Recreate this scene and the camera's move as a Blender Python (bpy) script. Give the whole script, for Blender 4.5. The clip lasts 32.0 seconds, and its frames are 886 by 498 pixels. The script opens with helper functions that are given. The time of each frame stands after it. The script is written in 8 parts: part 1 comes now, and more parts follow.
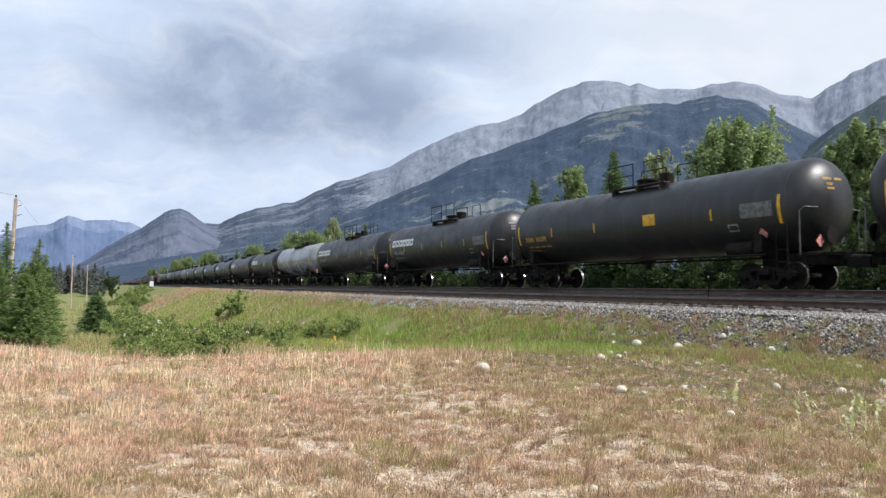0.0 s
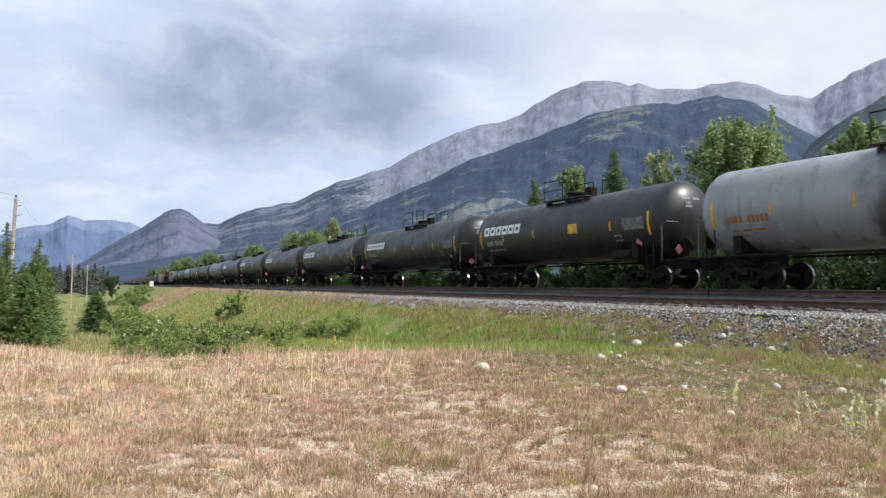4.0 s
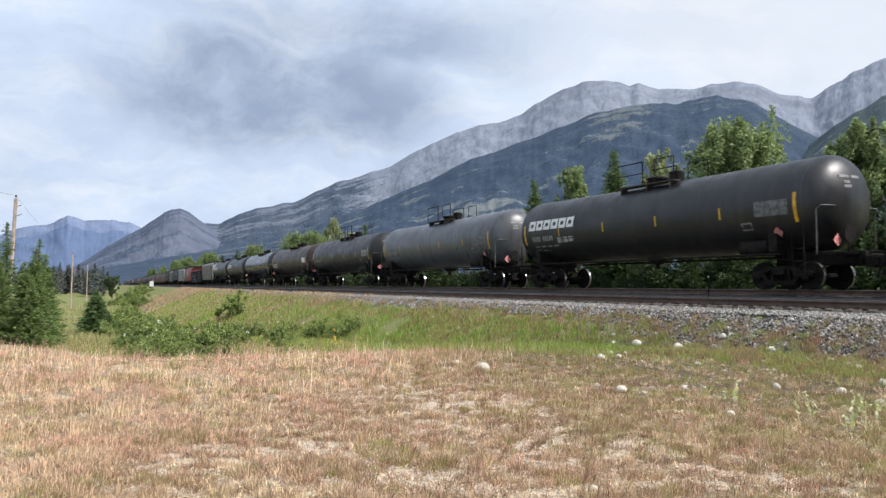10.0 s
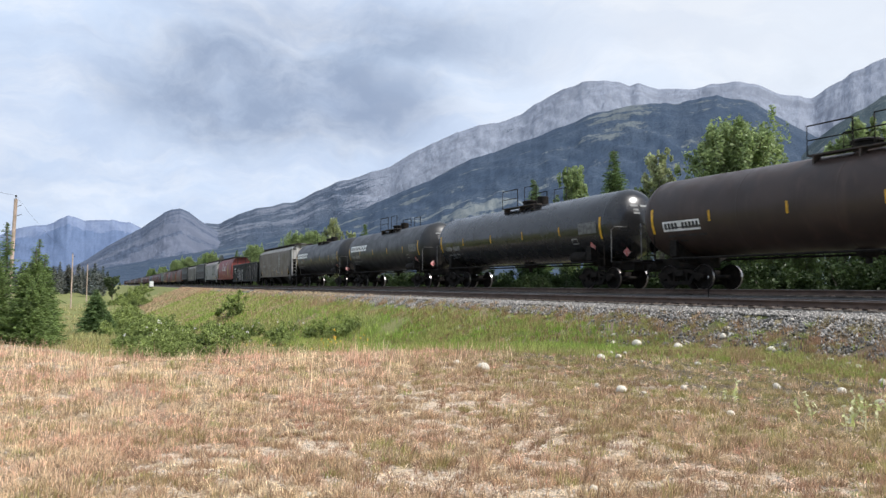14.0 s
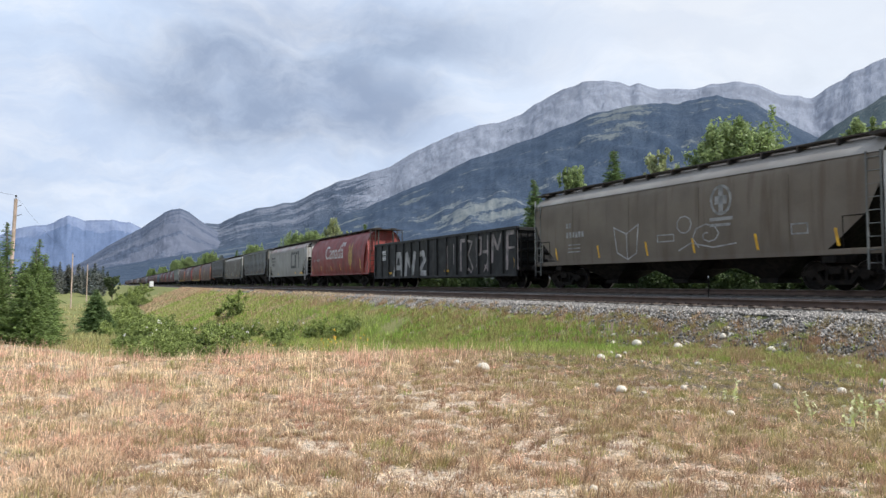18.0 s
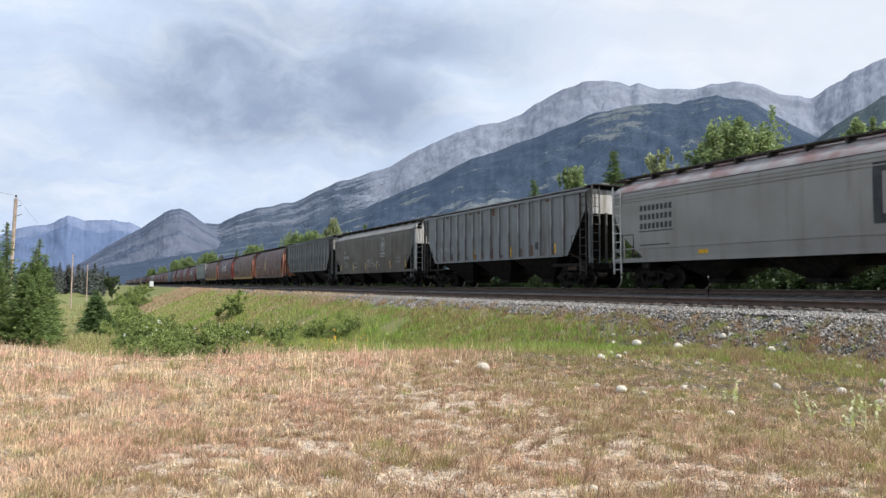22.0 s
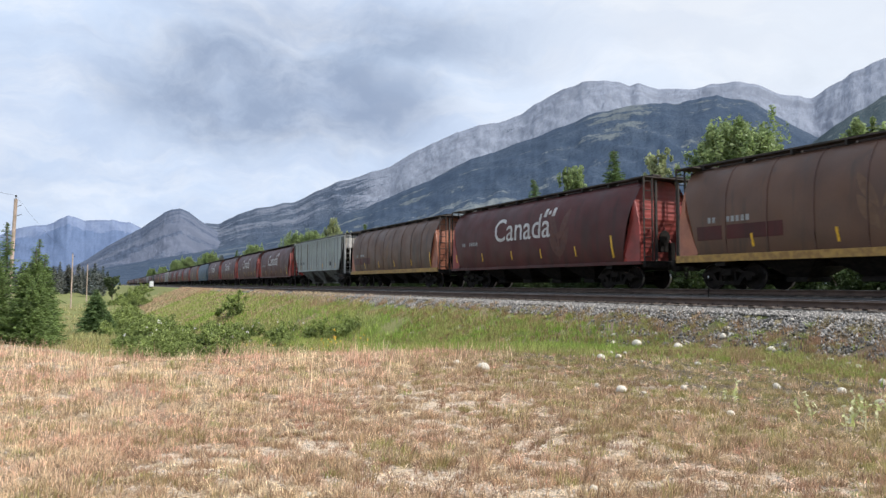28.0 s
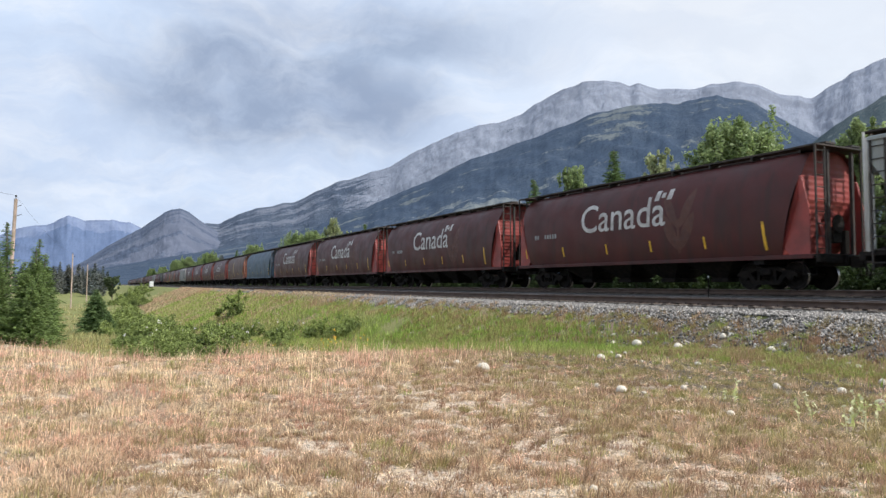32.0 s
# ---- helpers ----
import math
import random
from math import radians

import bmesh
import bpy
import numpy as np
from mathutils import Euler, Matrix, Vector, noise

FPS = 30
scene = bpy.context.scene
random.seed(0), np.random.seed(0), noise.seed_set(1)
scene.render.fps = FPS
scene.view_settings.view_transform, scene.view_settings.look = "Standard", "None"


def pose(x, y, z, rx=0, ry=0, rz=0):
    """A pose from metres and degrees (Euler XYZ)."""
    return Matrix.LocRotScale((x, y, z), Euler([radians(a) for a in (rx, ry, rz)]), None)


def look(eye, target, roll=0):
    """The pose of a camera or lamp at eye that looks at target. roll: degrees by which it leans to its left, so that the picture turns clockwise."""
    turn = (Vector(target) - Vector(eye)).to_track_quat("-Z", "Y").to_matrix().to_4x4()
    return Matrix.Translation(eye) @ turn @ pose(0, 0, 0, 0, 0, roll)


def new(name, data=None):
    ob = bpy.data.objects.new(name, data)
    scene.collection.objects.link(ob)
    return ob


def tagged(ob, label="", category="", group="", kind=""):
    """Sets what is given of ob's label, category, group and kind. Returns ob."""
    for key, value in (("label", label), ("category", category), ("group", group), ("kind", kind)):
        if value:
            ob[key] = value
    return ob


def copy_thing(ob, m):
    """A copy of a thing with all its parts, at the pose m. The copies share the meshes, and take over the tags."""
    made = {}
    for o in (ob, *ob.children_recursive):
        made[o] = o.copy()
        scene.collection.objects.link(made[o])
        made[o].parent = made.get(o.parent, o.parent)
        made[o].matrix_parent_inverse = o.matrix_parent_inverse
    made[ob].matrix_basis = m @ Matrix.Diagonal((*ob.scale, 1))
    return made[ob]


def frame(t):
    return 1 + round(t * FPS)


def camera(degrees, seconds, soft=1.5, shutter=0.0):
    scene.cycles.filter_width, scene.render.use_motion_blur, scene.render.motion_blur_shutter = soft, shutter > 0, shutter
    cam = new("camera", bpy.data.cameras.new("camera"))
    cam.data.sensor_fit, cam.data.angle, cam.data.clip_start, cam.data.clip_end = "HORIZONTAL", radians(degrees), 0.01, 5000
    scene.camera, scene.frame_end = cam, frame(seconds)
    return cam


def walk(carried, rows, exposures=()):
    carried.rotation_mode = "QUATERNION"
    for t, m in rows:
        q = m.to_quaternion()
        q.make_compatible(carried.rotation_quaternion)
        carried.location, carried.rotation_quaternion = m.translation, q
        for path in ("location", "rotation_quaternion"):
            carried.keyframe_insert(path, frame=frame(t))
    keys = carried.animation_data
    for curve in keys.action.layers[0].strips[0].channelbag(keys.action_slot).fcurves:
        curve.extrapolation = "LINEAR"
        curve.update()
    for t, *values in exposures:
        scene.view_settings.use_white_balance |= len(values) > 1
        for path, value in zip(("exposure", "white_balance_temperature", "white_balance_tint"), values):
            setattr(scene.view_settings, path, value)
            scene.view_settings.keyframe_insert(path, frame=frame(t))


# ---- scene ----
# A still camera beside a double-track railway; the main line carries the train, the siding lies nearer and lower.
EYE = 1.55                       # height over the dry verge
cam = camera(64.5, 32.0, soft=1.45, shutter=0.1)
STILL = pose(0, 0, EYE, 92.875, 0, 0)
walk(cam, [(0.0, STILL), (32.0, STILL)])

# ---- world, sun ----
SUN_EL, SUN_AZ = radians(47), math.atan2(0.92, -0.38)      # azimuth clockwise from +y
world = bpy.data.worlds.new("cloudy_sky")
scene.world = world
world.use_nodes = True


def sky_nodes():
    nt = world.node_tree
    nt.nodes.clear()
    N, K = nt.nodes.new, nt.links.new

    def val(op, a, b, clamp=False):
        n = N("ShaderNodeMath")
        n.operation, n.use_clamp = op, clamp
        for i, v in enumerate((a, b)):
            if isinstance(v, (int, float)):
                n.inputs[i].default_value = v
            else:
                K(v, n.inputs[i])
        return n.outputs[0]

    def mixc(f, a, b):
        n = N("ShaderNodeMix")
        n.data_type = "RGBA"
        for s, v in ((0, f), (6, a), (7, b)):
            if isinstance(v, (int, float)):
                n.inputs[s].default_value = v
            elif isinstance(v, tuple):
                n.inputs[s].default_value = (*v, 1)
            else:
                K(v, n.inputs[s])
        return n.outputs[2]

    def noise_at(vec, scale, detail, rough, off=0.0, stretch=(1, 1, 1)):
        m = N("ShaderNodeMapping")
        m.inputs["Location"].default_value = (off, off * 0.7, off * 1.3)
        m.inputs["Scale"].default_value = stretch
        K(vec, m.inputs["Vector"])
        n = N("ShaderNodeTexNoise")
        n.inputs["Scale"].default_value, n.inputs["Detail"].default_value = scale, detail
        n.inputs["Roughness"].default_value = rough
        K(m.outputs[0], n.inputs["Vector"])
        return n.outputs["Fac"]

    def ramp(v, lo, hi):
        n = N("ShaderNodeMapRange")
        n.interpolation_type = "SMOOTHSTEP"
        n.inputs["From Min"].default_value, n.inputs["From Max"].default_value = lo, hi
        K(v, n.inputs["Value"])
        return n.outputs[0]

    sky = N("ShaderNodeTexSky")
    sky.sky_type, sky.sun_disc = "NISHITA", False
    sky.sun_elevation, sky.sun_rotation = SUN_EL, SUN_AZ
    blue = N("ShaderNodeVectorMath")
    blue.operation = "SCALE"
    blue.inputs["Scale"].default_value = 0.11
    K(sky.outputs[0], blue.inputs[0])
    tc = N("ShaderNodeTexCoord").outputs["Generated"]
    # a little turbulence bends the cloud edges
    warp = N("ShaderNodeTexNoise")
    warp.inputs["Scale"].default_value, warp.inputs["Detail"].default_value = 5.0, 5.0
    K(tc, warp.inputs["Vector"])
    bend = N("ShaderNodeVectorMath")
    bend.operation = "MULTIPLY_ADD"
    bend.inputs[1].default_value = (0.16, 0.16, 0.16)
    K(warp.outputs["Color"], bend.inputs[0])
    K(tc, bend.inputs[2])
    v = bend.outputs[0]

    def bank(cx, cz, rx, rz, lo, hi):
        """A cloud bank round one direction of the sky."""
        c = N("ShaderNodeVectorMath")
        c.operation = "SUBTRACT"
        c.inputs[1].default_value = (cx + 0.08, 0, cz + 0.08)
        K(v, c.inputs[0])
        d = N("ShaderNodeVectorMath")
        d.operation = "MULTIPLY"
        d.inputs[1].default_value = (1 / rx, 0, 1 / rz)
        K(c.outputs[0], d.inputs[0])
        ln = N("ShaderNodeVectorMath")
        ln.operation = "LENGTH"
        K(d.outputs[0], ln.inputs[0])
        return ramp(ln.outputs["Value"], hi, lo)

    veil = ramp(noise_at(v, 2.6, 7, 0.55, 3.1, (1, 1, 2.6)), 0.20, 0.46)     # thin white cover
    puff = ramp(noise_at(v, 6.0, 8, 0.6, 7.7, (1, 1, 2.2)), 0.42, 0.72)
    grey = ramp(noise_at(v, 3.4, 6, 0.55, 1.3, (1, 1, 2.4)), 0.44, 0.68)
    # the cloud thins out towards the sun, behind the camera
    clear = N("ShaderNodeVectorMath")
    clear.operation = "DOT_PRODUCT"
    clear.inputs[1].default_value = (math.sin(SUN_AZ), math.cos(SUN_AZ), 0)
    K(tc, clear.inputs[0])
    cover = ramp(clear.outputs["Value"], 0.62, 0.14)
    veil, puff, grey = val("MULTIPLY", veil, cover), val("MULTIPLY", puff, cover), val("MULTIPLY", grey, cover)
    base = mixc(veil, blue.outputs[0], (0.67, 0.795, 1.0))
    base = mixc(val("MULTIPLY", puff, 0.75), base, (0.91, 0.96, 1.04))
    base = mixc(val("MULTIPLY", grey, 0.42), base, (0.44, 0.545, 0.745))
    streak = ramp(noise_at(v, 3.2, 8, 0.62, 11.0, (1, 1, 4.5)), 0.40, 0.62)
    base = mixc(val("MULTIPLY", val("MULTIPLY", streak, cover), 0.42), base, (0.52, 0.62, 0.82))
    lit = ramp(noise_at(v, 4.4, 8, 0.62, 17.0, (1, 1, 3.6)), 0.50, 0.66)
    base = mixc(val("MULTIPLY", val("MULTIPLY", lit, cover), 0.30), base, (0.95, 0.98, 1.03))
    big = bank(-0.225, 0.250, 0.265, 0.095, 0.50, 1.10)
    arm = bank(-0.10, 0.335, 0.27, 0.05, 0.2, 1.3)
    wisp = ramp(noise_at(v, 9.0, 6, 0.6, 5.0, (1, 1, 1.6)), 0.30, 0.62)
    dark = val("MULTIPLY", val("MAXIMUM", big, val("MULTIPLY", arm, 0.75)), val("ADD", val("MULTIPLY", wisp, 0.45), 0.55), True)
    glow = bank(0.50, 0.34, 0.50, 0.22, 0.2, 1.3)
    base = mixc(val("MULTIPLY", glow, val("MULTIPLY", cover, 0.6)), base, (0.93, 0.96, 1.0))
    base = mixc(val("MULTIPLY", dark, 0.86), base, (0.29, 0.37, 0.53))
    bg = N("ShaderNodeBackground")
    K(base, bg.inputs["Color"])
    out = N("ShaderNodeOutputWorld")
    K(bg.outputs[0], out.inputs["Surface"])


sky_nodes()
sun = new("sun", bpy.data.lights.new("sun", "SUN"))
sun.data.energy, sun.data.angle, sun.data.color = 4.6, radians(0.6), (1.0, 0.972, 0.945)
SUN_TO = Vector((math.sin(SUN_AZ) * math.cos(SUN_EL), math.cos(SUN_AZ) * math.cos(SUN_EL), math.sin(SUN_EL)))
sun.matrix_world = look(SUN_TO * 50, (0, 0, 0))
scene.view_settings.exposure = 0.0

# ---- materials ----
def mat(name, color, rough=0.6, metal=0.0, second=None, scale=3.0, spread=(0.4, 0.62), fine=0.0, fine_scale=60.0,
        bump=0.0, bump_scale=40.0, per_object=0.0, per_island=0.0, streak=None, detail=5.0, spec=0.5, space="Object", through_light=0.0):
    """A surface with two scales of variation: large patches (second colour) and fine grain; streak: colour of vertical dirt runs."""
    m = bpy.data.materials.new(name)
    m.use_nodes = True
    nt = m.node_tree
    N, K = nt.nodes.new, nt.links.new
    bsdf = nt.nodes["Principled BSDF"]
    bsdf.inputs["Roughness"].default_value, bsdf.inputs["Metallic"].default_value = rough, metal
    bsdf.inputs["Specular IOR Level"].default_value = spec
    tc = N("ShaderNodeTexCoord").outputs[space]

    def tex(scale, detail=5.0, stretch=None):
        n = N("ShaderNodeTexNoise")
        n.inputs["Scale"].default_value, n.inputs["Detail"].default_value = scale, detail
        if stretch:
            mp = N("ShaderNodeMapping")
            mp.inputs["Scale"].default_value = stretch
            K(tc, mp.inputs["Vector"])
            K(mp.outputs[0], n.inputs["Vector"])
        else:
            K(tc, n.inputs["Vector"])
        return n.outputs["Fac"]

    def rng(v, lo, hi, a=0.0, b=1.0):
        n = N("ShaderNodeMapRange")
        n.inputs["From Min"].default_value, n.inputs["From Max"].default_value = lo, hi
        n.inputs["To Min"].default_value, n.inputs["To Max"].default_value = a, b
        K(v, n.inputs["Value"])
        return n.outputs[0]

    def mix(f, a, b, blend="MIX"):
        n = N("ShaderNodeMix")
        n.data_type, n.blend_type = "RGBA", blend
        for s, v in ((0, f), (6, a), (7, b)):
            if isinstance(v, (int, float)):
                n.inputs[s].default_value = v
            elif isinstance(v, tuple):
                n.inputs[s].default_value = (*v, 1)
            else:
                K(v, n.inputs[s])
        return n.outputs[2]

    col = None
    if second:
        col = mix(rng(tex(scale, detail), *spread), tuple(color), tuple(second))
    if streak:
        runs = rng(tex(1.0, 6.0, (2.6, 2.6, 0.22)), 0.52, 0.70)
        col = mix(runs, col or tuple(color), tuple(streak))
    if fine:
        g = rng(tex(fine_scale, 3.0), 0.3, 0.7, 1 - fine, 1 + fine)
        v = N("ShaderNodeVectorMath")
        v.operation = "SCALE"
        if col is None:
            v.inputs[0].default_value = color
        else:
            K(col, v.inputs[0])
        K(g, v.inputs["Scale"])
        col = v.outputs[0]
    for amount, socket in ((per_object, "obj"), (per_island, "isl")):
        if amount:
            src = N("ShaderNodeObjectInfo").outputs["Random"] if socket == "obj" else N("ShaderNodeNewGeometry").outputs["Random Per Island"]
            v = N("ShaderNodeVectorMath")
            v.operation = "SCALE"
            if col is None:
                v.inputs[0].default_value = color
            else:
                K(col, v.inputs[0])
            K(rng(src, 0, 1, 1 - amount, 1 + amount), v.inputs["Scale"])
            col = v.outputs[0]
    if col is None:
        bsdf.inputs["Base Color"].default_value = (*color, 1)
    else:
        K(col, bsdf.inputs["Base Color"])
    if bump:
        b = N("ShaderNodeBump")
        b.inputs["Strength"].default_value = bump
        b.inputs["Distance"].default_value = 0.02
        K(tex(bump_scale, 6.0), b.inputs["Height"])
        K(b.outputs[0], bsdf.inputs["Normal"])
    if second and metal < 0.5:
        K(rng(tex(scale * 1.7), 0.3, 0.7, max(0.05, rough - 0.10), min(1, rough + 0.12)), bsdf.inputs["Roughness"])
    if through_light:
        t = N("ShaderNodeBsdfTranslucent")
        if col is None:
            t.inputs["Color"].default_value = (*color, 1)
        else:
            K(col, t.inputs["Color"])
        ms = N("ShaderNodeMixShader")
        ms.inputs[0].default_value = through_light
        K(bsdf.outputs[0], ms.inputs[1])
        K(t.outputs[0], ms.inputs[2])
        K(ms.outputs[0], nt.nodes["Material Output"].inputs["Surface"])
    return m


# ---- mesh helpers ----
class Geo:
    """Vertices and faces of one part."""

    def __init__(self):
        self.v, self.f = [], []

    def add(self, verts, faces):
        n = len(self.v)
        self.v += [tuple(p) for p in verts]
        self.f += [tuple(i + n for i in f) for f in faces]
        return self

    def box(self, x0, x1, y0, y1, z0, z1, c=0.0):
        """A box with chamfered edges."""
        if c <= 0:
            v = [(x, y, z) for x in (x0, x1) for y in (y0, y1) for z in (z0, z1)]
            return self.add(v, [(0, 1, 3, 2), (4, 6, 7, 5), (0, 4, 5, 1), (2, 3, 7, 6), (0, 2, 6, 4), (1, 5, 7, 3)])
        bm = bmesh.new()
        bmesh.ops.create_cube(bm, size=1)
        for p in bm.verts:
            p.co = ((x0 + x1) / 2 + p.co.x * (x1 - x0), (y0 + y1) / 2 + p.co.y * (y1 - y0), (z0 + z1) / 2 + p.co.z * (z1 - z0))
        bmesh.ops.bevel(bm, geom=bm.edges[:], offset=c, segments=1, affect="EDGES")
        bm.verts.index_update()
        self.add([p.co for p in bm.verts], [[q.index for q in f.verts] for f in bm.faces])
        bm.free()
        return self

    def tube(self, pts, r, n=6, close=False):
        """A round bar through the points."""
        pts = [Vector(p) for p in pts]
        rings = []
        for i, p in enumerate(pts):
            a = pts[max(0, i - 1)]
            b = pts[min(len(pts) - 1, i + 1)]
            d = (b - a).normalized()
            side = d.orthogonal() if abs(d.z) > 0.99 else d.cross(Vector((0, 0, 1)))
            side.normalize()
            up = side.cross(d)
            rr = r[i] if isinstance(r, (list, tuple)) else r
            rings.append([p + (side * math.cos(2 * math.pi * k / n) + up * math.sin(2 * math.pi * k / n)) * rr for k in range(n)])
        faces = []
        for i in range(len(pts) - 1):
            for k in range(n):
                faces.append((i * n + k, i * n + (k + 1) % n, (i + 1) * n + (k + 1) % n, (i + 1) * n + k))
        faces += [tuple(range(n - 1, -1, -1)), tuple((len(pts) - 1) * n + k for k in range(n))]
        return self.add([p for ring in rings for p in ring], faces)

    def lathe(self, prof, axis="z", at=(0, 0, 0), n=24, caps=True):
        """A turned body: prof holds (radius, place along the axis)."""
        v = []
        for r, h in prof:
            for k in range(n):
                c, s = r * math.cos(2 * math.pi * k / n), r * math.sin(2 * math.pi * k / n)
                p = {"z": (c, s, h), "x": (h, c, s), "y": (c, h, s)}[axis]
                v.append((p[0] + at[0], p[1] + at[1], p[2] + at[2]))
        f = []
        for i in range(len(prof) - 1):
            for k in range(n):
                q = (i * n + k, i * n + (k + 1) % n, (i + 1) * n + (k + 1) % n, (i + 1) * n + k)
                f.append(q if axis != "y" else q[::-1])
        if not caps:
            return self.add(v, f)
        cap0, cap1 = tuple(range(n - 1, -1, -1)), tuple((len(prof) - 1) * n + k for k in range(n))
        f += [cap0, cap1] if axis != "y" else [cap0[::-1], cap1[::-1]]
        return self.add(v, f)

    def prism(self, poly, y0, y1):
        """A plate cut to poly, given as (x, z), from y0 to y1."""
        n = len(poly)
        v = [(x, y0, z) for x, z in poly] + [(x, y1, z) for x, z in poly]
        f = [tuple(range(n)), tuple(range(2 * n - 1, n - 1, -1))]
        f += [(i, n + i, n + (i + 1) % n, (i + 1) % n) for i in range(n)]
        return self.add(v, f)

    def mesh(self, name, material, smooth=True):
        me = bpy.data.meshes.new(name)
        me.from_pydata(self.v, [], self.f)
        bm = bmesh.new()
        bm.from_mesh(me)
        bmesh.ops.recalc_face_normals(bm, faces=bm.faces[:])
        bm.to_mesh(me)
        bm.free()
        me.materials.append(material)
        if smooth:
            me.polygons.foreach_set("use_smooth", [True] * len(me.polygons))
            me.set_sharp_from_angle(angle=radians(38))
        return me


def part(name, geo, material, parent=None, label="", smooth=True, at=None):
    """One mesh object under a thing or a part; geo may be a mesh that other parts share."""
    me = geo.mesh(name, material, smooth) if isinstance(geo, Geo) else geo
    ob = new(name, me)
    if parent:
        ob.parent = parent
    if at:
        ob.location = at
    return tagged(ob, label)


def thing(name, label, category, group="", kind="", m=None):
    ob = new(name)
    ob.empty_display_size = 0.3
    if m:
        ob.matrix_basis = m
    return tagged(ob, label, category, group, kind)


def array_mesh(name, verts, faces, material, smooth=False):
    """A large mesh from numpy arrays; faces all of one size."""
    me = bpy.data.meshes.new(name)
    n, k = faces.shape
    me.vertices.add(len(verts))
    me.vertices.foreach_set("co", np.asarray(verts, np.float32).ravel())
    me.loops.add(n * k)
    me.loops.foreach_set("vertex_index", faces.ravel().astype(np.int32))
    me.polygons.add(n)
    me.polygons.foreach_set("loop_start", (np.arange(n) * k).astype(np.int32))
    me.update(calc_edges=True)
    if smooth:
        me.polygons.foreach_set("use_smooth", np.ones(n, bool))
    me.materials.append(material)
    me.validate()
    return me

# ---- the line of the track ----
TURN, AWAY = radians(28.044), 21.684          # heading and nearest distance of the main line
CURVE, CURVE_END = 0.000443, 110.0            # it bends gently beside the camera, then runs straight
RAIL_TOP = EYE - 0.182
SIDING, SIDING_TOP = 4.3, RAIL_TOP - 0.23
NX, NY, UX, UY = math.cos(TURN), math.sin(TURN), -math.sin(TURN), math.cos(TURN)


def bow(s):
    s = np.asarray(s, float)
    e = CURVE_END
    far = CURVE * e * e / 2 + CURVE * e * (s - e)
    back = CURVE * 60 * 60 / 2 + CURVE * 60 * (-s - 60)
    return np.where(s > e, far, np.where(s < -60, back, CURVE * s * s / 2))


def on_line(s, a=0.0):
    """The place s metres along the line and a metres towards the camera from it, and its heading."""
    lat = AWAY + bow(s) - a
    slope = (bow(s + 0.5) - bow(s - 0.5))
    return NX * lat + UX * s, NY * lat + UY * s, np.arctan(slope)


def line_coords(x, y):
    """Along and across the main line: s, and a (positive on the camera's side)."""
    s = UX * x + UY * y
    return s, AWAY + bow(s) - (NX * x + NY * y)


def smooth(lo, hi, v):
    t = np.clip((v - lo) / (hi - lo), 0, 1)
    return t * t * (3 - 2 * t)


def wave(x, y, seed, size, octaves=4):
    """Cheap smooth noise for whole arrays, about -1 to 1."""
    r = np.random.RandomState(seed)
    out, amp = 0.0, 1.0
    for o in range(octaves):
        for _ in range(3):
            t, ph = r.uniform(0, 2 * np.pi), r.uniform(0, 2 * np.pi)
            k = 2 * np.pi / size * 2 ** o * r.uniform(0.7, 1.3)
            out = out + amp / 3 * np.sin(k * (x * np.cos(t) + y * np.sin(t)) + ph + 1.5 * np.sin(k * 0.6 * (y * np.cos(t) - x * np.sin(t)) + ph))
        amp *= 0.5
    return out


def ground_z(x, y):
    x, y = np.asarray(x, float), np.asarray(y, float)
    s, a = line_coords(x, y)
    swale = np.interp(s, [9, 16, 34, 45, 65, 100, 300], [0, -0.5, -1.3, -1.9, -2.4, -2.9, -3.2])
    edge = np.interp(x, [-12, -5, 0], [16.6, 14.4, 14.0])
    hollow = np.exp(-((x + 6.6) / 2.8) ** 2)          # the ditch cuts nearer here
    z = swale * smooth(0, 1, (y - edge + 1.6 * hollow) / (10 - 4.5 * hollow)) - 0.35 * hollow * smooth(14.5, 19, y) * smooth(30, 22, y)
    z = z + 0.05 * wave(x, y, 5, 9.0) * smooth(2, 8, np.hypot(x, y)) + 0.012 * wave(x, y, 9, 1.3, 3)
    z = z + 0.35 * wave(x, y, 6, 45.0) * smooth(30, 90, np.hypot(x, y))
    bank = 0.80 - (a - 7.0) * np.interp(s, [5, 25, 60], [0.60, 0.50, 0.42]) + 0.06 * wave(x, y, 11, 5.0)
    near = np.maximum(z, np.minimum(bank, 0.80))
    near = np.where(a < 7.0, 0.80, near)
    beyond = 0.80 - 0.10 * np.clip(-a - 3.5, 0, 12) + 0.12 * wave(x, y, 12, 14.0) * smooth(4, 10, -a)
    z = np.where(a > -3.0, near, beyond)
    return z - 0.3 * smooth(700, 3000, np.hypot(x, y))

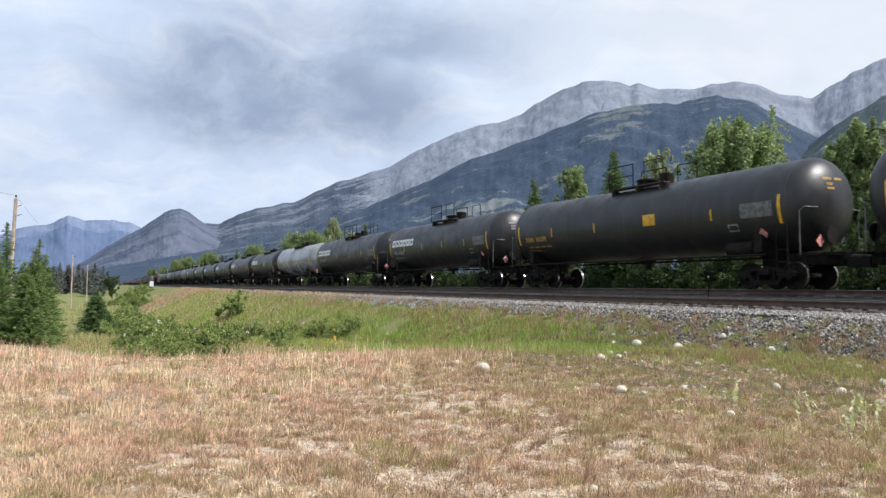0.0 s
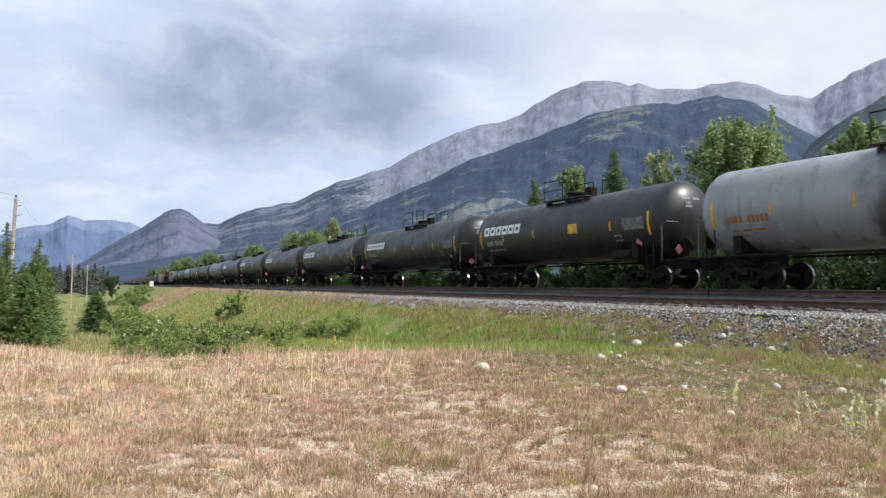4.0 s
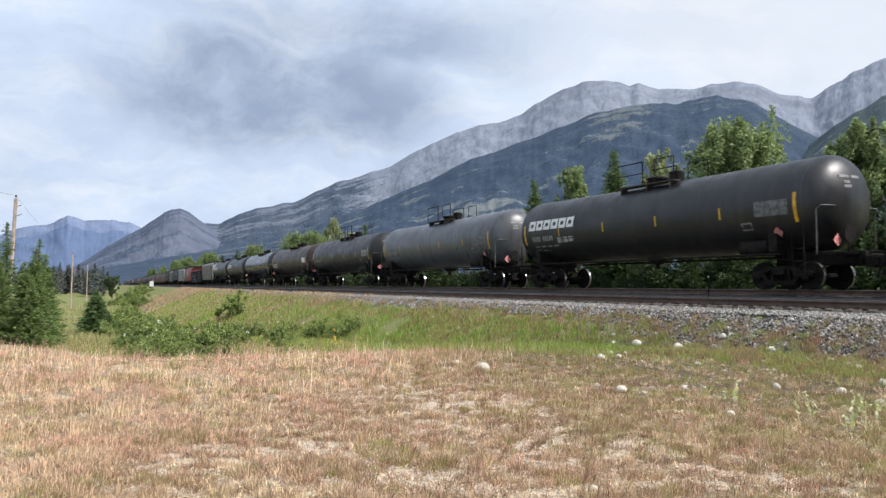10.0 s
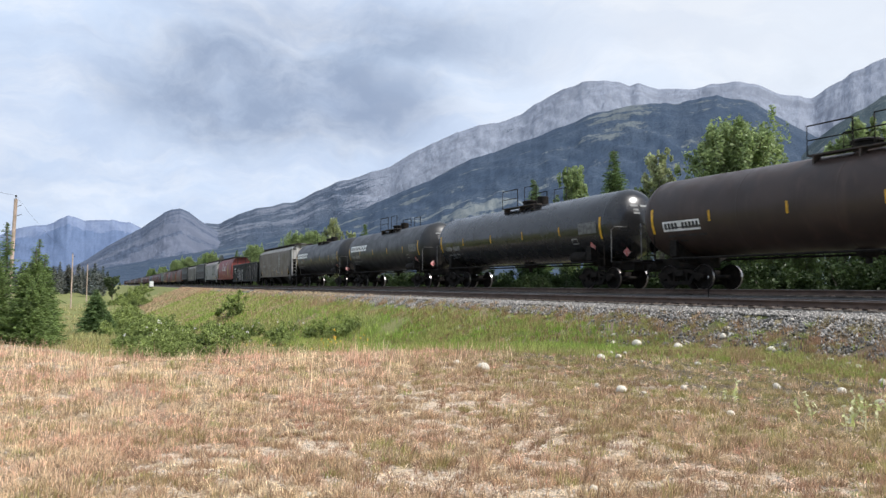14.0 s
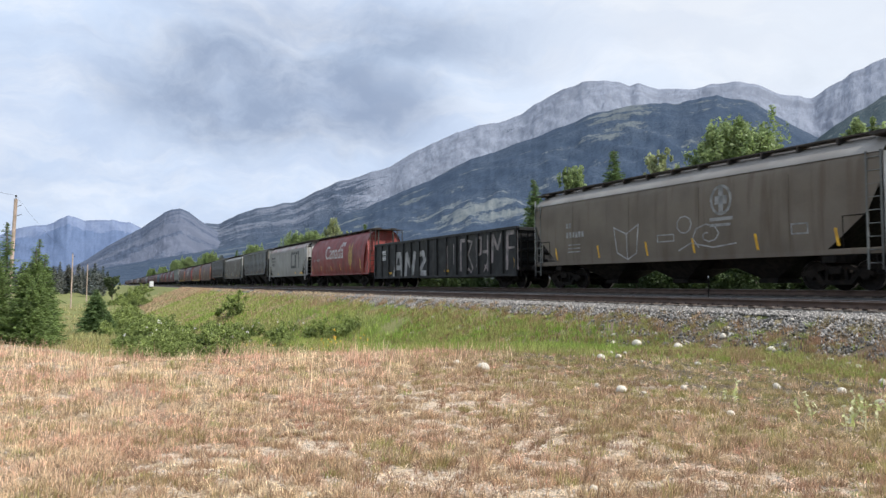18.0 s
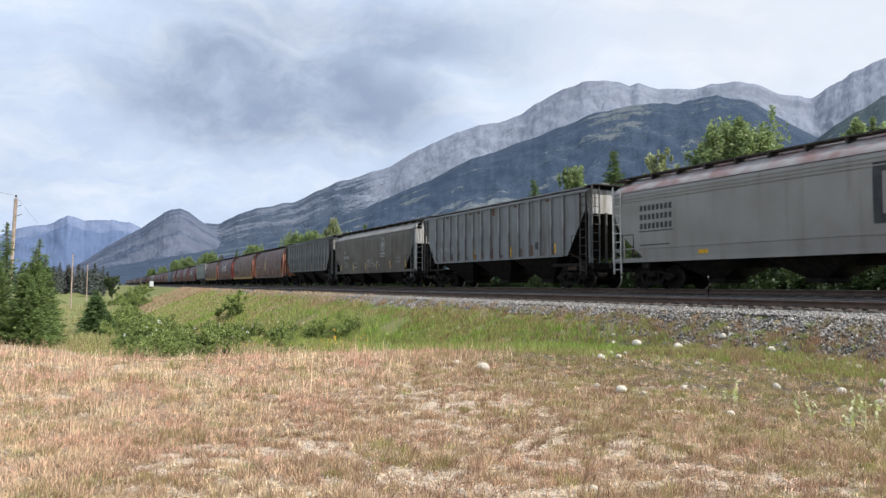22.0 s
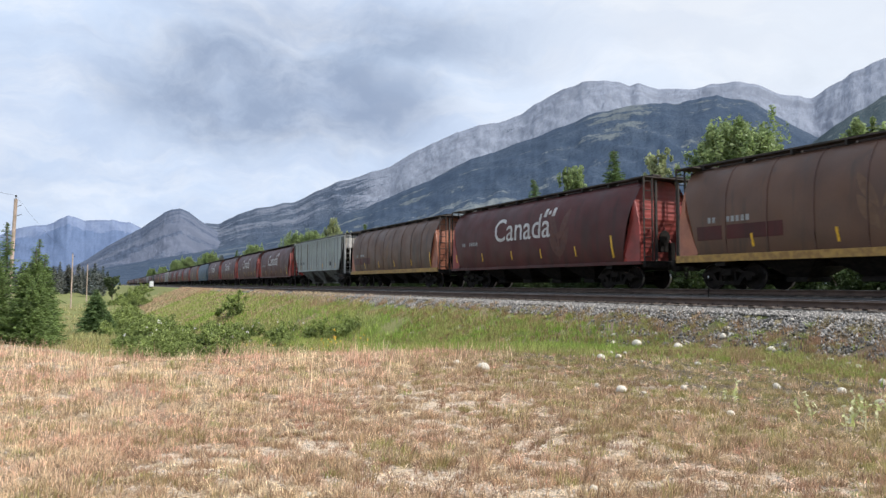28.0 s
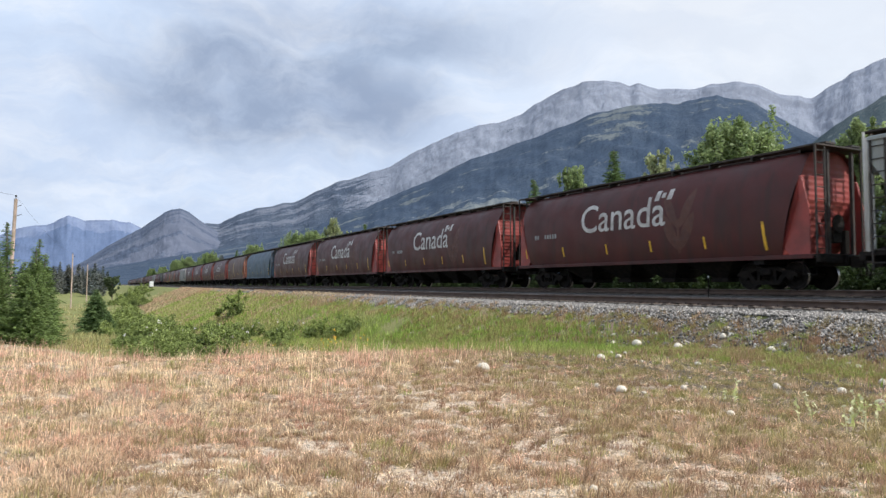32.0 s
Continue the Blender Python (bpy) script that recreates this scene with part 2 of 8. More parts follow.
# ---- land materials ----
def ground_material():
    """Dry verge, green bank and meadow: worn soil with gravel shows through."""
    m = bpy.data.materials.new("verge_ground")
    m.use_nodes = True
    nt = m.node_tree
    N, K = nt.nodes.new, nt.links.new
    bsdf = nt.nodes["Principled BSDF"]
    bsdf.inputs["Roughness"].default_value = 0.95
    bsdf.inputs["Specular IOR Level"].default_value = 0.15
    pos = N("ShaderNodeTexCoord").outputs["Object"]

    def tex(scale, detail=6.0, rough=0.6):
        n = N("ShaderNodeTexNoise")
        n.inputs["Scale"].default_value, n.inputs["Detail"].default_value, n.inputs["Roughness"].default_value = scale, detail, rough
        K(pos, n.inputs["Vector"])
        return n.outputs["Fac"]

    def rng(v, lo, hi):
        n = N("ShaderNodeMapRange")
        n.interpolation_type = "SMOOTHSTEP"
        n.inputs["From Min"].default_value, n.inputs["From Max"].default_value = lo, hi
        K(v, n.inputs["Value"])
        return n.outputs[0]

    def mix(f, a, b):
        n = N("ShaderNodeMix")
        n.data_type = "RGBA"
        for s, v in ((0, f), (6, a), (7, b)):
            if isinstance(v, (int, float)):
                n.inputs[s].default_value = v
            elif isinstance(v, tuple):
                n.inputs[s].default_value = (*v, 1)
            else:
                K(v, n.inputs[s])
        return n.outputs[2]

    at = N("ShaderNodeAttribute")
    at.attribute_name = "cover"                       # red: green growth, green: bare soil, blue: dark litter
    sep = N("ShaderNodeSeparateColor")
    K(at.outputs["Color"], sep.inputs[0])
    dry = mix(rng(tex(3.0), 0.35, 0.65), (0.47, 0.365, 0.245), (0.36, 0.265, 0.175))
    dry = mix(rng(tex(26.0), 0.45, 0.62), dry, (0.12, 0.085, 0.055))
    soil = mix(rng(tex(34.0, 5.0, 0.7), 0.36, 0.54), (0.40, 0.30, 0.21), (0.76, 0.63, 0.48))
    soil = mix(rng(tex(60.0, 4.0, 0.7), 0.52, 0.62), soil, (0.26, 0.20, 0.14))
    green = mix(rng(tex(1.4), 0.35, 0.65), (0.155, 0.19, 0.055), (0.25, 0.235, 0.10))
    green = mix(rng(tex(16.0), 0.5, 0.75), green, (0.12, 0.115, 0.04))
    litter = mix(rng(tex(30.0), 0.4, 0.7), (0.085, 0.07, 0.05), (0.16, 0.13, 0.09))
    f = N("ShaderNodeMath")
    f.operation = "ADD"
    K(sep.outputs[1], f.inputs[0])
    K(tex(11.0, 10.0, 0.80), f.inputs[1])
    col = mix(rng(f.outputs[0], 0.95, 1.03), dry, soil)
    g = N("ShaderNodeMath")
    g.operation = "ADD"
    K(sep.outputs[0], g.inputs[0])
    K(tex(0.8, 6.0, 0.6), g.inputs[1])
    col = mix(rng(g.outputs[0], 0.80, 1.15), col, green)
    h = N("ShaderNodeMath")
    h.operation = "MULTIPLY"
    K(sep.outputs[2], h.inputs[0])
    K(rng(tex(4.0), 0.28, 0.5), h.inputs[1])
    col = mix(h.outputs[0], col, litter)
    K(col, bsdf.inputs["Base Color"])
    b = N("ShaderNodeBump")
    b.inputs["Strength"].default_value, b.inputs["Distance"].default_value = 0.9, 0.03
    K(tex(28.0, 8.0, 0.7), b.inputs["Height"])
    K(b.outputs[0], bsdf.inputs["Normal"])
    return m


WORN = [(-2.25, 6.1, 0.4, 1.1), (-1.0, 6.8, 0.75, 0.5), (-0.3, 5.7, 0.6, 0.6), (-0.45, 10.4, 0.9, 0.9), (0.25, 7.6, 0.5, 0.8), (1.3, 6.8, 1.2, 0.5), (2.5, 5.4, 0.6, 0.5),
        (-7.7, 12.7, 1.4, 0.4), (0.3, 9.0, 0.6, 0.5), (-5.6, 9.5, 0.6, 0.5), (3.0, 8.6, 0.5, 0.25), (0.6, 5.2, 0.7, 0.4)]


def open_soil(x, y):
    """The middle of the verge, where tufts stand apart on bare gravel."""
    return smooth(-3.6, -1.6, x) * smooth(5.2, 3.0, x) * smooth(12.5, 10.5, y + 0.8 * wave(x, y, 74, 2.5, 2))


def cover_at(x, y):
    """How much green growth, bare soil and dark litter the ground carries."""
    s, a = line_coords(x, y)
    band = smooth(13.5, 9.5, a + 0.8 * wave(x, y, 21, 6)) * smooth(6, 13, s) * (1 - 0.45 * smooth(30, 60, s)) * (0.72 + 0.4 * wave(x, y, 25, 11.0, 3)) * (1 - 0.65 * smooth(10.5, 8.5, a) * smooth(32, 48, s))
    ditch = smooth(17, 23, y + 1.2 * wave(x, y, 22, 8) + 3.2 * np.exp(-((x + 6.6) / 2.8) ** 2)) * smooth(1.0, -3.0, x)
    green = np.clip(np.maximum(band, ditch) * 0.75, 0, 1)
    right = smooth(17.0, 12.5, a) * smooth(14, 2, s) * 0.16
    green = np.maximum(green, right)
    green = np.maximum(green, 0.7 * smooth(40, 60, np.hypot(x, y)))
    green = np.where(a < -3, 0.8, green)
    # worn patches of bare gravel in the dry verge: place, reach across and along
    worn = 0.0
    for cx, cy, rx, ry in WORN:
        worn = np.maximum(worn, np.exp(-((x - cx) / rx) ** 2 - ((y - cy) / ry) ** 2))
    bare = 0.29 + 0.20 * worn + 0.09 * open_soil(x, y) + 0.06 * wave(x, y, 23, 3.0) + 0.20 * wave(x, y, 71, 0.55, 3)
    bare = bare * smooth(19, 15, y)
    dark = np.maximum(smooth(15.5, 12.5, a) * smooth(9.2, 10.5, a) * smooth(22, 12, s), 0.6 * smooth(10.2, 9.2, a) * smooth(6.8, 7.6, a) * smooth(19, 14, s))
    dark = np.maximum(dark, 1.5 * np.exp(-((x - 5.2) / 1.0) ** 2 - ((y - 8.7) / 0.8) ** 2))
    return green, bare, dark


def ground():
    inner = np.radians(np.linspace(-46, 46, 300))
    outer = np.radians(np.linspace(46, 314, 82))[1:-1]
    ang = np.concatenate([inner, outer])
    rad = np.concatenate([np.linspace(0.3, 3.2, 8)[:-1], np.geomspace(3.2, 120, 250)[:-1], np.geomspace(120, 4900, 60)])
    A, R = np.meshgrid(ang, rad)
    x, y = (R * np.sin(A)).ravel(), (R * np.cos(A)).ravel()
    z = ground_z(x, y)
    na, nr = len(ang), len(rad)
    i = np.arange(nr - 1)[:, None] * na
    j = np.arange(na)[None, :]
    q = np.stack([i + j, i + (j + 1) % na, i + na + (j + 1) % na, i + na + j], -1).reshape(-1, 4)[:, ::-1]
    # close the middle, under the eye
    x, y, z = np.append(x, 0.0), np.append(y, 0.0), np.append(z, float(np.mean(z[:na])))
    j = np.arange(0, na, 2)
    cap = np.stack([j, j + 1, (j + 2) % na, np.full(len(j), na * nr)], 1)
    verts = np.stack([x, y, z], 1)
    me = array_mesh("ground", verts, np.concatenate([q, cap])[:, ::-1], ground_material(), smooth=True)
    g, b, d = cover_at(x, y)
    at = me.color_attributes.new("cover", "FLOAT_COLOR", "POINT")
    at.data.foreach_set("color", np.stack([g, b, d, np.ones_like(g)], 1).astype(np.float32).ravel())
    return tagged(new("ground", me), "dry grassy verge falling to a green valley floor", "ground", kind="structure")


ground()

M_BALLAST = mat("ballast_stone", (0.35, 0.325, 0.29), 0.9, second=(0.085, 0.079, 0.07), scale=14, per_island=0.75, fine=0.25, fine_scale=70)
M_BED = mat("ballast_bed", (0.085, 0.080, 0.073), 0.95, second=(0.03, 0.028, 0.026), scale=26, spread=(0.45, 0.6), bump=1.0, bump_scale=22, fine=0.3, fine_scale=45)
M_RAIL = mat("rusty_rail", (0.065, 0.040, 0.028), 0.75, second=(0.095, 0.060, 0.042), scale=2.5, fine=0.25)
M_RAILHEAD = mat("polished_rail", (0.42, 0.40, 0.38), 0.35, metal=0.9, second=(0.25, 0.22, 0.2), scale=6)
M_TIE = mat("creosoted_tie", (0.075, 0.055, 0.042), 0.9, second=(0.15, 0.125, 0.10), scale=7, fine=0.3, per_object=0.3, bump=0.5)
M_PLATE = mat("tie_plate", (0.10, 0.055, 0.035), 0.8, second=(0.05, 0.035, 0.03), scale=9)


def sweep(name, prof, s_list, a, z, material, parent=None, label="", closed=True):
    """A long body with the cross-section prof, (across, up), that follows the line."""
    n = len(prof)
    v = []
    for s in s_list:
        x, y, _ = on_line(s, a)
        for p, h in prof:
            v.append((x - NX * p, y - NY * p, z + h))
    v = np.array(v)
    i = np.arange(len(s_list) - 1)[:, None] * n
    j = np.arange(n if closed else n - 1)[None, :]
    q = np.stack([i + j, i + (j + 1) % n, i + n + (j + 1) % n, i + n + j], -1).reshape(-1, 4)
    me = array_mesh(name, v, q, material)
    bm = bmesh.new()
    bm.from_mesh(me)
    bmesh.ops.recalc_face_normals(bm, faces=bm.faces[:])
    bm.to_mesh(me)
    bm.free()
    ob = new(name, me)
    if parent:
        ob.parent = parent
    return tagged(ob, label)


S_RAIL = list(np.arange(-560, -40, 8.0)) + list(np.arange(-40, 130, 2.0)) + list(np.arange(130, 1500, 10.0))
RAIL_PROF = [(-0.075, -0.172), (0.075, -0.172), (0.07, -0.16), (0.012, -0.135), (0.012, -0.05), (0.037, -0.038), (0.037, -0.006),
             (-0.037, -0.006), (-0.037, -0.038), (-0.012, -0.05), (-0.012, -0.135), (-0.07, -0.16)]
HEAD_PROF = [(-0.036, -0.0055), (0.036, -0.0055), (0.032, 0.0), (-0.032, 0.0)]


def railway(name, a, top, label):
    t = thing(name, label, "railway track", kind="structure")
    for side in (-0.755, 0.755):
        sweep("rail", RAIL_PROF, S_RAIL, a + side, top, M_RAIL, t, "rusty steel rail")
        sweep("rail_head", HEAD_PROF, S_RAIL, a + side, top, M_RAILHEAD, t, "worn shiny running surface")
    tie = Geo().box(-0.115, 0.115, -1.29, 1.29, -0.20, 0, 0.012).mesh("tie", M_TIE, False)
    plate = Geo().box(-0.09, 0.09, -0.17, 0.17, 0, 0.018).box(-0.075, -0.03, -0.13, -0.085, 0.018, 0.055).box(0.03, 0.075, 0.085, 0.13, 0.018, 0.055).mesh("tie_plate", M_PLATE, False)
    r = random.Random(4)
    rest = Geo()
    for k in range(-60, 560):
        s = k * 0.53 + r.uniform(-0.02, 0.02)
        x, y, h = on_line(s, a)
        m = pose(float(x), float(y), top - 0.19, r.uniform(-.4, .4), 0, math.degrees(TURN - float(h)) + 90 + r.uniform(-0.8, 0.8))
        if 4 <= k < 120:
            ob = part("tie", tie, M_TIE, t)
            ob.matrix_basis = m
            if a > 1:
                for side in (-0.755, 0.755):
                    p = part("tie_plate", plate, M_PLATE, ob)
                    p.location = (0, side, 0.0)
        else:
            b = [m @ Vector(p) for p in [(i, j, q) for i in (-.115, .115) for j in (-1.29, 1.29) for q in (-.2, 0)]]
            rest.add(b, [(0, 1, 3, 2), (4, 6, 7, 5), (0, 4, 5, 1), (2, 3, 7, 6), (0, 2, 6, 4), (1, 5, 7, 3)])
    tagged(part("far_ties", rest, M_TIE, t, "row of creosoted timber ties", smooth=False), kind="stuff")
    return t


railway("main_line", 0.0, RAIL_TOP, "main-line track with worn rails on dark timber ties")
railway("siding", SIDING, SIDING_TOP, "siding track with rust-brown rails on grey ballast")
S_BED = [float(v) for v in S_RAIL]
bed = sweep("ballast_bed", [(-2.9, -0.75), (-2.3, -0.22), (1.45, -0.22), (1.9, -0.30), (2.4, -0.40), (SIDING + 1.25, -0.45), (SIDING + 1.45, -0.53), (SIDING + 1.75, -0.56), (SIDING + 3.4, -1.07), (SIDING + 3.4, -1.4), (-2.9, -1.4)],
            S_BED, 0.0, RAIL_TOP, M_BED)
tagged(bed, "grey crushed-stone ballast bed under both tracks", "ballast", kind="structure")


def ballast_stones():
    """Loose crushed stones on the shoulder that faces the verge."""
    r = np.random.RandomState(8)
    n = 95000
    s = np.where(r.rand(n) < 0.75, r.uniform(4, 40, n), r.uniform(40, 95, n))
    across = r.uniform(0, 1, n) ** 1.15
    a = SIDING + 1.33 + across * np.where(s < 17, 3.9, 2.4)
    top = np.interp(a, [SIDING + 1.45, SIDING + 1.75, SIDING + 3.4, SIDING + 3.41], [-0.53, -0.56, -1.07, -9]) + RAIL_TOP
    x, y, _ = on_line(s, a)
    z = np.maximum(top, ground_z(x, y)) + 0.012
    edge = SIDING + 3.15 + 0.5 * wave(x, y, 31, 1.1, 3)
    keep = (a < edge) | (r.rand(n) < 0.75 * smooth(SIDING + 5.3, SIDING + 3.0, a) * np.where(a < SIDING + 3.2, 1.0, smooth(19, 13, s)) * smooth(-0.5, 0.3, wave(x, y, 32, 0.9, 2)))
    x, y, z, s = x[keep], y[keep], z[keep], s[keep]
    n = len(x)
    size = r.uniform(0.024, 0.062, n) * np.where(s > 40, 1.5, 1.0)
    base = np.array([(1, 0, 0), (-1, 0, 0), (0, 1, 0), (0, -1, 0), (0, 0, 1), (0, 0, -1)], float)
    v = base[None] * size[:, None, None] * r.uniform(0.6, 1.25, (n, 6, 1))
    t = r.uniform(0, 2 * np.pi, n)
    u = r.uniform(-0.9, 0.9, n)
    c, q = np.cos(t)[:, None], np.sin(t)[:, None]
    v = np.stack([v[..., 0] * c - v[..., 1] * q, v[..., 0] * q + v[..., 1] * c, v[..., 2]], -1)
    c, q = np.cos(u)[:, None], np.sin(u)[:, None]
    v = np.stack([v[..., 0], v[..., 1] * c - v[..., 2] * q, v[..., 1] * q + v[..., 2] * c], -1)
    v = v + np.stack([x, y, z], 1)[:, None]
    f = np.array([(0, 2, 4), (2, 1, 4), (1, 3, 4), (3, 0, 4), (2, 0, 5), (1, 2, 5), (3, 1, 5), (0, 3, 5)])
    f = (f[None] + 6 * np.arange(n)[:, None, None]).reshape(-1, 3)
    ob = new("ballast_stones", array_mesh("ballast_stones", v.reshape(-1, 3), f, M_BALLAST))
    tagged(ob, "loose grey crushed-stone ballast on the track shoulder", "gravel", kind="stuff")


ballast_stones()

# ---- mountains ----
def rock_and_wood(name, rock, rock2, wood, wood2, gully=2.4, strata=2.0, relief=24.0):
    """Gullied, banded limestone with conifer wood; the mesh carries how the slope runs and how bare it lies."""
    m = bpy.data.materials.new(name)
    m.use_nodes = True
    nt = m.node_tree
    N, K = nt.nodes.new, nt.links.new
    bsdf = nt.nodes["Principled BSDF"]
    bsdf.inputs["Roughness"].default_value, bsdf.inputs["Specular IOR Level"].default_value = 0.95, 0.05
    lay = N("ShaderNodeAttribute")
    lay.attribute_name = "lay"                        # hundreds of metres along the range and down its slope
    pos = lay.outputs["Vector"]
    cover = N("ShaderNodeAttribute")
    cover.attribute_name = "cover"                    # red: bare, green: pale, low where cloud shade is painted
    sep = N("ShaderNodeSeparateColor")
    K(cover.outputs["Color"], sep.inputs[0])

    def tex(scale, stretch, turn=0.0, detail=8.0, rough=0.6, off=0.0):
        mp = N("ShaderNodeMapping")
        mp.inputs["Location"].default_value = (off, off * 0.6, off * 1.7)
        mp.inputs["Rotation"].default_value = (0, 0, radians(turn))
        mp.inputs["Scale"].default_value = stretch
        K(pos, mp.inputs["Vector"])
        n = N("ShaderNodeTexNoise")
        n.inputs["Scale"].default_value, n.inputs["Detail"].default_value, n.inputs["Roughness"].default_value = scale, detail, rough
        K(mp.outputs[0], n.inputs["Vector"])
        return n.outputs["Fac"]

    def rng(v, lo, hi, a=0.0, b=1.0):
        n = N("ShaderNodeMapRange")
        n.interpolation_type = "SMOOTHSTEP"
        for key, q in (("From Min", lo), ("From Max", hi), ("To Min", a), ("To Max", b)):
            n.inputs[key].default_value = q
        K(v, n.inputs["Value"])
        return n.outputs[0]

    def mix(f, a, b):
        n = N("ShaderNodeMix")
        n.data_type = "RGBA"
        for s, v in ((0, f), (6, a), (7, b)):
            if isinstance(v, tuple):
                n.inputs[s].default_value = (*v, 1)
            else:
                K(v, n.inputs[s])
        return n.outputs[2]

    def mad(a, k, b):
        n = N("ShaderNodeMath")
        n.operation = "MULTIPLY_ADD"
        K(a, n.inputs[0])
        n.inputs[1].default_value = k
        if isinstance(b, float):
            n.inputs[2].default_value = b
        else:
            K(b, n.inputs[2])
        return n.outputs[0]

    ribs = tex(gully, (1.0, 0.40, 1), 32, 10.0, 0.70)
    beds = tex(strata, (0.16, 1.0, 1), 6, 7.0, 0.6, 3.0)
    stone = mix(rng(ribs, 0.42, 0.60), rock, rock2)
    stone = mix(rng(beds, 0.52, 0.62, 0.0, 0.45), stone, tuple(c * 0.88 for c in rock2))
    stone = mix(rng(tex(gully * 4, (1.0, 0.3, 1), -20, 6.0, 0.75, 5.0), 0.54, 0.64, 0.0, 0.5), stone, tuple(c * 0.76 for c in rock2))
    # broad darker bands put gully shade into the stone colour
    stone = mix(rng(tex(0.55, (0.5, 1.0, 1), 20, 6.0, 0.6, 15.0), 0.54, 0.64, 0.0, 0.6), stone, tuple(c * 0.80 for c in rock2))
    # low pale darkens the stone; on the main range this paints cloud shade
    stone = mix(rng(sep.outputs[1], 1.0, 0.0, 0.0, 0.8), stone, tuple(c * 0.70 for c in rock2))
    trees = mix(rng(tex(1.6, (0.5, 1, 1), 0, 9.0, 0.7, 7.0), 0.42, 0.62), wood, wood2)
    trees = mix(rng(tex(14.0, (1, 1, 1), 0, 5.0, 0.75, 9.0), 0.46, 0.60), trees, tuple(c * 0.80 for c in wood))
    b1 = mad(tex(strata * 0.62, (0.22, 1.0, 1), -7, 9.0, 0.66, 11.0), 1.7, mad(tex(gully * 2.2, (1.0, 0.6, 1), 25, 7.0, 0.7, 13.0), 0.55, -1.125))
    both = N("ShaderNodeMath")
    K(b1, both.inputs[0])
    K(sep.outputs[0], both.inputs[1])
    bare = rng(both.outputs[0], 0.44, 0.58)
    K(mix(bare, trees, stone), bsdf.inputs["Base Color"])
    b = N("ShaderNodeBump")
    b.inputs["Strength"].default_value, b.inputs["Distance"].default_value = 0.9, relief
    K(mad(tex(gully * 0.7, (1.0, 0.40, 1), 30, 10.0, 0.70, 2.0), 0.8, mad(beds, 0.45, 0.0)), b.inputs["Height"])
    K(b.outputs[0], bsdf.inputs["Normal"])
    return m


# distance haze is mixed into these bluish rock and wood colours
HAZED_ROCK, HAZED_ROCK2, HAZED_WOOD, HAZED_WOOD2 = (0.252, 0.278, 0.330), (0.205, 0.228, 0.278), (0.050, 0.073, 0.110), (0.070, 0.094, 0.130)
M_RANGE = rock_and_wood("limestone_range", HAZED_ROCK, HAZED_ROCK2, (0.068, 0.090, 0.128), (0.095, 0.118, 0.152), 4.2, 3.0, 13.0)
M_RIDGE = rock_and_wood("wooded_ridge", (0.185, 0.205, 0.205), (0.13, 0.152, 0.165), HAZED_WOOD, HAZED_WOOD2, 3.0, 3.4, 7.0)
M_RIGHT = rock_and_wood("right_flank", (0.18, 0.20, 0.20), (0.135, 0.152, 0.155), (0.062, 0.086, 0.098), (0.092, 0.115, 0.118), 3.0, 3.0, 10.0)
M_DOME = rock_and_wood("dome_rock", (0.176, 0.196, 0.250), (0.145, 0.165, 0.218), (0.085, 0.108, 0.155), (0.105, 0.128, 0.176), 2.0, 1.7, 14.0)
M_FARRANGE = rock_and_wood("hazed_far_rock", (0.20, 0.245, 0.345), (0.165, 0.208, 0.31), (0.125, 0.172, 0.275), (0.14, 0.186, 0.29), 1.6, 1.2, 3.0)


def spot(u, t, cu, ct, ru, rt):
    return np.exp(-((u - cu) / ru) ** 2 - ((t - ct) / rt) ** 2)


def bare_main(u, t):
    # the wedge near u 0.06 is slope shade, drawn as dark wood
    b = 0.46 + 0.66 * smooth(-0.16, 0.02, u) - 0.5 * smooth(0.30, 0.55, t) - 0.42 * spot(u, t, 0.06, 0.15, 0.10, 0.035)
    # second value drops to the left: cloud shade painted into the rock
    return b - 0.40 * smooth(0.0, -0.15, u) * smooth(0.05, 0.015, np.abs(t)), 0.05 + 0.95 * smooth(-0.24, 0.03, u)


def bare_ridge(u, t):
    b = 0.27 + 0.30 * spot(u, t, 0.27, 0.14, 0.07, 0.16) + 0.34 * spot(u, t, 0.06, 0.46, 0.09, 0.07) + 0.16 * spot(u, t, -0.20, 0.25, 0.16, 0.2) + 0.12 * spot(u, t, 0.42, 0.06, 0.05, 0.06)
    return b, 0.45 + 0.4 * spot(u, t, 0.10, 0.42, 0.2, 0.2)


def bare_flank(u, t):
    return 0.40 + 0 * u, 0.6 + 0 * u


def bare_dome(u, t):
    return 0.60 - 0.30 * smooth(0.10, 0.03, np.abs(t - 0.02)) - 0.15 * spot(0 * u, t - 3.0 * (u + 0.40) ** 2, 0, 0.17, 1, 0.035) - 0.18 * spot(0 * u, t + 0.6 * (u + 0.45), 0, 0.40, 1, 0.03) - 0.4 * smooth(0.5, 0.7, t), 0.45 + 0 * u


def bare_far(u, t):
    # lower slope goes over to the bluer colour, haze included
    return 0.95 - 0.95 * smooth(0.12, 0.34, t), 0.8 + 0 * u


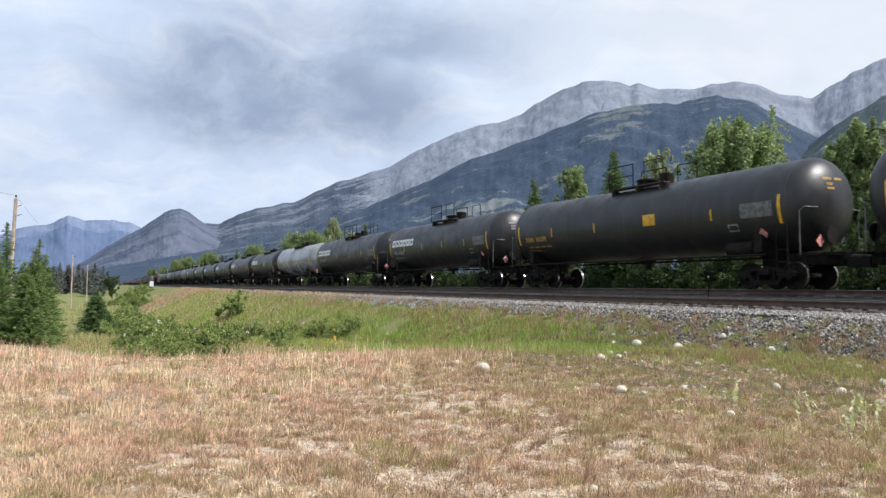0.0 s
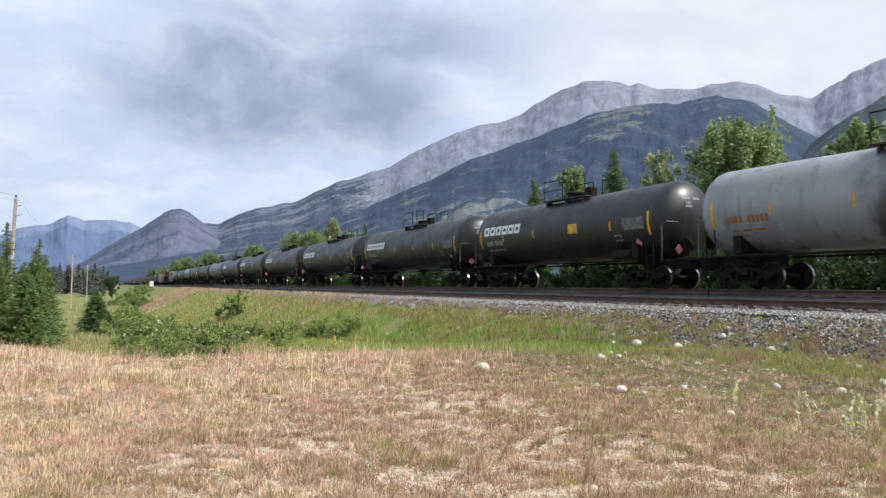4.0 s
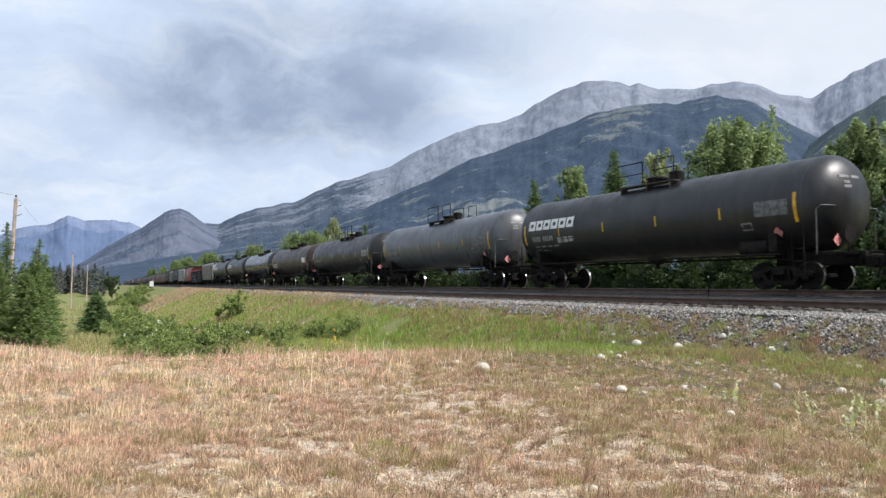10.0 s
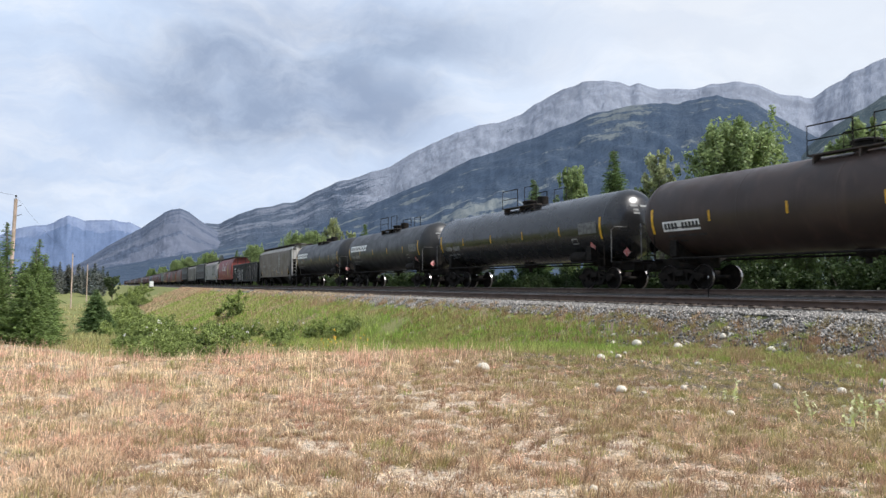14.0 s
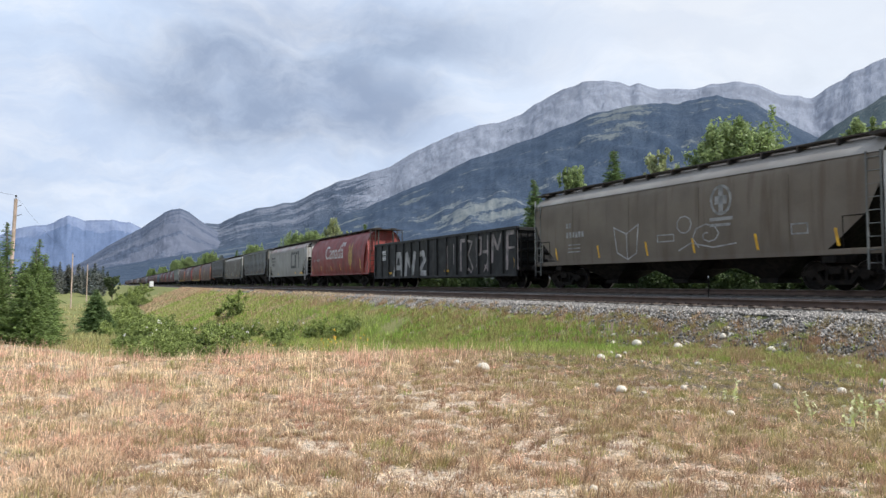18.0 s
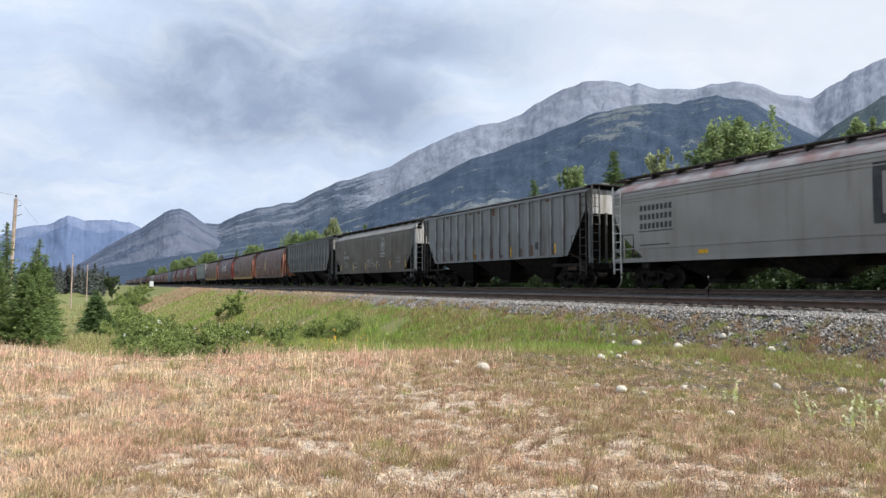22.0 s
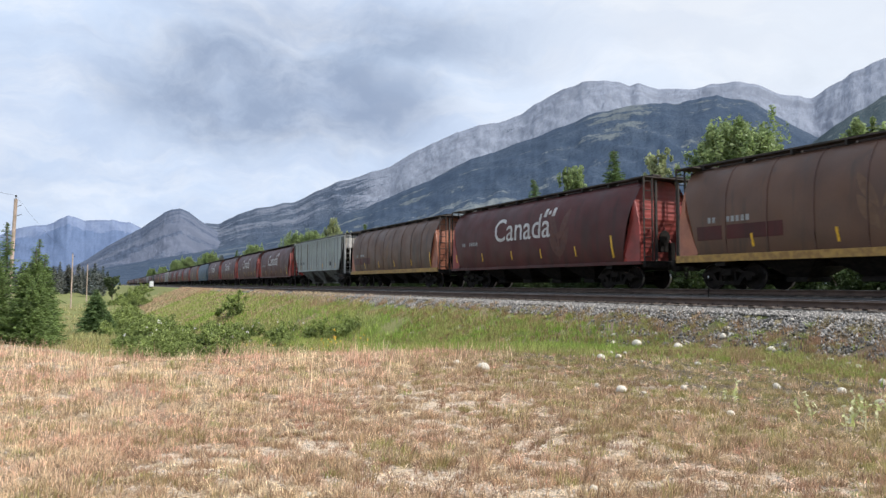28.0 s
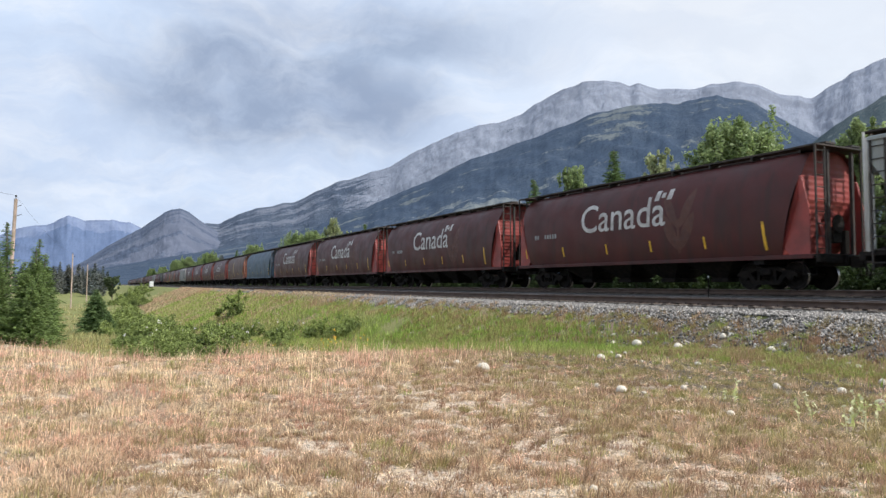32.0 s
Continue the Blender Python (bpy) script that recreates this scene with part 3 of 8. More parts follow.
def range_of(name, label, dist, depth, ridge, material, seed, bareness, rough=0.10, gully=110.0, steps=46, cols=260, foot=-6.0):
    """A mountain range: its crest, (bearing as x/y, height as z/y over the eye), stands dist metres off and falls over depth metres towards the valley."""
    b = [p[0] for p in ridge]
    h = [p[1] for p in ridge]
    u = np.linspace(b[0], b[-1], cols)
    crest = np.interp(u, b, h)
    crest = crest + 0.0018 * np.asarray(wave(u * 1000, 0 * u, seed + 3, 60.0, 6)) * smooth(0.02, 0.10, crest)
    t = np.linspace(-0.35, 1.0, steps)
    U, T = np.meshgrid(u, t)
    C = np.tile(crest, (steps, 1))
    dd = np.where(T > 0, depth, depth * 0.8)
    Y = dist - dd * T
    X = U * Y
    fall = np.where(T > 0, 1 - smooth(0, 1, np.clip(T, 0, 1) ** 0.85), 1 - 0.7 * (np.clip(-T, 0, 1) / 0.35) ** 1.2)
    top = C * dist + EYE
    g1 = np.abs(wave(X + 0.5 * Y, Y * 0.8, seed, gully * 4, 3))
    g2 = np.abs(wave(X - 0.3 * Y, Y, seed + 1, gully * 1.3, 5))
    shape = np.clip(np.abs(T) * 3.0, 0, 1) * np.clip((1 - T) * 2.2, 0, 1)
    Z = foot + (top - foot) * fall - (g1 * 0.9 + g2 * 0.35) * rough * (top - foot) * shape
    v = np.stack([X, Y, np.maximum(Z, foot)], -1).reshape(-1, 3)
    i = np.arange(steps - 1)[:, None] * cols
    j = np.arange(cols - 1)[None, :]
    q = np.stack([i + j, i + j + 1, i + cols + j + 1, i + cols + j], -1).reshape(-1, 4)[:, ::-1]
    me = array_mesh(name, v, q, material, smooth=True)
    lay = me.attributes.new("lay", "FLOAT_VECTOR", "POINT")
    run = np.stack([U * dist / 100, T * depth / 100, 0 * U + seed], -1)
    lay.data.foreach_set("vector", run.astype(np.float32).ravel())
    bare, pale = bareness(U, T)
    cover = me.color_attributes.new("cover", "FLOAT_COLOR", "POINT")
    cover.data.foreach_set("color", np.stack([np.clip(bare, 0, 2), np.clip(pale, 0, 1), 0 * U, 0 * U + 1], -1).astype(np.float32).ravel())
    return tagged(new(name, me), label, "mountain", kind="structure")


FAR = [(-0.72, 0.055), (-0.6325, 0.0712), (-0.6085, 0.0793), (-0.5844, 0.0834), (-0.5563, 0.0882), (-0.5364, 0.0979), (-0.512, 0.0898), (-0.4717, 0.0939), (-0.4473, 0.0882), (-0.431, 0.0793), (-0.3902, 0.0591), (-0.3575, 0.0349)]
DOME = [(-0.5821, 0.0027), (-0.5423, 0.0172), (-0.5105, 0.0333), (-0.4709, 0.0591), (-0.431, 0.0793), (-0.4031, 0.0996), (-0.3911, 0.1052), (-0.3766, 0.1069), (-0.3628, 0.1028), (-0.3383, 0.0858), (-0.3097, 0.0672), (-0.269, 0.0349), (-0.2445, 0.0108)]
MAIN = [(-0.3665, 0.0834), (-0.3383, 0.0858), (-0.3181, 0.0858), (-0.2941, 0.0996), (-0.2699, 0.1069), (-0.2135, 0.1174), (-0.1571, 0.1418), (-0.1167, 0.1549), (-0.0762, 0.1663), (-0.0438, 0.1875), (0.013, 0.2137), (0.0537, 0.2285), (0.0903, 0.2334), (0.1107, 0.2425), (0.1352, 0.259), (0.1679, 0.2771), (0.2006, 0.2878), (0.2276, 0.2936), (0.2496, 0.2903), (0.2699, 0.2837), (0.2822, 0.2878), (0.3106, 0.2812), (0.3636, 0.2804), (0.3882, 0.2878), (0.4209, 0.2911), (0.4534, 0.2862), (0.4857, 0.273), (0.5344, 0.2664), (0.5593, 0.2837), (0.5925, 0.3044), (0.6405, 0.3251), (0.7498, 0.3625), (0.9123, 0.3375), (1.1548, 0.2878)]
FOREST = [(-0.5101, 0.0188), (-0.3898, 0.0389), (-0.2693, 0.0591), (-0.1808, 0.0834), (-0.1083, 0.1093), (-0.068, 0.128), (-0.0194, 0.1483), (0.0373, 0.1769), (0.0942, 0.1957), (0.143, 0.2137), (0.1756, 0.2252), (0.2164, 0.2433), (0.2736, 0.2565), (0.3388, 0.2598), (0.396, 0.2705), (0.4366, 0.2647), (0.4768, 0.2425), (0.5169, 0.2203), (0.565, 0.1957), (0.6609, 0.1483), (0.8208, 0.0996)]
RIGHT = [(0.4831, 0.1647), (0.5327, 0.2039), (0.5825, 0.24), (0.6388, 0.2713), (0.7479, 0.3127), (0.9116, 0.3209), (1.2338, 0.2466)]
range_of("far_range", "distant mountain range with bare tops, coloured blue-grey for haze", 4400, 1100, FAR, M_FARRANGE, 41, bare_far, 0.05)
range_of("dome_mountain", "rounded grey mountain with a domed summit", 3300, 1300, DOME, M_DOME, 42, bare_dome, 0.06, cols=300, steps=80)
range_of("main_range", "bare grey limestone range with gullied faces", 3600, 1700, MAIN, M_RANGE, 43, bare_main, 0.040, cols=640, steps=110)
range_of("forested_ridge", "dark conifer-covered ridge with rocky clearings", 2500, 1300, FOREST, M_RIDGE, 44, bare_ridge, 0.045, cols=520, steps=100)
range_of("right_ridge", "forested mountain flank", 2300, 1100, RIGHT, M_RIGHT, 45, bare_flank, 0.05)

# ---- train materials ----
M_BLACK = mat("black_tank_paint", (0.013, 0.013, 0.0135), 0.43, second=(0.019, 0.0185, 0.018), scale=0.9, spec=0.55, streak=(0.031, 0.028, 0.024), fine=0.12, bump=0.05, bump_scale=7)
M_BROWN_TANK = mat("brown_tank_paint", (0.042, 0.029, 0.024), 0.45, second=(0.055, 0.037, 0.030), scale=0.8, spec=0.35, streak=(0.066, 0.043, 0.034), fine=0.12)
M_GLOSSBLACK = mat("glossy_black_paint", (0.016, 0.016, 0.017), 0.24, second=(0.022, 0.022, 0.022), scale=0.9, spec=0.6, fine=0.1)
M_GREY_TANK = mat("grey_tank_paint", (0.10, 0.105, 0.112), 0.36, second=(0.082, 0.085, 0.088), scale=0.7, streak=(0.05, 0.05, 0.049), fine=0.12)
M_STEEL = mat("grimy_black_steel", (0.010, 0.009, 0.008), 0.75, second=(0.022, 0.018, 0.015), scale=5, fine=0.3, spec=0.12)
M_BOGIE = mat("dusty_bogie_steel", (0.008, 0.007, 0.006), 0.8, second=(0.020, 0.016, 0.013), scale=4, fine=0.3, spec=0.10)
M_TREAD = mat("worn_wheel_tread", (0.45, 0.43, 0.42), 0.28, metal=0.95, second=(0.3, 0.28, 0.27), scale=4)
M_MAROON = mat("maroon_hopper_paint", (0.088, 0.0215, 0.019), 0.5, second=(0.066, 0.020, 0.018), scale=0.7, spec=0.3, streak=(0.054, 0.022, 0.019), fine=0.12, per_object=0.12)
M_RED = mat("red_hopper_paint", (0.215, 0.024, 0.021), 0.5, second=(0.17, 0.024, 0.021), scale=0.8, spec=0.35, streak=(0.11, 0.024, 0.021), fine=0.1)
M_ENDRED = mat("faded_red_end", (0.33, 0.060, 0.050), 0.58, second=(0.22, 0.05, 0.042), scale=1.5, fine=0.12)
M_TAN = mat("tan_hopper_paint", (0.122, 0.060, 0.034), 0.52, second=(0.092, 0.046, 0.028), scale=0.7, streak=(0.062, 0.038, 0.026), fine=0.12)
M_BROWN = mat("brown_hopper_paint", (0.115, 0.052, 0.036), 0.58, second=(0.085, 0.042, 0.032), scale=0.7, streak=(0.06, 0.036, 0.03), fine=0.12)
M_ENDTAN = mat("rusty_tan_end", (0.42, 0.17, 0.10), 0.6, second=(0.3, 0.12, 0.08), scale=1.5, fine=0.12)
M_ICGREY = mat("dusty_grey_hopper", (0.165, 0.138, 0.108), 0.6, second=(0.13, 0.107, 0.083), scale=0.6, spec=0.3, streak=(0.115, 0.088, 0.064), fine=0.12)
M_ICDARK = mat("dull_grey_hopper", (0.125, 0.108, 0.088), 0.6, second=(0.097, 0.083, 0.067), scale=0.6, spec=0.3, streak=(0.075, 0.062, 0.05), fine=0.12)
M_ICROOF = mat("pale_grey_roof", (0.29, 0.27, 0.24), 0.6, second=(0.23, 0.21, 0.185), scale=0.8, fine=0.1)
M_CNGREY = mat("light_grey_hopper", (0.265, 0.255, 0.235), 0.55, second=(0.225, 0.213, 0.195), scale=0.6, streak=(0.20, 0.186, 0.165), fine=0.1)
M_CNROOF = mat("peeling_roof_paint", (0.36, 0.34, 0.325), 0.65, second=(0.26, 0.165, 0.15), scale=1.6, spread=(0.38, 0.64), fine=0.15)
M_RIBGREY = mat("blue_grey_ribbed", (0.185, 0.195, 0.20), 0.55, second=(0.15, 0.155, 0.157), scale=0.7, streak=(0.11, 0.09, 0.075), fine=0.12)
M_RIBDARK = mat("dark_grey_ribbed", (0.125, 0.13, 0.135), 0.55, second=(0.07, 0.072, 0.074), scale=1.1, streak=(0.05, 0.045, 0.042), fine=0.2)
# lighter grey than the side sheets, for ribs and roof walkway
M_RIBEDGE = mat("pale_rib_paint", (0.27, 0.275, 0.275), 0.55, second=(0.17, 0.165, 0.16), scale=1.6, streak=(0.14, 0.10, 0.08), fine=0.15)
M_RIBPALE = mat("pale_green_grey_ribbed", (0.34, 0.365, 0.35), 0.55, second=(0.295, 0.315, 0.30), scale=0.8, streak=(0.235, 0.225, 0.205), fine=0.1)
# grime, plus shade under the pale car, put into one darker grey
M_GRIME_SHADE = mat("grime_and_shade_grey", (0.17, 0.175, 0.165), 0.7, second=(0.09, 0.088, 0.08), scale=1.0, spec=0.25, streak=(0.06, 0.056, 0.05), fine=0.15)
M_BLUE = mat("faded_blue_hopper", (0.055, 0.10, 0.15), 0.55, second=(0.045, 0.075, 0.11), scale=0.8, streak=(0.04, 0.055, 0.07), fine=0.1)
M_GON = mat("black_gondola_paint", (0.010, 0.0105, 0.011), 0.6, second=(0.018, 0.018, 0.018), scale=1.2, spec=0.3, streak=(0.026, 0.024, 0.021), fine=0.2)
M_GRATE = mat("dark_walkway", (0.030, 0.027, 0.024), 0.8, second=(0.06, 0.045, 0.036), scale=3)
M_WHITE = mat("white_stencil", (0.78, 0.78, 0.76), 0.6, second=(0.55, 0.55, 0.53), scale=3, spread=(0.45, 0.75))
M_WORDWHITE = mat("worn_word_paint", (0.58, 0.56, 0.54), 0.6, second=(0.42, 0.39, 0.37), scale=3, fine=0.15)
M_DULL = mat("dull_stencil", (0.30, 0.30, 0.29), 0.65, second=(0.17, 0.17, 0.165), scale=4)
M_YELLOW = mat("yellow_reflector", (0.75, 0.42, 0.02), 0.4, second=(0.5, 0.27, 0.02), scale=6)
M_GOLD = mat("gold_stencil", (0.42, 0.25, 0.06), 0.6, second=(0.25, 0.14, 0.04), scale=4)
M_WORNGOLD = mat("worn_pale_gold", (0.40, 0.30, 0.15), 0.6, second=(0.22, 0.13, 0.07), scale=4)
M_RUSTLET = mat("orange_stencil", (0.30, 0.13, 0.035), 0.6, second=(0.2, 0.09, 0.03), scale=4)
M_PINK = mat("placard_red", (0.75, 0.16, 0.15), 0.45, second=(0.85, 0.55, 0.5), scale=14)
M_HANDRAIL = mat("dusty_handrail", (0.16, 0.155, 0.15), 0.6, second=(0.08, 0.075, 0.07), scale=4)
M_PANEL = mat("grimy_data_panel", (0.17, 0.17, 0.165), 0.6, second=(0.075, 0.075, 0.072), scale=7, fine=0.3)


def stained_white():
    """Weathered white paint, darkened by one soft spill round the middle of the car."""
    m = mat("white_tank_paint", (0.30, 0.308, 0.318), 0.28, second=(0.23, 0.237, 0.246), scale=0.5, spec=0.6, streak=(0.15, 0.148, 0.145), fine=0.1)
    nt = m.node_tree
    N, K = nt.nodes.new, nt.links.new
    bsdf = nt.nodes["Principled BSDF"]
    old = bsdf.inputs["Base Color"].links[0].from_socket
    pos = N("ShaderNodeTexCoord").outputs["Object"]
    sep = N("ShaderNodeSeparateXYZ")
    K(pos, sep.inputs[0])
    tex = N("ShaderNodeTexNoise")
    tex.inputs["Scale"].default_value, tex.inputs["Detail"].default_value = 0.9, 6.0
    K(pos, tex.inputs["Vector"])
    off = N("ShaderNodeMath")
    off.operation = "MULTIPLY_ADD"
    off.inputs[1].default_value, off.inputs[2].default_value = 2.6, -0.9
    K(tex.outputs["Fac"], off.inputs[0])
    at = N("ShaderNodeMath")
    K(sep.outputs[0], at.inputs[0])
    K(off.outputs[0], at.inputs[1])
    far = N("ShaderNodeMath")
    far.operation = "ABSOLUTE"
    K(at.outputs[0], far.inputs[0])
    rg = N("ShaderNodeMapRange")
    rg.interpolation_type = "SMOOTHSTEP"
    rg.inputs["From Min"].default_value, rg.inputs["From Max"].default_value = 1.15, 0.2
    rg.inputs["To Max"].default_value = 0.88
    K(far.outputs[0], rg.inputs["Value"])
    mx = N("ShaderNodeMix")
    mx.data_type = "RGBA"
    K(rg.outputs[0], mx.inputs[0])
    K(old, mx.inputs[6])
    mx.inputs[7].default_value = (0.045, 0.044, 0.043, 1)
    K(mx.outputs[2], bsdf.inputs["Base Color"])
    return m


M_WHITE_TANK = stained_white()
M_GHOST = mat("worn_gold_paint", (0.098, 0.033, 0.021), 0.6, second=(0.072, 0.025, 0.019), scale=3)
M_TANGHOST = mat("worn_tan_mark", (0.155, 0.085, 0.046), 0.6, second=(0.115, 0.060, 0.034), scale=3)
M_DARKLET = mat("black_stencil", (0.022, 0.023, 0.025), 0.6, second=(0.04, 0.04, 0.04), scale=4)
M_GRAF = mat("sprayed_paint", (0.40, 0.395, 0.385), 0.6, second=(0.22, 0.215, 0.21), scale=3, fine=0.15)
M_GRAFPINK = mat("faded_sprayed_paint", (0.30, 0.245, 0.235), 0.6, second=(0.13, 0.12, 0.115), scale=2.5, fine=0.15)
M_WORNWHITE = mat("worn_white_end", (0.60, 0.59, 0.57), 0.6, second=(0.44, 0.42, 0.385), scale=1.6, streak=(0.20, 0.17, 0.12), fine=0.1)
M_RUST = mat("rust_scale", (0.14, 0.07, 0.042), 0.85, second=(0.075, 0.045, 0.034), scale=3, fine=0.2)

# ---- parts that all cars share ----
def wheelset_mesh():
    g = Geo()
    g.lathe([(0.075, -0.98), (0.085, -0.80), (0.085, 0.80), (0.075, 0.98)], "y", n=10)
    for s in (-1, 1):
        prof = [(0.12, 0.62), (0.36, 0.66), (0.40, 0.665), (0.458, 0.665), (0.46, 0.70), (0.458, 0.80), (0.40, 0.805), (0.37, 0.77), (0.15, 0.74), (0.12, 0.80)]
        prof[3] = (0.484, 0.665)
        prof[4] = (0.484, 0.69)
        prof.insert(5, (0.459, 0.705))
        prof = [(r, s * h) for r, h in prof]
        g.lathe(prof if s > 0 else prof[::-1], "y", n=28)
    for s in (-1, 1):        # turning end cap with its three bolts
        g.lathe([(0.10, min(s * 1.0, s * 1.06)), (0.10, max(s * 1.0, s * 1.06))], "y", n=12)
        for k in range(3):
            g.lathe([(0.02, min(s * 1.06, s * 1.08)), (0.02, max(s * 1.06, s * 1.08))], "y", (0.06 * math.cos(k * 2.094), 0, 0.06 * math.sin(k * 2.094)), 6)
    dark = len(g.f)
    for s in (-1, 1):        # worn tread and rim face
        y0, y1 = sorted((s * 0.71, s * 0.802))
        g.lathe([(0.4625, y0), (0.4625, y1)], "y", n=28, caps=False)
    me = g.mesh("wheelset", M_STEEL)
    me.materials.append(M_TREAD)
    me.polygons.foreach_set("material_index", [int(i >= dark) for i in range(len(me.polygons))])
    return me


def side_frame_mesh():
    """Cast side frame: an arched top bar, a dropped bottom bar and two windows."""
    g = Geo()
    top = [(-1.16, 0.53), (-1.0, 0.62), (-0.62, 0.66), (-0.45, 0.76), (0.45, 0.76), (0.62, 0.66), (1.0, 0.62), (1.16, 0.53)]
    bot = [(1.12, 0.42), (0.98, 0.50), (0.66, 0.54), (0.40, 0.64), (-0.40, 0.64), (-0.66, 0.54), (-0.98, 0.50), (-1.12, 0.42)]
    g.prism(top + bot, -0.09, 0.09)
    g.prism([(-0.80, 0.54), (-0.62, 0.57), (-0.42, 0.30), (0.42, 0.30), (0.62, 0.57), (0.80, 0.54), (0.50, 0.17), (-0.50, 0.17)], -0.10, 0.10)
    for s in (-1, 1):
        g.prism([(s * 0.28, 0.30), (s * 0.38, 0.30), (s * 0.34, 0.66), (s * 0.24, 0.66)], -0.08, 0.08)
        g.lathe([(0.10, -0.10), (0.15, -0.09), (0.15, 0.11), (0.11, 0.13)], "y", (s * 0.875, 0, 0.46), 14)
    return g.mesh("side_frame", M_BOGIE)


def bolster_mesh():
    g = Geo().box(-0.21, 0.21, -1.15, 1.15, 0.48, 0.72, 0.03)
    g.lathe([(0.34, 0.70), (0.34, 0.84)], "z", n=14)
    for s in (-1, 1):        # brake beams
        g.box(s * 0.42 - 0.04, s * 0.42 + 0.04, -0.85, 0.85, 0.34, 0.42)
    return g.mesh("bogie", M_STEEL)


def spring_mesh():
    g = Geo()
    for x in (-0.16, 0, 0.16):
        pts = [(x + 0.06 * math.cos(t * 1.3), 0.06 * math.sin(t * 1.3), 0.30 + t * 0.013) for t in range(16)]
        g.tube(pts, 0.016, 5)
    return g.mesh("spring_nest", M_BOGIE)


def coupler_mesh():
    g = Geo().box(-0.75, -0.10, -0.11, 0.11, 0.76, 0.98, 0.02)
    g.prism([(-0.14, 0.70), (0.10, 0.70), (0.16, 0.78), (0.16, 0.98), (0.10, 1.04), (-0.14, 1.04)], -0.17, 0.17)
    g.prism([(0.05, 0.76), (0.26, 0.76), (0.26, 1.0), (0.05, 1.0)], -0.19, -0.05)
    g.tube([(-0.05, 0.28, 0.92), (0.05, 0.34, 0.70), (0.18, 0.26, 0.45), (0.28, 0.12, 0.40)], 0.028, 6)
    return g.mesh("coupler", M_STEEL)


ME_WHEELSET, ME_FRAME, ME_BOLSTER, ME_SPRING, ME_COUPLER = wheelset_mesh(), side_frame_mesh(), bolster_mesh(), spring_mesh(), coupler_mesh()

def running_gear(car, length, centre):
    """Two bogies with their wheelsets, and a coupler at each end."""
    for e in (-1, 1):
        b = part("bogie", ME_BOLSTER, None, car, "grimy cast-steel bogie", at=(e * centre, 0, 0))
        for y in (-1.0, 1.0):
            part("side_frame", ME_FRAME, None, b, at=(0, y, 0))
            part("spring_nest", ME_SPRING, None, b, at=(0, y, 0))
        for x in (-0.875, 0.875):
            part("wheelset", ME_WHEELSET, None, b, "black wheels with bright worn treads", at=(x, 0, 0.46))
        c = part("coupler", ME_COUPLER, None, car, at=(e * (length / 2 - 0.12), 0, 0))
        if e < 0:
            c.rotation_euler = (0, 0, math.pi)


def cut_rows(bm, z0, z1, step):
    z = math.ceil(z0 / step) * step
    while z < z1:
        bmesh.ops.bisect_plane(bm, geom=bm.verts[:] + bm.edges[:] + bm.faces[:], plane_co=(0, 0, z), plane_no=(0, 0, 1))
        z += step


def lay_on(name, shapes, outline, material, proud=0.008, holes=None):
    """Flat paint shapes, each a polygon of (x, z), laid on the camera-side skin y = -outline(z)."""
    bm = bmesh.new()
    for poly in shapes:
        try:
            bm.faces.new([bm.verts.new((x, 0, z)) for x, z in poly])
        except ValueError:
            pass
    bmesh.ops.remove_doubles(bm, verts=bm.verts[:], dist=0.0005)
    bmesh.ops.triangulate(bm, faces=[f for f in bm.faces if len(f.verts) > 4])
    zs = [v.co.z for v in bm.verts]
    cut_rows(bm, min(zs), max(zs), 0.12)
    for v in bm.verts:
        v.co.y = -outline(v.co.z) - proud
    bmesh.ops.recalc_face_normals(bm, faces=bm.faces[:])
    if bm.faces and sum(f.normal.y for f in bm.faces) > 0:
        bmesh.ops.reverse_faces(bm, faces=bm.faces[:])
    me = bpy.data.meshes.new(name)
    bm.to_mesh(me)
    bm.free()
    me.materials.append(material)
    return me


def rect(x, z, w, h, lean=0.0):
    return [(x, z), (x + w, z), (x + w + lean * h, z + h), (x + lean * h, z + h)]


def stroke(pts, w):
    """A sprayed line through the points, as one bar for each stretch."""
    out = []
    for (x0, z0), (x1, z1) in zip(pts, pts[1:]):
        d = math.hypot(x1 - x0, z1 - z0)
        ux, uz = (x1 - x0) / d * w / 2, (z1 - z0) / d * w / 2
        a, b = (x0 - ux * 0.5, z0 - uz * 0.5), (x1 + ux * 0.5, z1 + uz * 0.5)
        out.append([(a[0] + uz, a[1] - ux), (b[0] + uz, b[1] - ux), (b[0] - uz, b[1] + ux), (a[0] - uz, a[1] + ux)])
    return out


def ring(x, z, w, h, t, lean=0.0):
    """A rectangular frame as four bars."""
    o = [(0, 0), (w, 0), (w, h), (0, h)]
    i = [(t, t), (w - t, t), (w - t, h - t), (t, h - t)]
    out = []
    for k in range(4):
        q = (o[k], o[(k + 1) % 4], i[(k + 1) % 4], i[k])
        out.append([(x + a + lean * b, z + b) for a, b in q])
    return out


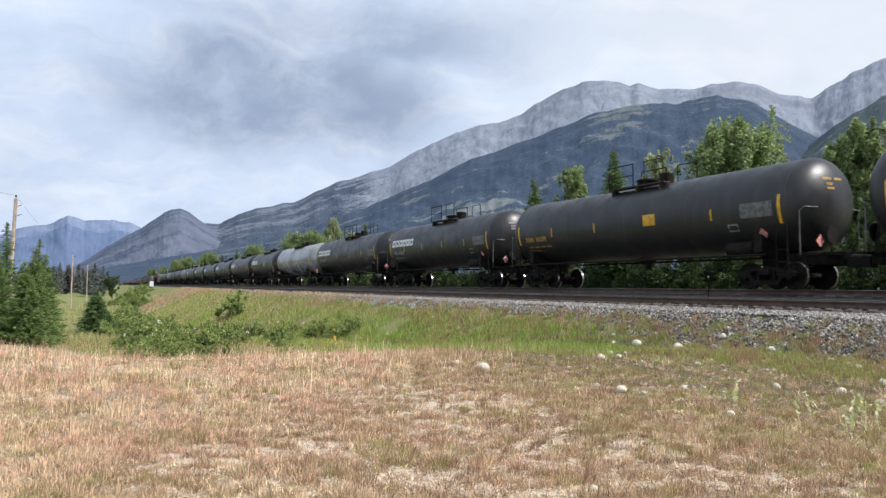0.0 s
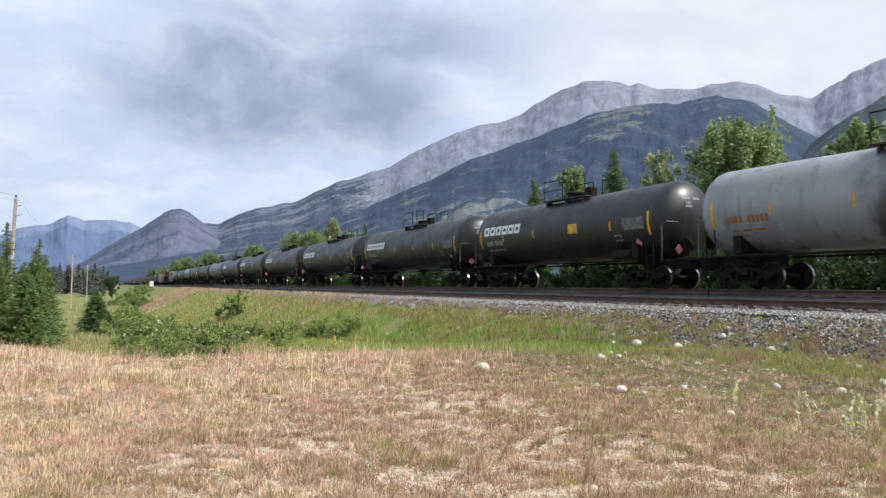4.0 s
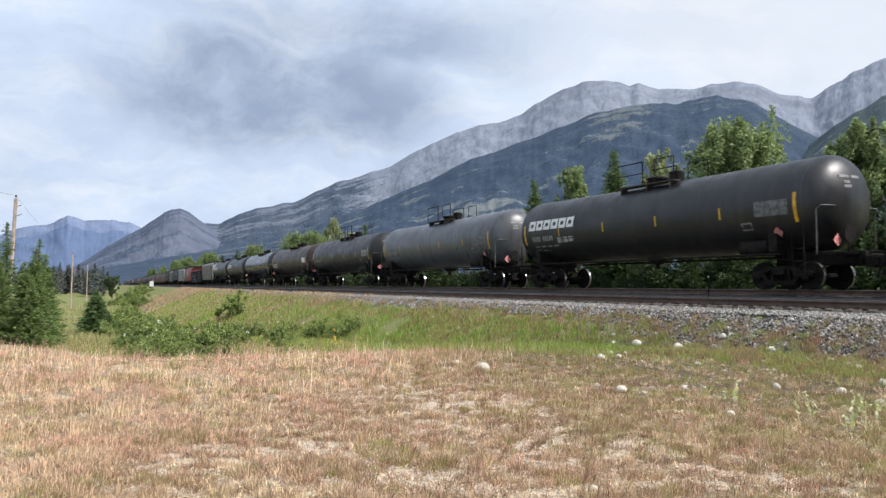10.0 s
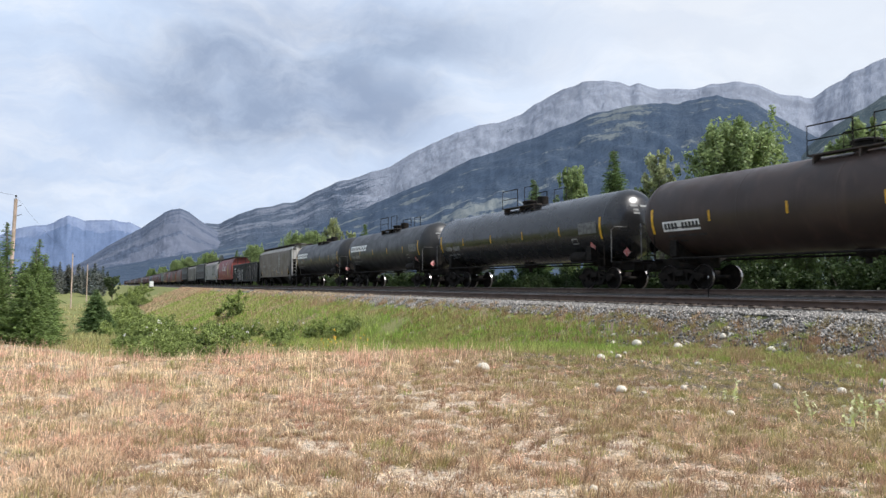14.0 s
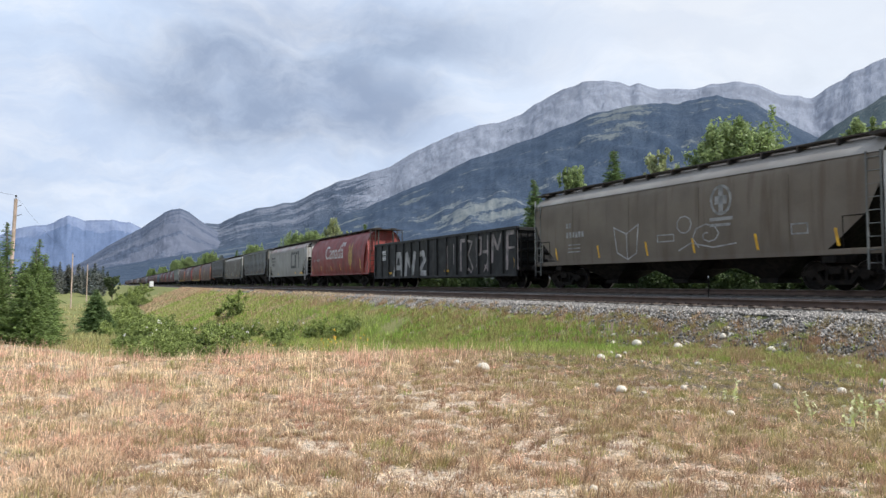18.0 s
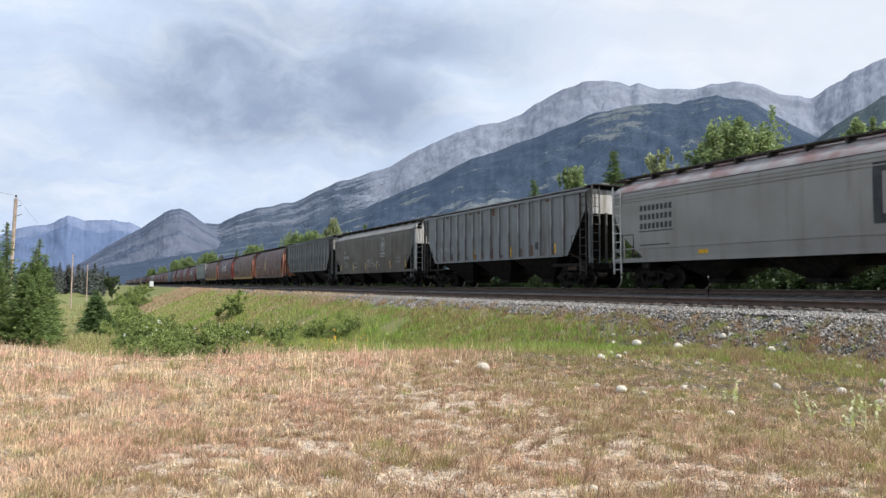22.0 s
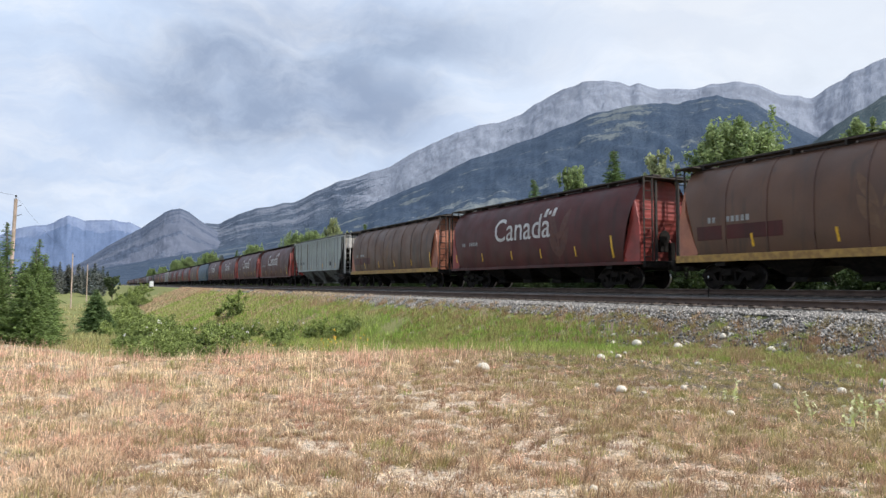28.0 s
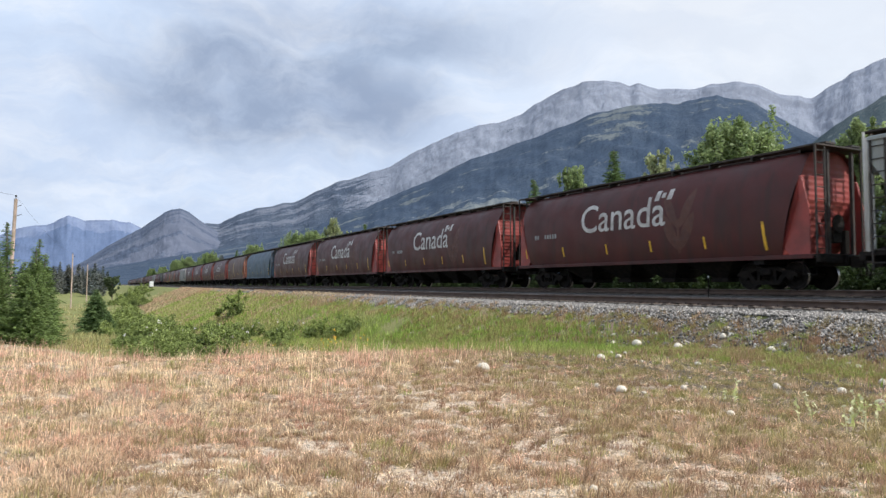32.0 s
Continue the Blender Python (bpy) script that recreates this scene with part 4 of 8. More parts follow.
def word_mesh(text, x, z, size, outline, material, bold=0.0, proud=0.009):
    """Lettering laid on the camera-side skin."""
    cu = bpy.data.curves.new(text, "FONT")
    cu.body, cu.size, cu.offset = text, size, bold
    cu.resolution_u = 4
    ob = bpy.data.objects.new("letters", cu)
    scene.collection.objects.link(ob)
    me = bpy.data.meshes.new_from_object(ob.evaluated_get(bpy.context.evaluated_depsgraph_get()))
    bpy.data.objects.remove(ob)
    bm = bmesh.new()
    bm.from_mesh(me)
    for v in bm.verts:
        v.co = (x + v.co.x, 0, z + v.co.y)
    cut_rows(bm, z - 0.3 * size, z + size, 0.15)
    for v in bm.verts:
        v.co.y = -outline(v.co.z) - proud
    bmesh.ops.recalc_face_normals(bm, faces=bm.faces[:])
    bm.to_mesh(me)
    bm.free()
    me.materials.clear()
    me.materials.append(material)
    return me


# ---- tank cars ----
TANK_R, TANK_Z = 1.545, 2.82


def tank_y(z):
    return math.sqrt(max(0.02, TANK_R ** 2 - (z - TANK_Z) ** 2))


def tank_car(length, paint, style):
    """style: logo, square, gold, plain, white, brown; the car faces +x, the camera sees its -y side."""
    half = length / 2
    car = thing("tank_car", "", "tank car")
    running_gear(car, length, half - 2.55)
    # shell: two gently sloped halves that meet low in the middle, ellipsoidal heads
    g = Geo()
    hx = half - 0.60
    ends = [(0.80 * (1 - math.sin(math.pi / 2 * k / 8)), math.cos(math.pi / 2 * k / 8)) for k in range(9)]
    prof = sorted({(round(-hx + d, 4), round(TANK_R * max(0.03, r), 4)) for d, r in ends})
    mid = [(-hx + 0.80 + (2 * hx - 1.6) * k / 8, TANK_R) for k in range(1, 8)]
    allp = prof + mid + [(-x, r) for x, r in prof[::-1]]
    n = 40
    v, f = [], []
    for x, r in allp:
        cz = TANK_Z - 0.05 * (1 - abs(x) / hx)
        for k in range(n):
            v.append((x, r * math.cos(2 * math.pi * k / n), cz + r * math.sin(2 * math.pi * k / n)))
    for i in range(len(allp) - 1):
        for k in range(n):
            f.append((i * n + k, i * n + (k + 1) % n, (i + 1) * n + (k + 1) % n, (i + 1) * n + k))
    f += [tuple(range(n)), tuple((len(allp) - 1) * n + k for k in range(n))]
    part("tank", g.add(v, f), paint, car, "weld-seamed cylindrical tank")
    for x in (-hx + 0.82, -hx * 0.42, 0.0, hx * 0.42, hx - 0.82):
        seam = Geo()
        cz = TANK_Z - 0.05 * (1 - abs(x) / hx)
        seam.lathe([(TANK_R + 0.001, x - 0.035), (TANK_R + 0.007, x - 0.02), (TANK_R + 0.007, x + 0.02), (TANK_R + 0.001, x + 0.035)], "x", (0, 0, cz), 40)
        part("weld_band", seam, paint, car)
    part("bottom_sump", Geo().lathe([(0.24, 1.02), (0.34, 1.12), (0.42, 1.34)], "z", n=16).lathe([(0.10, 0.82), (0.10, 1.04)], "z", n=10), M_STEEL, car)
    for e in (-1, 1):
        part("stub_sill", Geo().box(min(e * (half - 3.3), e * (half - 0.35)), max(e * (half - 3.3), e * (half - 0.35)), -0.27, 0.27, 0.80, 1.22, 0.02), M_STEEL, car)
        c = Geo()
        cx = e * (half - 2.55)
        c.prism([(cx - 0.22, 0.98), (cx + 0.22, 0.98), (cx + 0.16, 1.5), (cx - 0.16, 1.5)], -0.9, 0.9)
        for y in (-1, 1):
            c.add([(cx - 0.16, y * 0.85, 1.02), (cx + 0.16, y * 0.85, 1.02), (cx + 0.16, y * 1.42, 1.25), (cx - 0.16, y * 1.42, 1.25),
                   (cx - 0.16, y * 0.7, 1.46), (cx + 0.16, y * 0.7, 1.46), (cx + 0.16, y * 1.42, 1.85), (cx - 0.16, y * 1.42, 1.85)],
                  [(0, 1, 2, 3), (4, 7, 6, 5), (0, 4, 5, 1), (1, 5, 6, 2), (2, 6, 7, 3), (3, 7, 4, 0)])
        part("saddle", c, M_STEEL, car)
        ex = e * (half - 0.62)
        part("end_platform", Geo().box(ex - 0.24, ex + 0.24, -1.45, 1.45, 1.08, 1.14, 0.01).tube([(ex - 0.2, -1.42, 1.1), (ex - 0.2, -1.42, 0.48), (ex + 0.2, -1.42, 0.48), (ex + 0.2, -1.42, 1.1)], 0.022, 5).tube([(ex - 0.2, 1.42, 1.1), (ex - 0.2, 1.42, 0.48), (ex + 0.2, 1.42, 0.48), (ex + 0.2, 1.42, 1.1)], 0.022, 5), M_STEEL, car)
        hxr = e * (half - 0.95)
        part("end_handrail", Geo().tube([(hxr, -1.5, 1.1), (hxr, -1.5, 2.50), (hxr + e * 0.12, -1.42, 2.62), (hxr + e * 0.3, 0, 2.62), (hxr + e * 0.12, 1.42, 2.62), (hxr, 1.5, 2.50), (hxr, 1.5, 1.1)], 0.02, 6), M_HANDRAIL, car, "pale grey bent handrail")
        part("brake_wheel" if e > 0 else "end_fitting", Geo().lathe([(0.26, ex + e * 0.02), (0.28, ex + e * 0.03 + 0.0), (0.28, ex + e * 0.06)] if e > 0 else [(0.28, ex - 0.06), (0.26, ex - 0.02)], "x", (0, -0.45, 1.75), 16).tube([(ex, -0.45, 1.12), (ex, -0.45, 1.75)], 0.03, 6), M_STEEL, car)
        part("side_ladder", Geo().tube([(e * (half - 1.35), -1.53, 0.45), (e * (half - 1.35), -1.58, 2.1)], 0.022, 5).tube([(e * (half - 1.75), -1.53, 0.45), (e * (half - 1.75), -1.58, 2.1)], 0.022, 5)
             .tube([(e * (half - 1.35), -1.54, 0.5), (e * (half - 1.75), -1.54, 0.5)], 0.018, 5).tube([(e * (half - 1.35), -1.55, 0.9), (e * (half - 1.75), -1.55, 0.9)], 0.018, 5).tube([(e * (half - 1.35), -1.56, 1.3), (e * (half - 1.75), -1.56, 1.3)], 0.018, 5), M_STEEL, car)
    for y in (-1.38, 1.38):
        part("side_pipe", Geo().tube([(-half + 2.3, y, 1.16), (half - 2.3, y, 1.16)], 0.045, 6), M_STEEL, car)
    part("air_reservoir", Geo().lathe([(0.05, half - 4.05), (0.24, half - 3.9), (0.26, half - 3.8), (0.26, half - 2.95), (0.24, half - 2.85), (0.05, half - 2.7)], "x", (0, -1.18, 1.40), 16), M_STEEL, car, "horizontal brake air reservoir")
    # dome fittings, walkway and its railing
    top = TANK_Z + TANK_R - 0.05
    px = 0.4
    part("manway", Geo().lathe([(0.42, top - 0.12), (0.42, top + 0.24), (0.47, top + 0.25), (0.47, top + 0.31), (0.36, top + 0.36)], "z", (px - 0.35, 0, 0), 18), M_STEEL, car, "bolted manway cover")
    part("valve_housing", Geo().lathe([(0.30, top - 0.1), (0.30, top + 0.42), (0.26, top + 0.46)], "z", (px + 0.75, 0, 0), 16), M_STEEL, car)
    w = Geo()
    for y in (-0.78, 0.78):
        w.box(px - 1.7, px + 1.5, y - 0.2, y + 0.2, top - 0.06, top - 0.01)
        for x in (px - 1.5, px, px + 1.3):
            w.box(x - 0.03, x + 0.03, y - 0.18, y + 0.18, top - 0.40, top - 0.05)
    part("walkway", w, M_GRATE, car, "grated top walkway")
    for y in (-0.95, 0.95):
        r = Geo()
        r.tube([(px - 1.7, y, top - 0.05), (px - 1.7, y, top + 0.92), (px - 0.2, y, top + 0.92)], 0.026, 6)
        r.tube([(px - 1.7, y, top + 0.45), (px - 0.2, y, top + 0.45)], 0.02, 5)
        r.tube([(px - 0.2, y, top - 0.05), (px - 0.2, y, top + 0.92)], 0.026, 6)
        r.tube([(px + 0.45, y, top - 0.05), (px + 0.45, y, top + 0.92), (px + 1.5, y, top + 0.92), (px + 1.5, y, top - 0.05)], 0.026, 6)
        part("railing", r, M_STEEL, car, "thin pipe railing")
    return car


def tank_markings(car, length, logo=None, square=False, letters=M_DULL, letters_z=2.27, panel=None, tag=False, head=M_DULL, plate=False):
    """Paint marks on one tank car."""
    half = length / 2
    L = -half + 1.75
    for x in (-half + 1.60, half - 1.65):
        part("reflector_strip", lay_on("reflector_strip", [rect(x - 0.06, 2.15, 0.12, 0.95)], tank_y, M_YELLOW), None, car, "yellow reflective strip")
    me = lay_on("reflector_strip", [rect(-0.05, 2.45, 0.09, 0.40)], tank_y, M_YELLOW)
    for x in (-half * 0.52, -half * 0.18, half * 0.52) if square else (-half * 0.52, -half * 0.18, half * 0.16, half * 0.5):
        part("reflector_strip", me, None, car, "yellow reflective strip", at=(x, 0, 0))
    if logo:
        me = lay_on("name_block", ring(0, 2.82, 0.52, 0.47, 0.15, 0.12), tank_y, logo)
        for k in range(6):                # six plain blocks stand for a company name
            part("name_block", me, None, car, "white painted block", at=(L + 0.2 + k * 0.60, 0, 0))
    if plate:
        part("number_plate", lay_on("number_plate", [rect(L + 0.36, letters_z - 0.07, 1.8, 0.38)], tank_y, M_WHITE, 0.004), None, car, "white panel behind the painted bars")
    sh = [rect(L + 0.45 + k * 0.17, letters_z, 0.12, 0.24) for k in (0, 1, 2, 3, 5, 6, 7, 8, 9)]
    tagged(part("painted_number", lay_on("painted_number", sh, tank_y, letters), None, car, "row of painted bars"), kind="stuff")
    sh = [rect(L + 0.5 + k * 0.5, letters_z - 0.28 - j * 0.18, 0.36, 0.07) for k in range(4) for j in range(2)]
    tagged(part("small_print", lay_on("small_print", sh, tank_y, M_DULL if letters is M_WHITE else letters), None, car), kind="stuff")
    part("data_panel", lay_on("data_panel", [rect(half - 3.15, 2.42, 1.25, 0.5)], tank_y, panel or M_PANEL), None, car, "stencilled data panel")
    part("data_frame", lay_on("data_frame", ring(half - 3.75, 2.0, 0.42, 0.26, 0.05), tank_y, M_DULL), None, car)
    d = [(half - 2.45, 1.70), (half - 2.27, 1.88), (half - 2.45, 2.06), (half - 2.63, 1.88)]
    part("placard", lay_on("placard", [d], tank_y, M_PINK, 0.03), None, car, "red diamond hazard placard")
    p = Geo().add([(half - 0.70, -0.85, 1.35), (half - 0.70, -0.65, 1.55), (half - 0.70, -0.85, 1.75), (half - 0.70, -1.05, 1.55),
                   (half - 0.715, -0.85, 1.35), (half - 0.715, -0.65, 1.55), (half - 0.715, -0.85, 1.75), (half - 0.715, -1.05, 1.55)],
                  [(0, 1, 2, 3), (7, 6, 5, 4), (0, 4, 5, 1), (1, 5, 6, 2), (2, 6, 7, 3), (3, 7, 4, 0)])
    part("end_placard", p, M_PINK, car, "red diamond hazard placard")
    # stencil bars on the forward head
    hb = Geo()
    hx = half - 0.60
    for z, w0 in ((3.52, 0.46), (3.34, 0.3), (3.2, 0.36)):
        for y0 in (-0.62, -0.12) if z > 3.5 else (-0.5,):
            pts = []
            for yy, zz in ((y0, z), (y0 + w0 * 0.85, z), (y0 + w0 * 0.85, z + 0.09), (y0, z + 0.09)):
                q = math.hypot(yy, zz - TANK_Z) / TANK_R
                pts.append((hx - 0.80 + 0.80 * math.sqrt(max(0, 1 - q * q)) + 0.015, yy, zz))
            hb.add(pts, [(0, 1, 2, 3)])
    tagged(part("head_print", hb, head, car, "painted bars on the tank head", smooth=False), kind="stuff")
    if square:
        part("yellow_square", lay_on("yellow_square", [rect(1.35, 2.5, 0.66, 0.44)], tank_y, M_YELLOW), None, car, "yellow painted square")
    if tag:
        sh = [rect(L + 2.4 + k * 0.42, 1.9, 0.34, 0.5, 0.1) for k in range(3)] + [rect(L + 4.2 + k * 0.42, 1.82, 0.34, 0.52, 0.1) for k in range(5)]
        for q in sh:
            part("sprayed_patch", lay_on("sprayed_patch", [q], tank_y, M_GRAF), None, car, "faded sprayed paint")
    return car


# ---- hopper cars ----
def skin(prof):
    """Half-width at a height, from a profile of (y, z) rising from the sill."""
    zs, ys = [p[1] for p in prof], [p[0] for p in prof]
    return lambda z: float(np.interp(z, zs, ys))


def shell_mesh(prof, end_x, rows=None, nx=10):
    """Both sides and the roof: prof from sill to roof centre, swept between -end_x(z) and end_x(z)."""
    pts = [(-y, z) for y, z in prof] + [(y, z) for y, z in prof[::-1][1:]]
    g = Geo()
    v = []
    for y, z in pts:
        e = end_x(z)
        for k in range(nx + 1):
            v.append((-e + 2 * e * k / nx, y, z))
    f = []
    for i in range(len(pts) - 1):
        for k in range(nx):
            f.append((i * (nx + 1) + k, i * (nx + 1) + k + 1, (i + 1) * (nx + 1) + k + 1, (i + 1) * (nx + 1) + k))
    return g.add(v, f)


def end_sheet(prof, cap_x, sgn, z0, z1, ribs=0, rib=0.03):
    """The sloping end sheet between the sides, pressed into horizontal ribs."""
    out = skin(prof)
    n = max(14, ribs * 4)
    v = []
    for k in range(n + 1):
        z = z0 + (z1 - z0) * k / n
        y = out(z) - 0.02
        x = sgn * (cap_x(z) + (rib if ribs and k % 4 in (1, 2) else 0.0))
        v += [(x, -y, z), (x, y, z)]
    return Geo().add(v, [(2 * k, 2 * k + 1, 2 * k + 3, 2 * k + 2) for k in range(n)])


def outlet(x0, x1, z_top, z_low, w_top=1.35, neck=0.32):
    """A pyramid-shaped discharge hopper."""
    c = (x0 + x1) / 2
    g = Geo()
    g.add([(x0, -w_top, z_top), (x1, -w_top, z_top), (x1, w_top, z_top), (x0, w_top, z_top),
           (c - neck, -0.55, z_low), (c + neck, -0.55, z_low), (c + neck, 0.55, z_low), (c - neck, 0.55, z_low)],
          [(3, 2, 1, 0), (4, 5, 6, 7), (0, 1, 5, 4), (1, 2, 6, 5), (2, 3, 7, 6), (3, 0, 4, 7)])
    g.box(c - neck - 0.06, c + neck + 0.06, -0.62, 0.62, z_low - 0.16, z_low, 0.015)
    return g


def ladder(x, y, z0, z1, w, axis, rungs):
    g = Geo()
    if axis == "x":
        a, b = (x - w / 2, y), (x + w / 2, y)
    else:
        a, b = (x, y - w / 2), (x, y + w / 2)
    for p in (a, b):
        g.box(p[0] - 0.025, p[0] + 0.025, p[1] - 0.025, p[1] + 0.025, z0, z1)
    for k in range(rungs):
        z = z0 + (z1 - z0) * (k + 0.5) / rungs
        g.tube([(*a, z), (*b, z)], 0.017, 5)
    return g


def hopper_basics(length, label_paint, under, centre_off=2.6):
    car = thing("hopper_car", "", "hopper car")
    running_gear(car, length, length / 2 - centre_off)
    half = length / 2
    part("centre_sill", Geo().box(-half + 0.3, half - 0.3, -0.3, 0.3, 0.76, 1.10, 0.02), under, car)
    for e in (-1, 1):
        x = e * (half - centre_off)
        part("body_bolster", Geo().prism([(x - 0.2, 0.84), (x + 0.2, 0.84), (x + 0.2, 1.14), (x - 0.2, 1.14)], -1.45, 1.45), under, car)
        part("end_platform", Geo().box(min(e * (half - 0.35), e * (half - 1.6)), max(e * (half - 0.35), e * (half - 1.6)), -1.48, 1.48, 1.04, 1.12, 0.015).box(min(e * (half - 0.36), e * (half - 0.52)), max(e * (half - 0.36), e * (half - 0.52)), -1.5, 1.5, 0.86, 1.06, 0.015), under, car)
        for y in (-1.46, 1.46):
            xs = e * (half - 0.75)
            part("stirrup_step", Geo().tube([(xs - 0.22, y, 1.05), (xs - 0.22, y, 0.48), (xs + 0.22, y, 0.48), (xs + 0.22, y, 1.05)], 0.02, 5), M_STEEL, car)
    return car


CYL = [(1.43, 1.10), (1.50, 1.35), (1.555, 1.8), (1.575, 2.3), (1.565, 2.8), (1.51, 3.3), (1.40, 3.7), (1.22, 4.05), (0.98, 4.32), (0.72, 4.47), (0.0, 4.56)]
cyl_y = skin(CYL)


def round_hopper(length, paint, ends, sill=None, ribs=False):
    """Covered hopper with round sides, trough hatches and sloping end sheets."""
    half = length / 2
    car = hopper_basics(length, paint, M_STEEL)
    part("body", shell_mesh(CYL, lambda z: half - 0.98 - 0.34 * max(0.0, 3.7 - z) ** 0.8, nx=6), paint, car, "smooth round-sided hopper body")
    cap = lambda z: half - 1.12 - max(0.0, 2.9 - z) * 0.34
    for e in (-1, 1):
        part("end_sheet", end_sheet(CYL, cap, e, 1.10, 4.5, 18, 0.012), ends, car, "ribbed sloping end sheet")
        # side wings and posts carry the roof end
        for y in (-1, 1):
            w = Geo().prism([(e * (half - 1.72), 1.45), (e * (half - 1.45), 1.12), (e * (half - 0.74), 1.12), (e * (half - 0.74), 2.5), (e * (half - 0.98), 3.55), (e * (half - 1.06), 3.62), (e * (half - 1.42), 2.5)], y * 1.44, y * 1.38)
            part("side_wing", w, ends, car)
            part("corner_post", Geo().box(min(e * (half - 0.62), e * (half - 0.72)), max(e * (half - 0.62), e * (half - 0.72)), y * 0.62 - 0.05, y * 0.62 + 0.05, 1.1, 4.45), M_GRATE, car)
        part("end_ladder", ladder(e * (half - 0.55), -1.15, 1.1, 4.55, 0.44, "y", 9), M_GRATE, car, "dark end ladder")
        part("end_ladder", ladder(e * (half - 0.55), 1.15, 1.1, 4.55, 0.44, "y", 9), M_GRATE, car, "dark end ladder")
        part("slope_brace", Geo().tube([(e * (half - 0.7), -0.62, 1.15), (e * (half - 1.5), -0.25, 3.2)], 0.05, 5).tube([(e * (half - 0.7), 0.62, 1.15), (e * (half - 1.5), 0.25, 3.2)], 0.05, 5), ends, car)
        part("roof_platform", Geo().box(min(e * (half - 0.5), e * (half - 1.35)), max(e * (half - 0.5), e * (half - 1.35)), -1.35, 1.35, 4.52, 4.57), M_GRATE, car)
    part("brake_gear", Geo().lathe([(0.27, half - 0.66), (0.29, half - 0.63), (0.29, half - 0.60)], "x", (0, -0.2, 2.1), 16).box(half - 0.9, half - 0.66, -0.4, 0.05, 1.5, 2.0, 0.02).tube([(half - 0.75, 0.3, 1.15), (half - 0.75, 0.3, 1.9)], 0.14, 8), M_STEEL, car, "brake wheel and gear box")
    for y in (-1, 1):
        part("side_sill", Geo().box(-half + 0.62, half - 0.62, min(y * 1.40, y * (1.52 if sill else 1.50)), max(y * 1.40, y * (1.52 if sill else 1.50)), 0.98, 1.24 if sill else 1.12, 0.012), sill or paint, car)
    for y in (-0.65, 0.65):
        part("roof_walkway", Geo().box(-half + 0.5, half - 0.5, y - 0.23, y + 0.23, 4.60, 4.66), M_GRATE, car, "dark grated roof walkway")
    part("trough_hatch", Geo().box(-half + 1.6, half - 1.6, -0.3, 0.3, 4.50, 4.66, 0.03), M_GRATE, car)
    me = Geo().box(-0.03, 0.03, -0.9, 0.9, 4.44, 4.61).mesh("walkway_bracket", M_GRATE, False)
    for k in range(9):
        part("walkway_bracket", me, None, car, at=(-half + 1.4 + (length - 2.8) * k / 8, 0, 0))
    span = (length - 7.4) / 4
    for k in range(4):
        x0 = -half + 3.7 + span * k
        part("discharge_hopper", outlet(x0, x0 + span, 1.12, 0.42), M_STEEL, car)
    if ribs:
        for k in range(1, 9):
            x = -half + 1.3 + (length - 2.6) * k / 9
            part("weld_seam", Geo().tube([(x, -(y + 0.006), z) for y, z in CYL[:-1]], 0.022, 4), M_BROWN, car)
    return car


FLOW = [(1.50, 1.22), (1.535, 1.6), (1.56, 2.3), (1.56, 3.2), (1.535, 3.72), (1.49, 3.90), (1.46, 3.96)]
FLOW_ROOF = [(1.50, 3.965), (1.44, 4.06), (1.20, 4.26), (0.85, 4.47), (0.62, 4.56), (0.0, 4.60)]
flow_y = skin(FLOW)


